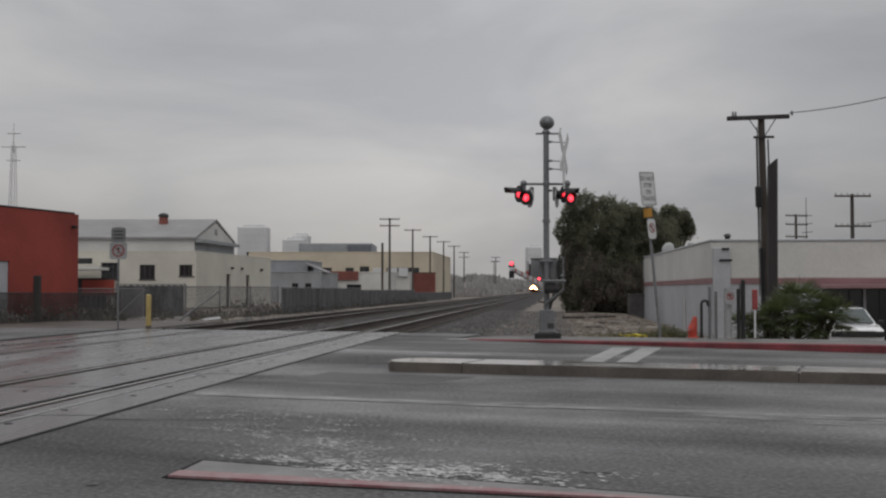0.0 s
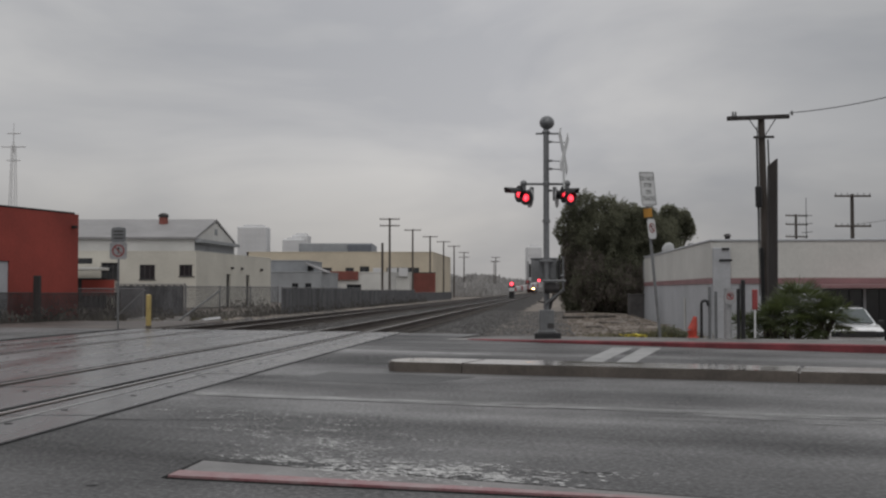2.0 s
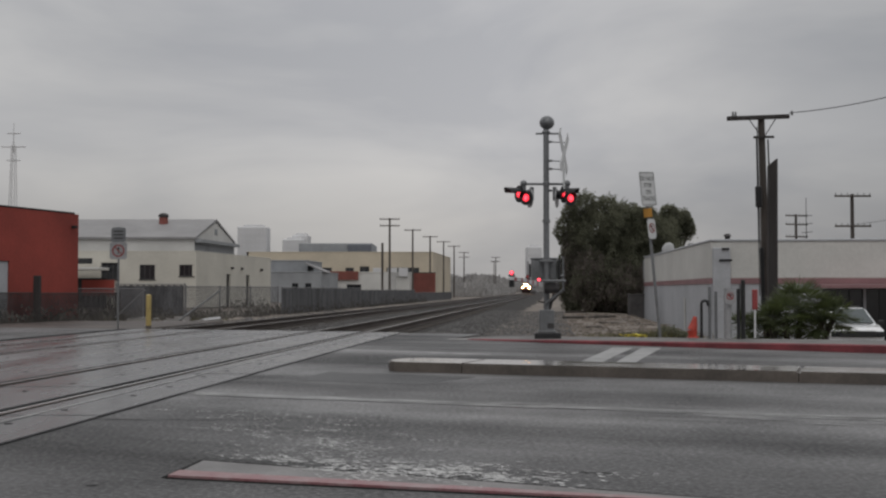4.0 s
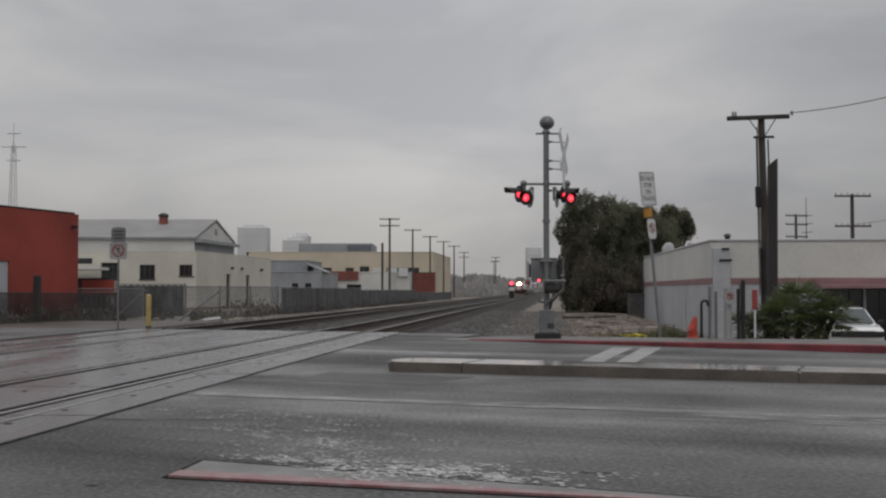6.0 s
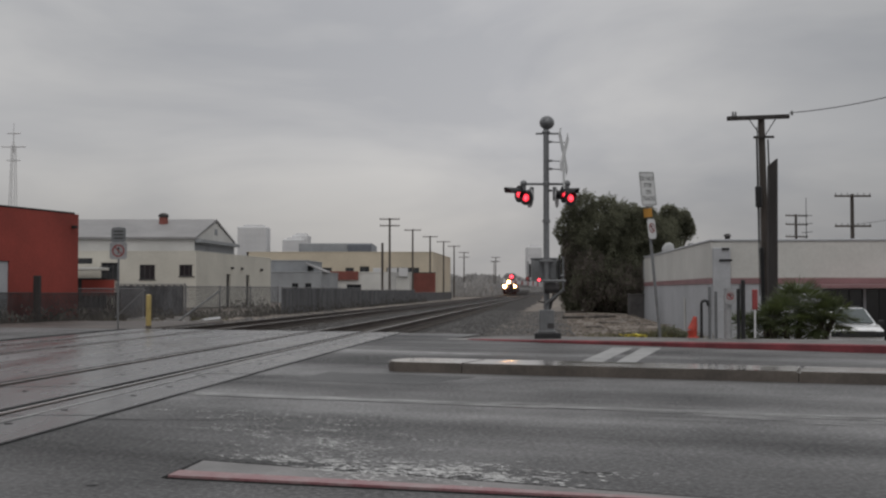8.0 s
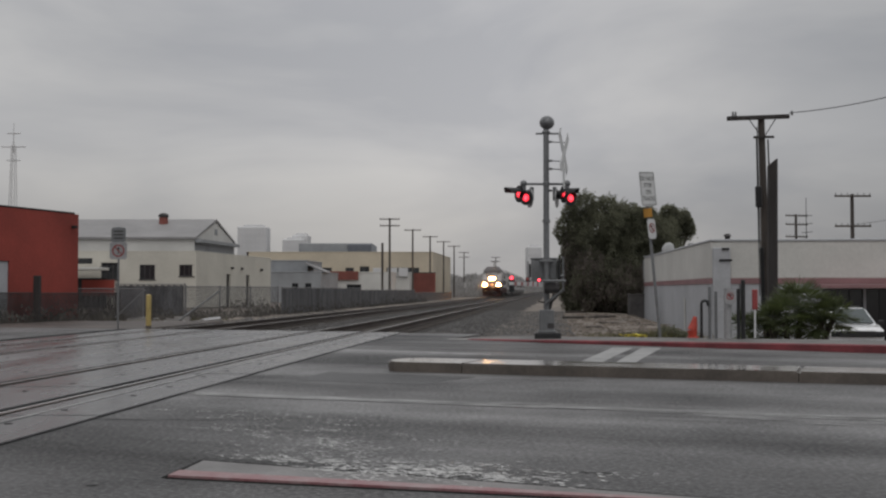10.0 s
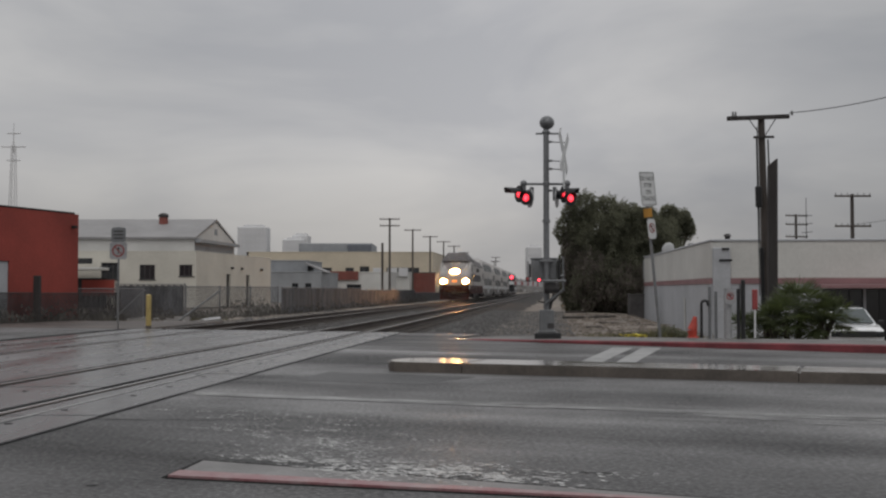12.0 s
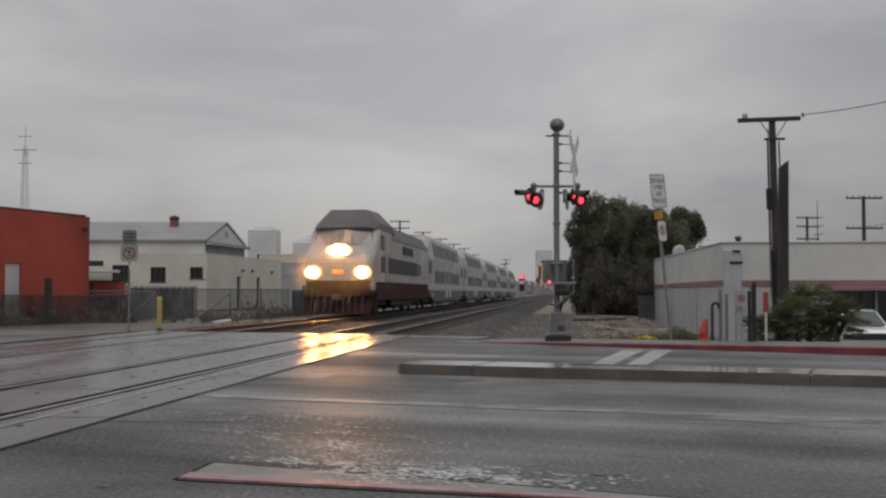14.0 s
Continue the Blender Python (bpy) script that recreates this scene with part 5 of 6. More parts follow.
    # black sheet stands in for the shade inside the dock opening
    part("dock_opening", box(-3.3, 0.85, 0, 0, 0.95, 2.2, 0.02), M_BLACK, d)


def inset(pts, d):
    """A plan outline drawn in towards its middle."""
    c = Vector((sum(p[0] for p in pts), sum(p[1] for p in pts))) / len(pts)
    return [tuple(Vector(p) + (c - Vector(p)).normalized() * d) for p in pts]


def simple_block(name, pts, z0, z1, material, label, category, roof=M_DARKROOF, wins=(), wmat=M_DARKGLASS):
    """Flat-roofed block over a plan outline, with a coping, a roof and window boxes on its first side."""
    root = thing(name, Matrix(), label, category)
    n = len(pts)
    for i in range(n):
        m, L = along(pts[i], pts[(i + 1) % n], z0)
        hs = [w for w in wins] if i == 0 else []
        part("wall", merge(None, wall_holes(L, z1 - z0, 0.3, hs), m), material, root)
        for h in hs:
            window_part(root, m, *h, glass=wmat, frame_mat=M_TRAINGREY, bars=1)
        part("coping", merge(None, box(-0.05, -0.05, z1 - z0, L + 0.05, 0.3, z1 - z0 + 0.12, 0.02), m), material, root)
    part("roof", prism(inset(pts, 0.25), z1 - 0.4, z1 - 0.25, "z"), roof, root)
    return root


def build_far_buildings():
    b = simple_block("long_buff_building", [(-33.0, 190.0), (-1.7, 190.0), (1.5, 225.0), (-33.0, 225.0)], -0.3, 7.45, M_YELLOWWALL, "long buff flat-roofed industrial building", "building",
                     wins=[(12.0, 3.6, 14.3, 5.2), (16.6, 4.3, 18.0, 5.2), (19.0, 3.6, 20.6, 5.4), (23.5, 3.9, 29.0, 5.2)])
    part("penthouse", box(-24.5, 192, 7.4, -12.0, 205, 9.1, 0.1), M_SHED, b, "grey rooftop plant storey")
    part("plant_box", box(-16.2, 191.6, 7.4, -12.2, 200, 8.9, 0.1), M_DARKROOF, b, "dark rooftop plant box")
    c = simple_block("grey_shed", [(-22.0, 128.0), (-13.8, 128.0), (-13.0, 140.0), (-22.0, 140.0)], -0.3, 3.1, M_SHED, "low grey corrugated shed", "shed",
                     wins=[(4.9, 0.9, 5.6, 2.2), (6.4, 0.9, 7.1, 2.2)])
    c = simple_block("grey_shed", [(-22.0, 132.0), (-15.8, 132.0), (-15.2, 142.0), (-22.0, 142.0)], -0.3, 4.5, M_SHED, "taller grey corrugated shed", "shed")
    part("lean_to_roof", prism([(-15.8, 4.1), (-13.4, 3.1), (-13.4, 3.25), (-15.8, 4.25)], 129, 136, "y"), M_ROOFGREY, c)
    d = simple_block("shop_row", [(-15.6, 155.0), (-7.3, 155.0), (-6.7, 163.0), (-15.6, 163.0)], -0.3, 3.5, M_WHITEWALL, "low white shop row with red fascia", "building",
                     wins=[(2.4, 0.6, 4.4, 2.2)])
    part("red_fascia", box(-15.9, 154.7, 2.5, -11.6, 154.95, 3.7, 0.03), M_BRICKRED, d, "red fascia board")
    e = simple_block("white_store", [(-11.2, 168.0), (-5.0, 168.0), (-4.3, 176.0), (-11.2, 176.0)], -0.3, 3.7, M_WHITEWALL, "low white store with signs", "building")
    for x in (-10.4, -8.2, -6.6):
        part("sign_board", box(x, 167.7, 3.1, x + 1.4, 167.9, 4.4, 0.05), M_HAZEGREY, e)
    # red container
    root = thing("freight_container", pose(-4.9, 172, -0.3), "rust-red steel freight container beside the fence", "container")
    part("body", box(0, 0, 0.1, 3.75, 2.4, 4.1, 0.04), M_BRICKRED, root)
    for i in range(12):
        part("corrugation", box(0.12 + i * 0.3, -0.05, 0.25, 0.27 + i * 0.3, 0.0, 3.95, 0.015), M_BRICKRED, root)
    part("top_rail", box(-0.02, -0.07, 4.0, 3.77, 2.42, 4.12, 0.02), M_DARKPOST, root)
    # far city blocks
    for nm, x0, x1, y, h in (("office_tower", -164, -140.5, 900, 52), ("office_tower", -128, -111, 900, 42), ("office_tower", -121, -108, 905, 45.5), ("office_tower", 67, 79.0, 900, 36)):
        r = thing(nm, Matrix(), "distant office block, rain haze put into its pale grey", "office building", "far office blocks")
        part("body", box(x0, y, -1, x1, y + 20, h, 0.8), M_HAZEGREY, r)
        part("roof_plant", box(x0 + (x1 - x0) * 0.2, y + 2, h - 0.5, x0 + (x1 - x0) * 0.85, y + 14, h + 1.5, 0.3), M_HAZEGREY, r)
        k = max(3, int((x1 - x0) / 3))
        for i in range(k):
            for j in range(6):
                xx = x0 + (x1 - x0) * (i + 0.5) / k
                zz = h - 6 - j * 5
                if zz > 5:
                    # windows share the body's grey, so haze seems to swallow them
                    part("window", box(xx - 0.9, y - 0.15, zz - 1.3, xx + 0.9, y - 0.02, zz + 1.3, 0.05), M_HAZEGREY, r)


# ---------------------------------------------------------------- fences
def build_fence(points, h, slat, label, spacing=3.0, mesh_step=0.09, wire=0.006, metal=M_FENCE):
    """Posts, rails and woven mesh (or slats) along a polyline, each bay a part."""
    root = thing("fence", Matrix(), label, "fence")
    for p, q in zip(points, points[1:]):
        m, L = along(p, q, ground_z((p[0] + q[0]) / 2, (p[1] + q[1]) / 2))
        n = max(1, round(L / spacing))
        for i in range(n + 1):
            x = L * i / n
            part("post", tube(m @ Vector((x, 0, -0.1)), m @ Vector((x, 0, h + 0.06)), 0.035, 0.035, 8), metal, root)
        part("top_rail", tube(m @ Vector((0, 0, h)), m @ Vector((L, 0, h)), 0.022, 0.022, 6), metal, root)
        for i in range(n):
            a, b = L * i / n + 0.05, L * (i + 1) / n - 0.05
            t = bmesh.new()
            if slat:
                k = int((b - a) / 0.1)
                for s in range(k):
                    xx = a + (b - a) * (s + 0.5) / k
                    hh = h - 0.03 - 0.02 * ((s * 7) % 3)
                    box(xx - 0.049, -0.008 + 0.004 * (s % 2), 0.03, xx + 0.049, 0.008, hh, 0, t)
                part("slat_bay", merge(None, t, m), M_SLAT, root)
            else:
                k = int((b - a) / mesh_step)
                for s in range(-int(h / mesh_step), k):
                    for d in (1, -1):
                        u0 = a + s * mesh_step
                        x0, x1, z0, z1 = u0, u0 + h, 0.03, h
                        if x0 < a:
                            z0, x0 = z0 + (a - x0), a
                        if x1 > b:
                            z1, x1 = z1 - (x1 - b), b
                        if x1 - x0 < 0.05:
                            continue
                        if d < 0:
                            z0, z1 = h - z0 + 0.03, h - z1 + 0.03
                        w = wire
                        vs = [t.verts.new(v) for v in ((x0, 0.004 * d, z0 - w), (x0, 0.004 * d, z0 + w), (x1, 0.004 * d, z1 + w), (x1, 0.004 * d, z1 - w))]
                        t.faces.new(vs)
                part("mesh_bay", merge(None, t, m), metal, root)
    return root


def build_fences():
    build_fence([(-17.0, 50.0), (-13.3, 50.2)], 1.45, False, "sagging chain-link fence near the red building", wire=0.010)
    build_fence([(-17.7, 40.2), (-16.4, 45.4), (-14.3, 50.0)], 1.25, False, "dark rusty chain-link fence before the red building", wire=0.02, metal=M_TRAINGREY)
    build_fence([(-15.9, 55.0), (-12.55, 55.0)], 1.68, True, "dark fence with grey privacy slats")
    build_fence([(-12.5, 55.0), trk(64, -15.6)], 1.55, False, "galvanised chain-link fence beside the tracks", wire=0.013)
    build_fence([trk(64, -15.4), trk(90, -15.4)], 1.55, True, "dark slatted chain-link fence along the tracks")
    build_fence([trk(90, -15.4), trk(125, -15.4)], 1.4, True, "dark slatted chain-link fence along the tracks")
    build_fence([trk(125, -15.4), trk(170, -15.4)], 1.1, True, "grey slatted fence along the tracks")
    for p, q in (((-13.6, 49.0), (-12.9, 49.0)), ((-9.9, 45.0), (-8.9, 45.3))):
        r = thing("leaning_brace", Matrix(), "leaning grey steel pipe brace by the fence", "pipe")
        part("pipe", tube((p[0] - 0.6, p[1], -0.1), (q[0], q[1], 1.1), 0.035, 0.035, 8), M_GALV, r)
    # concrete scraps by the far track
    rng = random.Random(9)
    for i in range(14):
        x, y = rng.uniform(-13.5, -8.5), rng.uniform(43, 54)
        if x - TR * y > -13.6:
            x = -13.8 + TR * y - rng.random()
        r = thing("concrete_scrap", pose(x, y, ground_z(x, y), rng.uniform(-8, 8), rng.uniform(-8, 8), rng.uniform(0, 90)), "broken slab of pale concrete on the dirt", "rubble", "concrete scraps")
        s = rng.uniform(0.15, 0.5)
        part("slab", prism([(-s, -s * 0.5), (s * 0.8, -s * 0.6), (s, s * 0.3), (s * 0.1, s * 0.6), (-s * 0.8, s * 0.4)], -0.04, rng.uniform(0.08, 0.2), "z"), M_CONC, r)


# ---------------------------------------------------------------- plants
def leaf_cloud(name, blobs, count, size, material, parent, seed, droop=0.0, second=None):
    """Many small folded leaf clumps on the shells of several lumps."""
    rng = random.Random(seed)
    vs, fs, mi = [], [], []
    tot = sum(b[3] * b[4] for b in blobs)
    for cx, cy, cz, rx, rz in blobs:
        for i in range(int(count * rx * rz / tot)):
            u, v = rng.uniform(0, 6.2832), rng.uniform(-1, 1)
            k = rng.uniform(0.45, 1.0) ** 0.5 * (0.84 + 0.48 * noise.noise((cx + 2 * math.cos(u), cy + 2 * math.sin(u), v * 2 + cz)))
            if rng.random() < 0.06:
                k *= rng.uniform(1.02, 1.2)
            w = math.sqrt(1 - v * v)
            p = Vector((cx + rx * k * w * math.cos(u), cy + rx * k * w * math.sin(u), cz + rz * k * v))
            s = size * rng.uniform(0.5, 1.4)
            a = Vector((rng.gauss(0, 1), rng.gauss(0, 1), rng.gauss(0, 0.6) - droop)).normalized()
            b = a.cross(Vector((rng.gauss(0, 1), rng.gauss(0, 1), rng.gauss(0, 1)))).normalized()
            k0 = len(vs)
            vs += [p - a * s, p + b * s * 0.32, p + a * s, p - b * s * 0.32]
            fs.append((k0, k0 + 1, k0 + 2, k0 + 3))
            mi.append(1 if second and rng.random() < 0.3 else 0)
    me = bpy.data.meshes.new(name)
    me.from_pydata(vs, [], fs)
    me.materials.append(material)
    if second:
        me.materials.append(second)
        me.polygons.foreach_set("material_index", mi)
    ob = new(name, me)
    ob.parent = parent
    return ob


def build_tree(x, y, z, label, blobs, seed, count=26000, size=0.2, hanging=()):
    root = thing("tree", pose(x, y, z), label, "tree", "trees behind the white building")
    bm = tube((0, 0, -0.3), (0.2, 0.1, 2.2), 0.34, 0.24, 12)
    part("trunk", bm, M_BARK, root)
    for b in blobs:
        part("limb", tube((0.2, 0.1, 2.0), (b[0], b[1], b[2]), 0.16, 0.05, 8), M_BARK, root)
    leaf_cloud("crown", blobs, count, size, M_LEAF, root, seed, 0.5, M_LEAF2)
    leaf_cloud("hanging_foliage", hanging, 16000 * len(hanging) // 2, size, M_TWIG, root, seed + 9, 2.0, M_LEAF)
    return root


def build_plants():
    build_tree(10.6, 72, -0.8, "large dense dark green tree with drooping foliage", [
        (-0.4, 0, 5.4, 2.2, 2.2), (-1.9, 0.2, 4.4, 1.45, 2.6), (1.2, 0.5, 5.1, 2.1, 2.2), (0.0, -0.5, 2.6, 2.7, 2.3), (2.2, 0, 2.6, 1.9, 2.3), (-1.6, 0, 7.1, 1.1, 1.3), (-0.2, 0.2, 7.0, 1.1, 1.1),
        (-2.45, 0, 1.9, 0.9, 2.0), (-1.2, -0.6, 1.3, 1.5, 1.3), (0.6, -0.8, 1.2, 1.7, 1.3), (2.4, -0.6, 1.2, 1.5, 1.3), (3.8, -0.2, 1.5, 1.4, 1.7), (2.5, 0.3, 5.6, 1.5, 1.7), (-2.9, 0, 5.6, 0.65, 1.2), (1.2, 0, 6.7, 1.0, 0.9),
        (-2.9, 0.2, 3.4, 0.55, 0.9), (3.3, 0, 3.8, 1.4, 2.4), (-2.5, 0, 6.9, 0.6, 0.7), (2.3, 0.1, 6.7, 0.8, 0.7)], 21, 130000, 0.095,
        [(-2.4, -0.3, 3.4, 0.9, 2.6), (-1.2, -1.6, 2.4, 1.6, 2.2), (0.4, -1.9, 1.9, 1.6, 1.9), (2.0, -1.6, 2.0, 1.7, 1.9), (3.4, -1.0, 2.0, 1.3, 2.0)])
    build_tree(16.2, 82, -0.8, "large dark green tree with an uneven crown", [
        (-0.5, 0, 5.9, 2.0, 2.0), (0.6, 0.3, 6.4, 1.4, 1.6), (-2.3, 0, 5.7, 1.7, 1.9), (1.1, 0, 7.0, 0.9, 0.9), (-1.2, 0, 3.2, 3.0, 2.6), (-3.6, 0, 4.6, 2.0, 2.6), (-3.4, -0.5, 1.6, 2.2, 1.8), (-0.4, -0.5, 1.6, 2.2, 1.8),
        (0.2, 0, 7.6, 0.8, 0.6), (1.7, 0, 6.4, 0.6, 0.8), (-1.4, 0, 7.4, 0.8, 0.6), (-3.4, 0, 6.7, 0.9, 0.8), (-2.6, 0, 7.0, 1.0, 0.9)], 22, 105000, 0.105, [(-2.6, -1.0, 3.0, 1.8, 2.2)])
    # dark palm head rising over the left tree
    root = thing("palm_tree", pose(11.4, 76, -0.8), "slender dark palm rising behind the trees", "palm tree")
    part("trunk", tube((0, 0, -0.2), (0, 0, 7.2), 0.2, 0.15, 10), M_BARK, root)
    fronds(root, (0, 0, 7.2), 26, 1.5, 5, M_LEAF)
    # fan palm in the lot
    root = thing("fan_palm", pose(10.0, 32.4, -0.95), "low bushy fan palm with spiky green fronds", "palm")
    for dx, dy, h, n, L, sd in ((-0.7, 0, 0.95, 34, 0.95, 1), (0.3, 0.2, 1.5, 50, 1.15, 2), (-0.3, -0.3, 1.15, 38, 1.05, 3), (0.8, -0.1, 1.15, 34, 1.0, 7), (-1.25, 0.1, 0.85, 26, 0.85, 8), (1.25, 0.3, 1.2, 26, 0.9, 9)):
        part("trunk", tube((dx * 0.5, dy, -0.2), (dx, dy, h), 0.1, 0.08, 8), M_BARK, root)
        fronds(root, (dx, dy, h), n, L, sd, M_PALM)
    # weeds beside the sign and the wall
    rng = random.Random(17)
    for k, (x, y, w, n) in enumerate(((5.3, 31.8, 1.1, 700), (5.0, 25.6, 0.35, 160), (3.9, 29.5, 1.0, 200), (6.6, 33, 1.2, 500), (-12.6, 47, 1.4, 160), (-10.4, 50, 1.2, 160))):
        vs, fs = [], []
        for i in range(n):
            px, py = x + rng.gauss(0, w * 0.5), y + rng.gauss(0, w * 0.35)
            pz = ground_z(px, py)
            h = rng.uniform(0.06, 0.28)
            a = rng.uniform(0, 6.28)
            q = len(vs)
            lx, ly = rng.gauss(0, 0.09), rng.gauss(0, 0.09)
            vs += [(px - 0.012 * math.cos(a), py - 0.012 * math.sin(a), pz - 0.02), (px + 0.012 * math.cos(a), py + 0.012 * math.sin(a), pz - 0.02), (px + lx, py + ly, pz + h)]
            fs.append((q, q + 1, q + 2))
        me = bpy.data.meshes.new("weeds")
        me.from_pydata(vs, [], fs)
        me.materials.append(M_GRASS)
        tagged(new("weeds", me), "patch of yellowish weeds on the dirt", "weeds", kind="stuff")
    # dry vines and rubbish caught along the fences
    vs, fs = [], []
    for i in range(14000):
        u = rng.random()
        if u < 0.16:
            k = rng.random()
            x, y = -17.5 + 3.2 * k + rng.uniform(-0.15, 0.5), 40.3 + 9.5 * k
            h = rng.uniform(0.1, 1.1) * (0.65 + 0.5 * noise.noise((x * 1.4, y * 0.8, 5)))
        elif u < 0.42:
            x, y = rng.uniform(-17.5, -10.2), rng.uniform(50.4, 57)
            if x - TR * y > -14.2:
                continue
            h = rng.uniform(0.1, 1.1) * (0.5 + 0.5 * noise.noise((x * 0.9, y * 0.4, 5)))
        else:
            y = 56 + 80 * rng.random()
            x = TR * y - 15.5 + rng.uniform(-0.8, 0.35)
            h = rng.uniform(0.05, 1.5) * max(0.12, 0.5 + 0.8 * noise.noise((y * 0.22, 3.1, 0)))
        z0 = ground_z(x, y)
        p = Vector((x, y, z0 + h * rng.random()))
        s = rng.uniform(0.03, 0.11)
        a = Vector((rng.gauss(0, 0.6), rng.gauss(0, 0.2), 1)).normalized()
        b = Vector((1, rng.gauss(0, 0.3), rng.gauss(0, 0.3))).normalized()
        q = len(vs)
        vs += [p - a * s, p + b * s * 0.35, p + a * s, p - b * s * 0.35]
        fs.append((q, q + 1, q + 2, q + 3))
    me = bpy.data.meshes.new("fence_vines")
    me.from_pydata(vs, [], fs)
    me.materials.append(M_VINE)
    tagged(new("fence_vines", me), "dry grey-brown vines and brush along the fence", "brush", kind="stuff")
    # clods and debris on the dirt slope
    vs, fs = [], []
    for i in range(3600):
        y = 26.5 + 38 * rng.random() ** 1.4
        x = TR * y + rng.uniform(0.2, 8.5)
        if x > 10.4 and y > 44:
            continue
        s = rng.uniform(0.02, 0.09) * (2.2 if rng.random() < 0.06 else 1)
        z = ground_z(x, y) + s * 0.1
        q, w = len(vs), rng.uniform(0.6, 2.4)
        a = rng.uniform(0, 6.28)
        for dx, dy, dz in ((1, 0, 0), (-1, 0, 0), (0, 0.8, 0), (0, -0.8, 0), (0.1, 0, 0.5), (0, 0, -0.5)):
            j = 1 + rng.uniform(-0.35, 0.35)
            vs.append((x + s * j * w * (dx * math.cos(a) - dy * math.sin(a)), y + s * j * (dx * math.sin(a) + dy * math.cos(a)), z + s * j * dz))
        for f in ((0, 2, 4), (2, 1, 4), (1, 3, 4), (3, 0, 4)):
            fs.append(tuple(q + k for k in f))
    me = bpy.data.meshes.new("dirt_clods")
    me.from_pydata(vs, [], fs)
    me.materials.append(M_CLOD)
    tagged(new("dirt_clods", me), "brown clods and wood scraps on the dirt slope", "debris", kind="stuff")
    # old timbers lying on the dirt
    for x, y, l, a, h in ((7.0, 55.0, 2.4, 4, 0.10), (8.1, 69.0, 1.3, -6, 0.12), (5.6, 42.0, 0.6, 22, 0.06), (6.9, 47.0, 0.8, -13, 0.07), (8.3, 58.0, 1.1, 18, 0.1)):
        r = thing("old_timber", pose(x, y, ground_z(x, y) - 0.03, 0, 0, a), "dark weathered timber lying on the dirt", "timber", "old timbers on the dirt")
        part("beam", box(-l / 2, -0.13, 0, l / 2, 0.13, h + 0.03, 0.02), M_TIE, r)
    # small dark shrub by the sign post
    root = thing("shrub", pose(5.15, 25.9, ground_z(5.15, 25.9)), "small dark green shrub at the foot of the wall", "shrub")
    part("stem", tube((0, 0, -0.05), (0, 0, 0.2), 0.03, 0.02, 6), M_BARK, root)
    leaf_cloud("foliage", [(0, 0, 0.18, 0.34, 0.2), (0.3, 0.1, 0.12, 0.25, 0.14)], 1200, 0.045, M_LEAF, root, 31, 0.0, M_LEAF2)
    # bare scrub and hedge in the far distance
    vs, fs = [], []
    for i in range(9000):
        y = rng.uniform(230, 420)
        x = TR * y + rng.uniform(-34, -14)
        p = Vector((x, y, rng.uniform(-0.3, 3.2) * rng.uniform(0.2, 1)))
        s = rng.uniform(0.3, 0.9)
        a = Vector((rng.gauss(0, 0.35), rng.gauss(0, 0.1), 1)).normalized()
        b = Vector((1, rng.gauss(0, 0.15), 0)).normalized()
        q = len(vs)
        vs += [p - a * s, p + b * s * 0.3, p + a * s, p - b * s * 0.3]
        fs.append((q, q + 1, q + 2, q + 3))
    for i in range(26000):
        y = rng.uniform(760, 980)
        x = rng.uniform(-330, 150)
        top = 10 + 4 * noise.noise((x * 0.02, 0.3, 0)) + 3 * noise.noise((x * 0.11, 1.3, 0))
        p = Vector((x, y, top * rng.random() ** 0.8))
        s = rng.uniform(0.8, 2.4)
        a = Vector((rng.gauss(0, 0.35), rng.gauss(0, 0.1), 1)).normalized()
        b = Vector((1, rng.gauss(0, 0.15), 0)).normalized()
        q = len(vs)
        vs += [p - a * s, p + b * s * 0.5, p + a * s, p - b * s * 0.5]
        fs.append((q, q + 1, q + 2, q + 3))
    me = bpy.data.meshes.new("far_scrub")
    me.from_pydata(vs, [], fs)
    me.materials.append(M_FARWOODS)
    tagged(new("far_scrub", me), "bare scrub far along the tracks, haze put into its pale grey-brown", "scrub", kind="stuff")


def fronds(root, top, n, L, seed, material):
    """Fan fronds: a stalk with a spread of pointed blades, one part each."""
    rng = random.Random(seed)
    for i in range(n):
        az = 6.2832 * i / n * 2.4 + rng.uniform(-0.3, 0.3)
        el = rng.uniform(-0.5, 1.35)
        d = Vector((math.cos(az) * math.cos(el), math.sin(az) * math.cos(el), math.sin(el)))
        side = d.cross(Vector((0, 0, 1))).normalized()
        up = side.cross(d).normalized()
        c = Vector(top) + d * L * 0.45
        t = bmesh.new()
        tube(Vector(top), c, 0.014, 0.008, 5, t)
        for k in range(13):
            u = (k - 6) / 6 * 1.25
            e = (d * math.cos(u) + side * math.sin(u) - Vector((0, 0, 0.12 + 0.25 * rng.random())))
            tip = c + e * L * rng.uniform(0.5, 0.66)
            s = up * 0.004 + (side * math.cos(u) - d * math.sin(u)) * 0.022
            mid = c + e * L * 0.3
            t.faces.new([t.verts.new(p) for p in (c, mid - s, tip, mid + s)])
        part("frond", t, material, root)


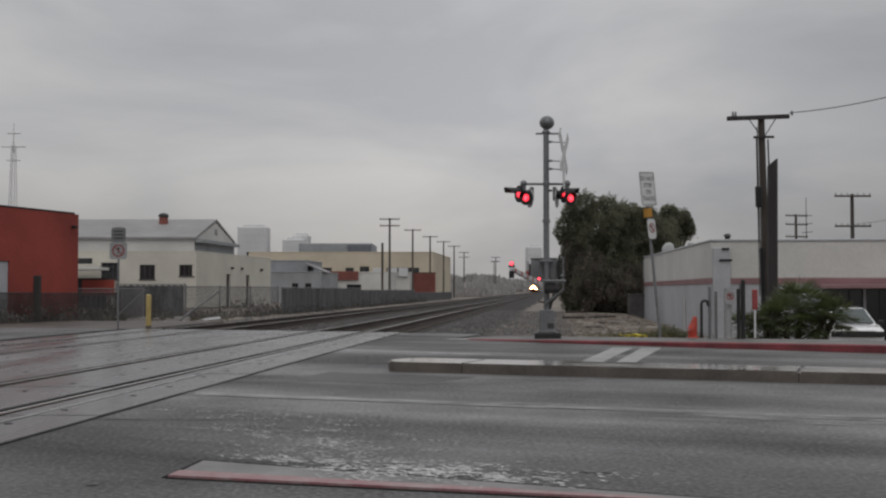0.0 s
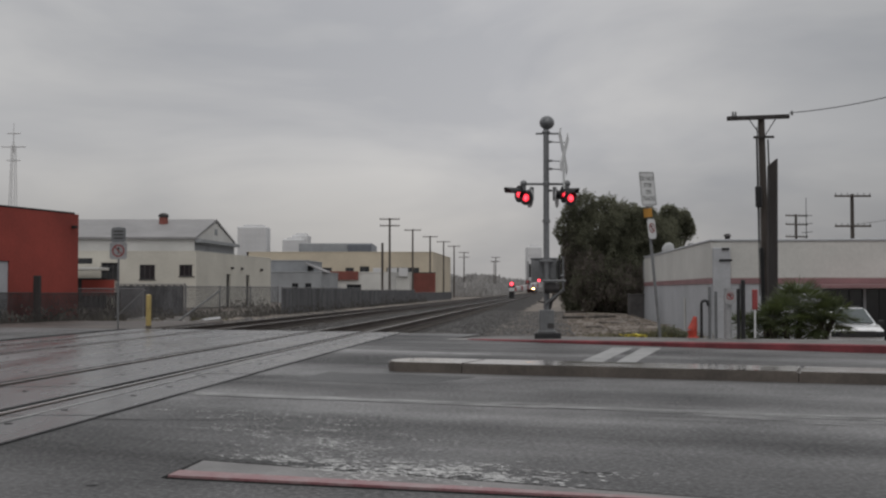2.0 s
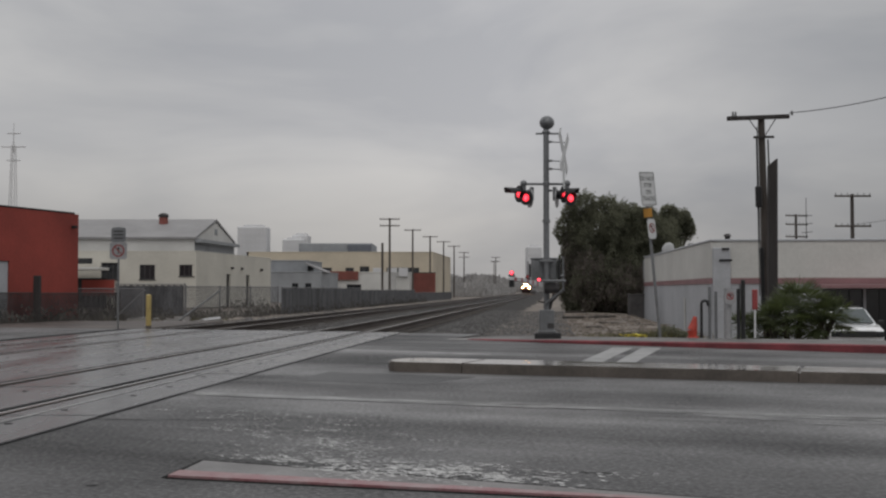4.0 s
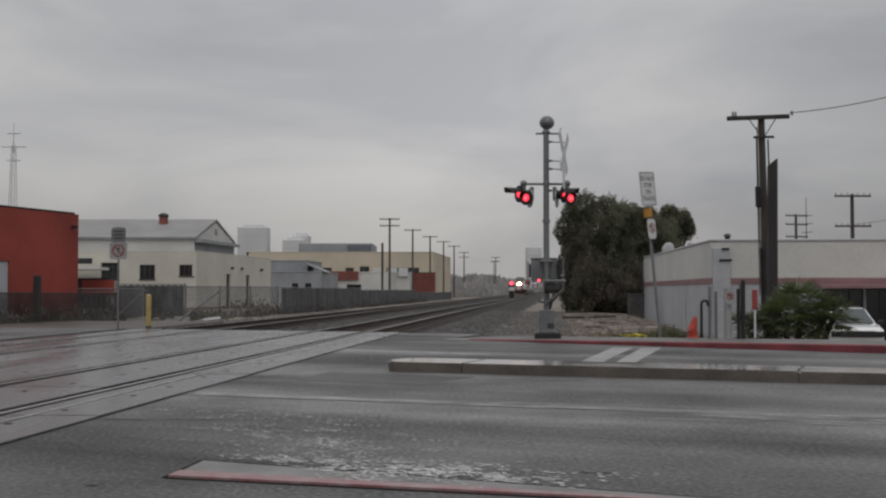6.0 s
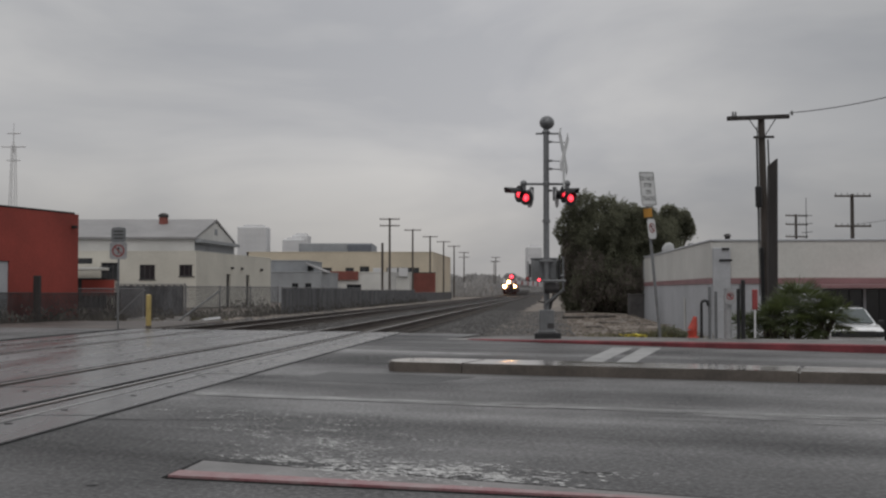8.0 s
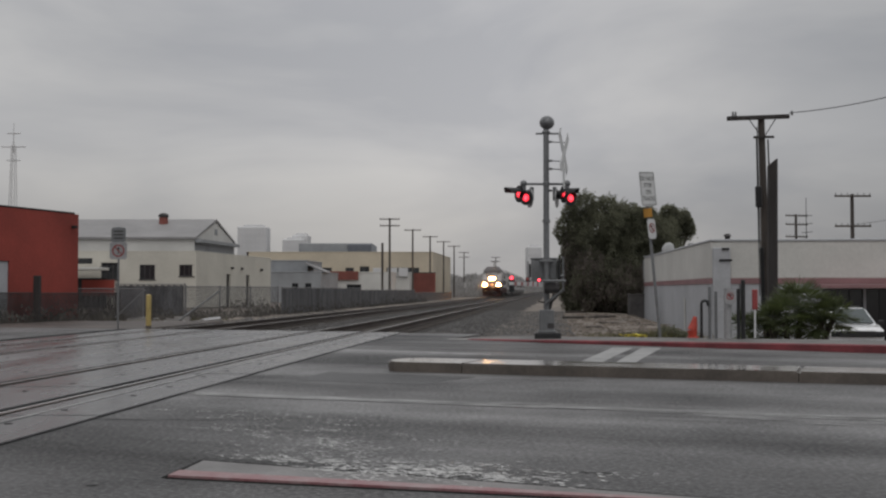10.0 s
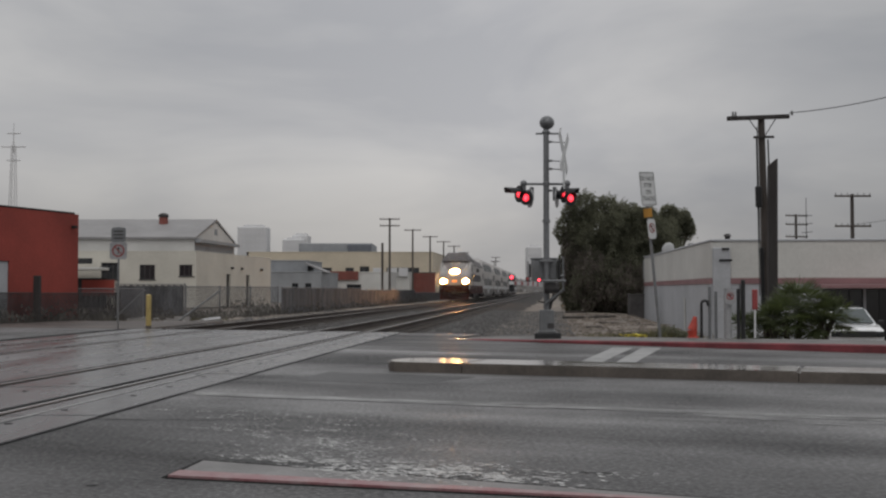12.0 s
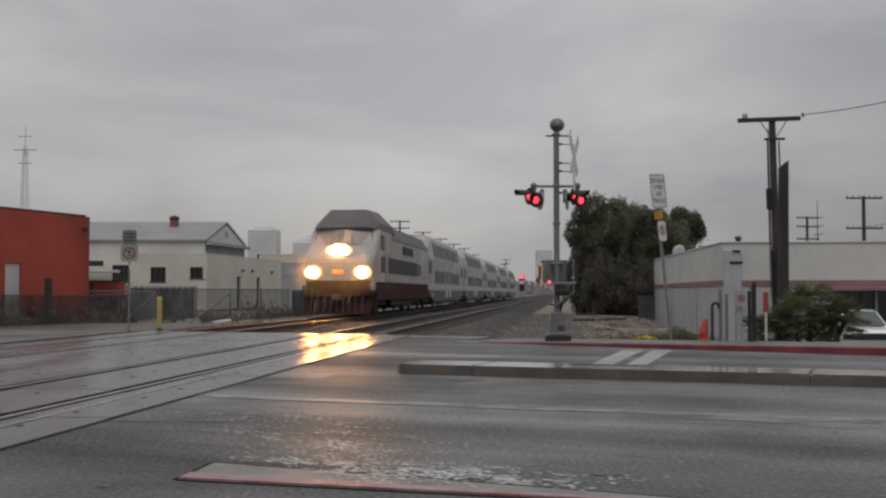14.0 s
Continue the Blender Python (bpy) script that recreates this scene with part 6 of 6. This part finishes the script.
# ---------------------------------------------------------------- parked car
def build_car():
    """White pickup-like wagon facing the street in the sunken lot."""
    root = thing("parked_suv", pose(14.35, 40.3, -1.2, 0, 0, -10), "white parked sport utility vehicle with a roof rack", "car")
    W = 0.87
    prof = [(-2.1, 0.35), (-2.12, 0.80), (-2.0, 1.04), (-1.1, 1.12), (2.2, 1.12), (2.35, 0.9), (2.3, 0.35)]
    t = prism(prof, -W, W, "x")
    bmesh.ops.bevel(t, geom=t.edges[:], offset=0.08, segments=3, affect="EDGES")
    part("body", t, M_CARWHITE, root, smooth=False)
    t = bmesh.new()
    lo = [(-0.84, -1.15, 1.08), (0.84, -1.15, 1.08), (0.84, 2.15, 1.08), (-0.84, 2.15, 1.08)]
    hi = [(-0.56, -0.35, 1.68), (0.56, -0.35, 1.68), (0.58, 1.9, 1.68), (-0.58, 1.9, 1.68)]
    a, b = [t.verts.new(v) for v in lo], [t.verts.new(v) for v in hi]
    t.faces.new(a[::-1]), t.faces.new(b)
    for i in range(4):
        t.faces.new((a[i], a[(i + 1) % 4], b[(i + 1) % 4], b[i]))
    bmesh.ops.bevel(t, geom=t.edges[:], offset=0.05, segments=2, affect="EDGES")
    part("cabin", t, M_CARWHITE, root)
    t = bmesh.new()
    t.faces.new([t.verts.new(v) for v in ((-0.72, -1.09, 1.16), (0.72, -1.09, 1.16), (0.51, -0.43, 1.63), (-0.51, -0.43, 1.63))])
    bmesh.ops.translate(t, vec=(0, -0.045, 0.03), verts=t.verts)
    e = bmesh.ops.extrude_face_region(t, geom=t.faces[:])
    bmesh.ops.translate(t, vec=(0, 0.02, -0.02), verts=[v for v in e["geom"] if isinstance(v, bmesh.types.BMVert)])
    part("windscreen", t, M_CARGLASS, root, "dark grey windscreen")
    for sx in (-1, 1):
        t = bmesh.new()
        inner = [(0.825, -0.72, 1.17), (0.61, -0.25, 1.61), (0.62, 1.72, 1.61), (0.825, 1.95, 1.17)]
        ring_loft([[(sx * (p[0] - 0.01), p[1], p[2]) for p in inner], [(sx * (p[0] + 0.02), p[1], p[2]) for p in inner]], t)
        part("side_window", t, M_CARGLASS, root)
        part("roof_rail", box(sx * 0.46 - 0.02, -0.1, 1.68, sx * 0.46 + 0.02, 1.7, 1.73, 0.01), M_BLACK, root)
        part("wing_mirror", box(sx * 1.0 - 0.1, -0.9, 1.10, sx * 1.0 + 0.1, -0.8, 1.27, 0.03), M_BLACK, root)
        part("headlight", box(sx * 0.74 - 0.11, -2.18, 0.72, sx * 0.74 + 0.11, -2.07, 0.92, 0.03), M_DARKGLASS, root, "headlight")
        for yy in (-1.45, 1.45):
            w = part("wheel", tube((sx * 0.68, yy, 0.36), (sx * 0.90, yy, 0.36), 0.36, 0.36, 24), M_RUBBER, root)
            part("rim", tube((sx * 0.89, yy, 0.36), (sx * 0.915, yy, 0.36), 0.22, 0.20, 16), M_GALV, w)
    part("grille", box(-0.62, -2.19, 0.72, 0.62, -2.08, 0.93, 0.02), M_BLACK, root, "black grille")
    part("bumper", box(-0.88, -2.26, 0.38, 0.88, -2.05, 0.60, 0.05), M_TRAINGREY, root)


# ---------------------------------------------------------------- train
def truck(root, yc, n=2, wb=2.6):
    f = part("truck_frame", box(-1.25, yc - wb / 2 - 0.7, 0.45, 1.25, yc + wb / 2 + 0.7, 0.85, 0.06), M_TRAINGREY, root)
    for k in range(n):
        y = yc + (k / (n - 1) - 0.5) * wb
        for sx in (-1, 1):
            part("wheel", tube((sx * 0.70, y, 0.48), (sx * 0.83, y, 0.48), 0.48, 0.46, 24), M_WHEEL, f)
        part("axle", tube((-0.7, y, 0.48), (0.7, y, 0.48), 0.08, 0.08, 10), M_WHEEL, f)


def spill_barrel(c, y0, y1, rx, rz):
    """Open oval barrel added round a lamp to cut its side light, from y0 forward to y1."""
    def loop(y, k):
        return [(c[0] + rx * k * math.cos(6.2832 * i / 28), y, c[2] + rz * k * math.sin(6.2832 * i / 28)) for i in range(28)]
    return ring_loft([loop(y0, 1.1), loop(y1, 1.1), loop(y1, 1.02), loop(y0, 1.02), loop(y0, 1.1)], caps=False)


def build_loco():
    """Streamlined passenger diesel: origin at the front coupler on the rails, +y to the rear."""
    root = thing("locomotive", Matrix(), "white passenger diesel locomotive with blazing headlights", "locomotive")
    L, W = 20.6, 1.58
    # cab and nose: outlines across the body at several stations (y, half width, floor, shoulder height, roof height, roof half width)
    st = [(0.26, 1.34, 1.15, 2.30, 2.52, 0.98), (0.50, 1.50, 1.1, 2.55, 2.82, 1.14), (0.90, 1.57, 1.1, 2.82, 3.04, 1.24), (1.25, 1.58, 1.1, 3.02, 3.16, 1.32),
          (2.10, 1.58, 1.1, 3.95, 4.12, 1.24), (2.5, 1.58, 1.1, 4.0, 4.32, 1.10), (3.6, 1.58, 1.1, 4.0, 4.4, 1.0), (6.0, 1.58, 1.1, 4.0, 4.4, 1.0)]
    secs = [[(-w, y, f), (w, y, f), (w, y, s - 0.25), (w * 0.985, y, s), (rw, y, r), (-rw, y, r), (-w * 0.985, y, s), (-w, y, s - 0.25)] for y, w, f, s, r, rw in st]
    t = ring_loft(secs)
    bmesh.ops.bevel(t, geom=t.edges[:], offset=0.07, segments=2, affect="EDGES", clamp_overlap=True)
    part("cab", t, M_TRAINWHITE, root, "white streamlined cab and nose")
    # windscreen halves on the sloping front
    for sx in (-1, 1):
        t = bmesh.new()
        t.faces.new([t.verts.new(p) for p in ((sx * 0.04, 1.36, 3.24), (sx * 1.38, 1.42, 3.16), (sx * 1.33, 2.02, 3.90), (sx * 0.04, 1.98, 4.02))])
        bmesh.ops.translate(t, vec=(0, -0.07, 0.05), verts=t.verts)
        e = bmesh.ops.extrude_face_region(t, geom=t.faces[:])
        bmesh.ops.translate(t, vec=(0, 0.04, -0.03), verts=[v for v in e["geom"] if isinstance(v, bmesh.types.BMVert)])
        part("windscreen", t, M_SCREEN, root, "cab windscreen with the sky's reflection put into its grey")
        part("screen_pillar", tube((sx * 0.36, 1.30, 3.26), (sx * 0.34, 1.92, 4.02), 0.045, 0.04, 8), M_TRAINWHITE, root)
        part("wiper", tube((sx * 0.6, 1.28, 3.22), (sx * 0.35, 1.62, 3.72), 0.015, 0.012, 6), M_BLACK, root)
    # dark roof cowl over the cab
    st = [(1.80, 1.36, 4.00, 4.10, 1.20), (2.10, 1.46, 4.00, 4.36, 1.16), (2.9, 1.55, 3.96, 4.96, 0.86), (6.2, 1.57, 3.96, 5.02, 0.84), (7.2, 1.55, 3.96, 4.62, 0.92)]
    secs = [[(-w, y, z0), (w, y, z0), (w * 0.97, y, z0 + (z1 - z0) * 0.35), (rw, y, z1), (-rw, y, z1), (-w * 0.97, y, z0 + (z1 - z0) * 0.35)] for y, w, z0, z1, rw in st]
    part("roof_cowl", ring_loft(secs), M_TRAINROOF, root, "dark brown-grey roof cowl")
    # hood
    secs = [[(-W, y, 1.1), (W, y, 1.1), (W, y, 3.62), (-W, y, 3.62)] for y in (6.0, L)]
    part("body", ring_loft(secs), M_TRAINWHITE, root, "white body sides")
    secs = [[(-W, y, 3.625), (W, y, 3.625), (W - 0.02, y, 3.75), (1.22, y, 4.32), (-1.22, y, 4.32), (-W + 0.02, y, 3.75)] for y in (6.0, L)]
    part("roof_shoulder", ring_loft(secs), M_TRAINROOF, root, "dark sloping roof shoulder")
    part("roof_hatch", box(-0.95, 8.0, 4.32, 0.95, 19.8, 4.5, 0.06), M_TRAINROOF, root)
    for i in range(4):
        y = 8.4 + i * 2.6
        f = part("radiator_fan", tube((0, y, 4.5), (0, y, 4.62), 0.7, 0.66, 24), M_TRAINGREY, root)
    part("exhaust", box(-0.3, 18.4, 4.5, 0.3, 19.2, 4.72, 0.04), M_TRAINGREY, root)
    for sx in (-1, 1):
        x = sx * (W + 0.006)
        part("side_band", box(min(x, x + 0.008 * sx), 2.4, 2.0, max(x, x + 0.008 * sx), 15.6, 2.75, 0.0), M_TRAINBLUE, root, "dark slate side band")
        part("side_grille", box(min(x, x + 0.02 * sx), 9.5, 3.05, max(x, x + 0.02 * sx), 13.5, 3.5, 0.01), M_TRAINROOF, root, "dark radiator grille")
        for k in range(8):
            part("grille_slat", box(min(x, x + 0.04 * sx), 9.7 + k * 0.5, 3.07, max(x, x + 0.04 * sx), 9.76 + k * 0.5, 3.48, 0.0), M_TRAINGREY, root)
        part("cab_side_window", box(min(x, x + 0.02 * sx), 2.45, 3.05, max(x, x + 0.02 * sx), 3.35, 3.75, 0.02), M_TRAINGLASS, root)
        part("cab_door", box(min(x, x + 0.015 * sx), 3.7, 1.25, max(x, x + 0.015 * sx), 4.4, 3.75, 0.02), M_TRAINWHITE, root)
        for y in (3.6, 4.5):
            part("handrail", tube((x + 0.06 * sx, y, 1.3), (x + 0.06 * sx, y, 2.9), 0.018, 0.018, 6), M_GALV, root)
        part("side_window", box(min(x, x + 0.012 * sx), 15.9, 2.05, max(x, x + 0.012 * sx), 17.2, 2.7, 0.02), M_TRAINGLASS, root)
        part("sill_skirt", box(sx * 1.59 - 0.02, 1.05, 0.72, sx * 1.59 + 0.02, L - 0.1, 1.58, 0.01), M_PILOT, root, "dark red-brown lower sill")
        part("equipment_skirt", box(sx * 1.38 - 0.05, 6.6, 0.45, sx * 1.38 + 0.05, 14.4, 1.0, 0.03), M_TRAINGREY, root)
        # ditch lights and headlight pair; lenses oversized and amber rims added for glare
        c = (sx * 1.12, 0.30, 1.98)
        h = part("ditch_light", tube((c[0], 0.5, c[2]), (c[0], 0.22, c[2]), 0.29, 0.295, 24), M_BLACK, root)
        part("ditch_lens", ball((c[0], 0.20, c[2]), 0.29, None, (1, 0.42, 0.76), 20), M_HEAD, h, "blazing warm-white lamp")
        t = tube((0, 0, 0), (0, -0.02, 0), 0.36, 0.40, 28)
        t.transform(pose(c[0], 0.23, c[2]) @ Matrix.Diagonal((1, 1, 0.74, 1)))
        part("barrel", spill_barrel(c, 0.24, 0.03, 0.30, 0.235), M_BLACK, h, "black barrel added against lamp spill")
        part("ditch_reflector", t, M_HALO, h, "amber rim added as lamp halo")
    t = bmesh.new()
    bmesh.ops.create_cone(t, cap_ends=True, segments=32, radius1=0.27, radius2=0.27, depth=0.5)
    t.transform(pose(0, 0.82, 2.96, 90, 0, 0) @ Matrix.Diagonal((1.85, 1, 1, 1)))
    h = part("headlight", t, M_BLACK, root, "oval black headlight housing")
    t = ball((0, 0, 0), 0.26, None, (1.8, 0.45, 0.95), 24)
    t.transform(pose(0, 0.56, 2.96))
    # rim added as an amber halo round the headlight
    rim = tube((0, 0, 0), (0, -0.02, 0), 0.32, 0.34, 28)
    rim.transform(pose(0, 0.575, 2.96) @ Matrix.Diagonal((1.75, 1, 0.92, 1)))
    part("barrel", spill_barrel((0, 0, 2.96), 0.62, 0.40, 0.48, 0.26), M_BLACK, h, "black barrel added against lamp spill")
    part("headlight_reflector", rim, M_HALO, h, "amber rim added as lamp halo")
    part("headlight_lens", t, M_HEAD, h, "blazing warm-white twin lamp", smooth=True)
    t = ring_loft([[(-1.40, 0.20, 1.10), (1.40, 0.20, 1.10), (1.59, 1.1, 1.10), (-1.59, 1.1, 1.10)], [(-1.42, 0.18, 1.62), (1.42, 0.18, 1.62), (1.595, 1.1, 1.62), (-1.595, 1.1, 1.62)]])
    part("front_apron", t, M_PILOT, root, "dark lower nose apron")
    part("number_board", box(-0.24, 0.22, 1.90, 0.24, 0.34, 2.09, 0.03), M_MARKER, root, "glowing amber panel")
    # pilot, anticlimber, coupler
    t = prism([(-1.56, 0.9), (1.56, 0.9), (1.56, 1.18), (-1.56, 1.18)], 0.15, 0.9, "y")
    bmesh.ops.bevel(t, geom=t.edges[:], offset=0.05, segments=2, affect="EDGES")
    part("anticlimber", t, M_PILOT, root)
    t = ring_loft([[(-1.54, 0.45, 0.95), (1.54, 0.45, 0.95), (1.45, 1.2, 0.95), (-1.45, 1.2, 0.95)], [(-1.45, 0.05, 0.12), (1.45, 0.05, 0.12), (1.4, 1.1, 0.12), (-1.4, 1.1, 0.12)]])
    pl = part("pilot_plow", t, M_PILOT, root, "dark red snow-plough pilot")
    for k in range(-4, 5):
        part("pilot_rib", box(k * 0.28 - 0.02, 0.0, 0.15, k * 0.28 + 0.02, 0.4, 0.9, 0.0), M_TRAINGREY, pl)
    part("coupler", box(-0.16, -0.25, 0.72, 0.16, 0.4, 1.0, 0.04), M_TRAINGREY, root)
    for sx in (-1, 1):
        part("air_hose", sweep([(sx * 0.5, 0.1, 0.9), (sx * 0.5, -0.08, 0.6), (sx * 0.42, -0.02, 0.4)], 0.03), M_BLACK, root)
    part("underframe", box(-1.4, 1.0, 0.85, 1.4, L, 1.12, 0.03), M_TRAINGREY, root)
    part("fuel_tank", box(-1.35, 8.3, 0.3, 1.35, 12.4, 0.95, 0.12), M_TRAINGREY, root)
    truck(root, 4.2), truck(root, 16.6)
    return root


def build_bloom_flecks():
    """Flecks added before the nose as lamp bloom: fine upright streaks, thickest round the lamps."""
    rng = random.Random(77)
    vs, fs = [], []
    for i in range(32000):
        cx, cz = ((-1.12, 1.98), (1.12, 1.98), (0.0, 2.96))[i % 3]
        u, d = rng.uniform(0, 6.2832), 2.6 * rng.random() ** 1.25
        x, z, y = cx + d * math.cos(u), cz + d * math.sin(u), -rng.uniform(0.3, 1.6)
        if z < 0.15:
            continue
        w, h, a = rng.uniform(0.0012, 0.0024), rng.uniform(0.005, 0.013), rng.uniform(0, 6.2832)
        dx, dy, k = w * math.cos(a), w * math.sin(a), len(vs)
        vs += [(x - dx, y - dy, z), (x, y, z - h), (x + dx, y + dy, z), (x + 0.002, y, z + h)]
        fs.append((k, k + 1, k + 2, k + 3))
    me = bpy.data.meshes.new("bloom_flecks")
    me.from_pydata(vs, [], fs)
    me.materials.append(M_BLOOM_FLECK)
    return tagged(new("bloom_flecks", me), "fine flecks added round the headlights to imitate their bloom", "rain", kind="stuff")


def build_coach():
    """Bilevel coach with sloping end roofs; +y to the rear, origin at its front end on the rails."""
    root = thing("bilevel_coach", Matrix(), "white bilevel passenger coach with dark windows", "railway coach", "coaches of the train")
    L, W = 25.6, 1.5

    def sec(y, zlow, ztop, wt):
        return [(-W, y, zlow), (W, y, zlow), (W, y, 3.35), (wt, y, ztop - 0.25), (wt - 0.3, y, ztop), (-wt + 0.3, y, ztop), (-wt, y, ztop - 0.25), (-W, y, 3.35)]
    st = [(0.1, 1.05, 4.25, 1.36), (1.6, 1.05, 4.30, 1.34), (3.6, 0.55, 4.85, 1.22), (L - 3.6, 0.55, 4.85, 1.22), (L - 1.6, 1.05, 4.30, 1.34), (L - 0.1, 1.05, 4.25, 1.36)]
    part("body", ring_loft([sec(*s) for s in st]), M_TRAINWHITE, root)
    part("gangway", box(-0.6, -0.15, 1.1, 0.6, 0.12, 3.4, 0.05), M_BLACK, root)
    part("roof_panel", box(-0.85, 3.7, 4.84, 0.85, L - 3.7, 4.90, 0.02), M_ROOFGREY, root)
    for y in (1.2, L - 1.2):
        part("roof_unit", box(-0.8, y - 0.7, 4.26, 0.8, y + 0.7, 4.55, 0.08), M_ROOFGREY, root)
    for sx in (-1, 1):
        x = sx * (W + 0.004)

        def strip(name, y0, y1, z0, z1, mt, d=0.012, label=""):
            return part(name, box(min(x, x + d * sx), y0, z0, max(x, x + d * sx), y1, z1, 0.0), mt, root, label)
        strip("lower_valance", 3.3, L - 3.3, 0.58, 1.22, M_VALANCE, 0.016, "grime-darkened lower side")
        for y0, y1 in ((0.15, 3.28), (L - 3.28, L - 0.15)):
            strip("end_valance", y0, y1, 1.06, 1.22, M_VALANCE, 0.016)
        strip("lower_stripe", 0.2, L - 0.2, 1.35, 1.6, M_TRAINSTRIPE, label="pale grey stripe")
        # lower deck
        for y0, y1 in ((4.4, 7.4), (8.0, 10.2), (15.4, 17.6), (18.2, 21.2)):
            strip("lower_window", y0, y1, 1.72, 2.52, M_TRAINGLASS, 0.02)
        for y0, y1 in ((0.9, 2.4), (L - 2.4, L - 0.9)):
            strip("end_window", y0, y1, 2.3, 3.1, M_TRAINGLASS, 0.02)
        for y0 in (10.8, 13.2):
            d = strip("door", y0, y0 + 1.6, 0.75, 2.75, M_TRAINSTRIPE, 0.02)
            part("door_pane", box(min(x, x + 0.03 * sx), y0 + 0.2, 1.7, max(x, x + 0.03 * sx), y0 + 1.4, 2.6, 0), M_TRAINGLASS, d)
        # upper deck glazing leans with the side
        for y0, y1 in ((4.2, 8.4), (8.7, 12.7), (13.0, 17.0), (17.3, 21.4)):
            t = bmesh.new()
            t.faces.new([t.verts.new(p) for p in ((sx * 1.475, y0, 3.45), (sx * 1.475, y1, 3.45), (sx * 1.29, y1, 4.32), (sx * 1.29, y0, 4.32))])
            e = bmesh.ops.extrude_face_region(t, geom=t.faces[:])
            bmesh.ops.translate(t, vec=(sx * 0.02, 0, 0.005), verts=[v for v in e["geom"] if isinstance(v, bmesh.types.BMVert)])
            part("upper_window", t, M_TRAINGLASS, root)
    part("end_sill", box(-1.46, 0.2, 0.75, 1.46, L - 0.2, 1.06, 0.03), M_TRAINGREY, root)
    part("skirt", box(-1.42, 3.6, 0.3, 1.42, L - 3.6, 0.6, 0.04), M_TRAINGREY, root)
    truck(root, 2.2), truck(root, L - 2.2)
    return root


# ---------------------------------------------------------------- build all
build_ground()
build_yard()
build_street()
build_median()
build_track("track_near", -5.61, "double-rail track with polished rail tops on dark ties")
build_track("track_far", -10.05, "double-rail track with polished rail tops on dark ties")
build_ballast()
build_road_wear()
build_paint_flakes()
gate_arm = build_signal()
build_track_sign()
build_left_sign()
build_roadside()
build_poles()
build_white_building()
build_red_building()
build_gable_building()
build_far_buildings()
build_fences()
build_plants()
build_car()
loco = build_loco()
# made-up fleck cloud, gives the headlights a halo
bloom = build_bloom_flecks()
coach = build_coach()
coaches = [coach] + [copy_thing(coach, Matrix()) for i in range(4)]
build_crossing()


def on_track(s):
    """Pose of a vehicle whose front is s metres along the far track from the camera's line."""
    y = s / TN
    return pose(-10.05 + TR * y, y, 0.024, 0, 0, TROT)


def motions():
    # metres from the camera's line to the locomotive's front; the train slows a little
    way = [(0, 562), (1.5, 505), (3, 448), (5.5, 353), (8, 258), (9.5, 202), (11, 148), (11.5, 131), (12, 114.6), (12.5, 98.4), (13, 82.3), (13.5, 66.2), (14, 50.2)]
    for v in (loco, bloom):
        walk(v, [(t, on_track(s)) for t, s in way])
    for i, c in enumerate(coaches):
        walk(c, [(t, on_track(s + 21.0 + 25.8 * i)) for t, s in way])
    # the gate arm drops the last bit, then bobs
    bob = [(0, 1.83), (0.2, 0.48), (0.4, -0.63), (0.6, -1.43), (0.8, -0.95), (1.0, 0.0), (1.3, 0.8), (1.6, 0.08), (2.0, -1.03), (2.5, 0.8), (3.0, -0.08), (3.4, -0.7), (4.1, 0.6), (4.8, -0.6),
           (5.4, 0.55), (6.0, -0.95), (6.7, 0.3), (7.4, -0.6), (8.2, 0.1), (9.3, -0.5), (10.5, 0.0), (11, -0.4), (12, -0.1), (13, -0.4), (13.5, -0.1), (14, 0.3)]
    walk(gate_arm, [(t, arm_pose(a)) for t, a in bob])


motions()
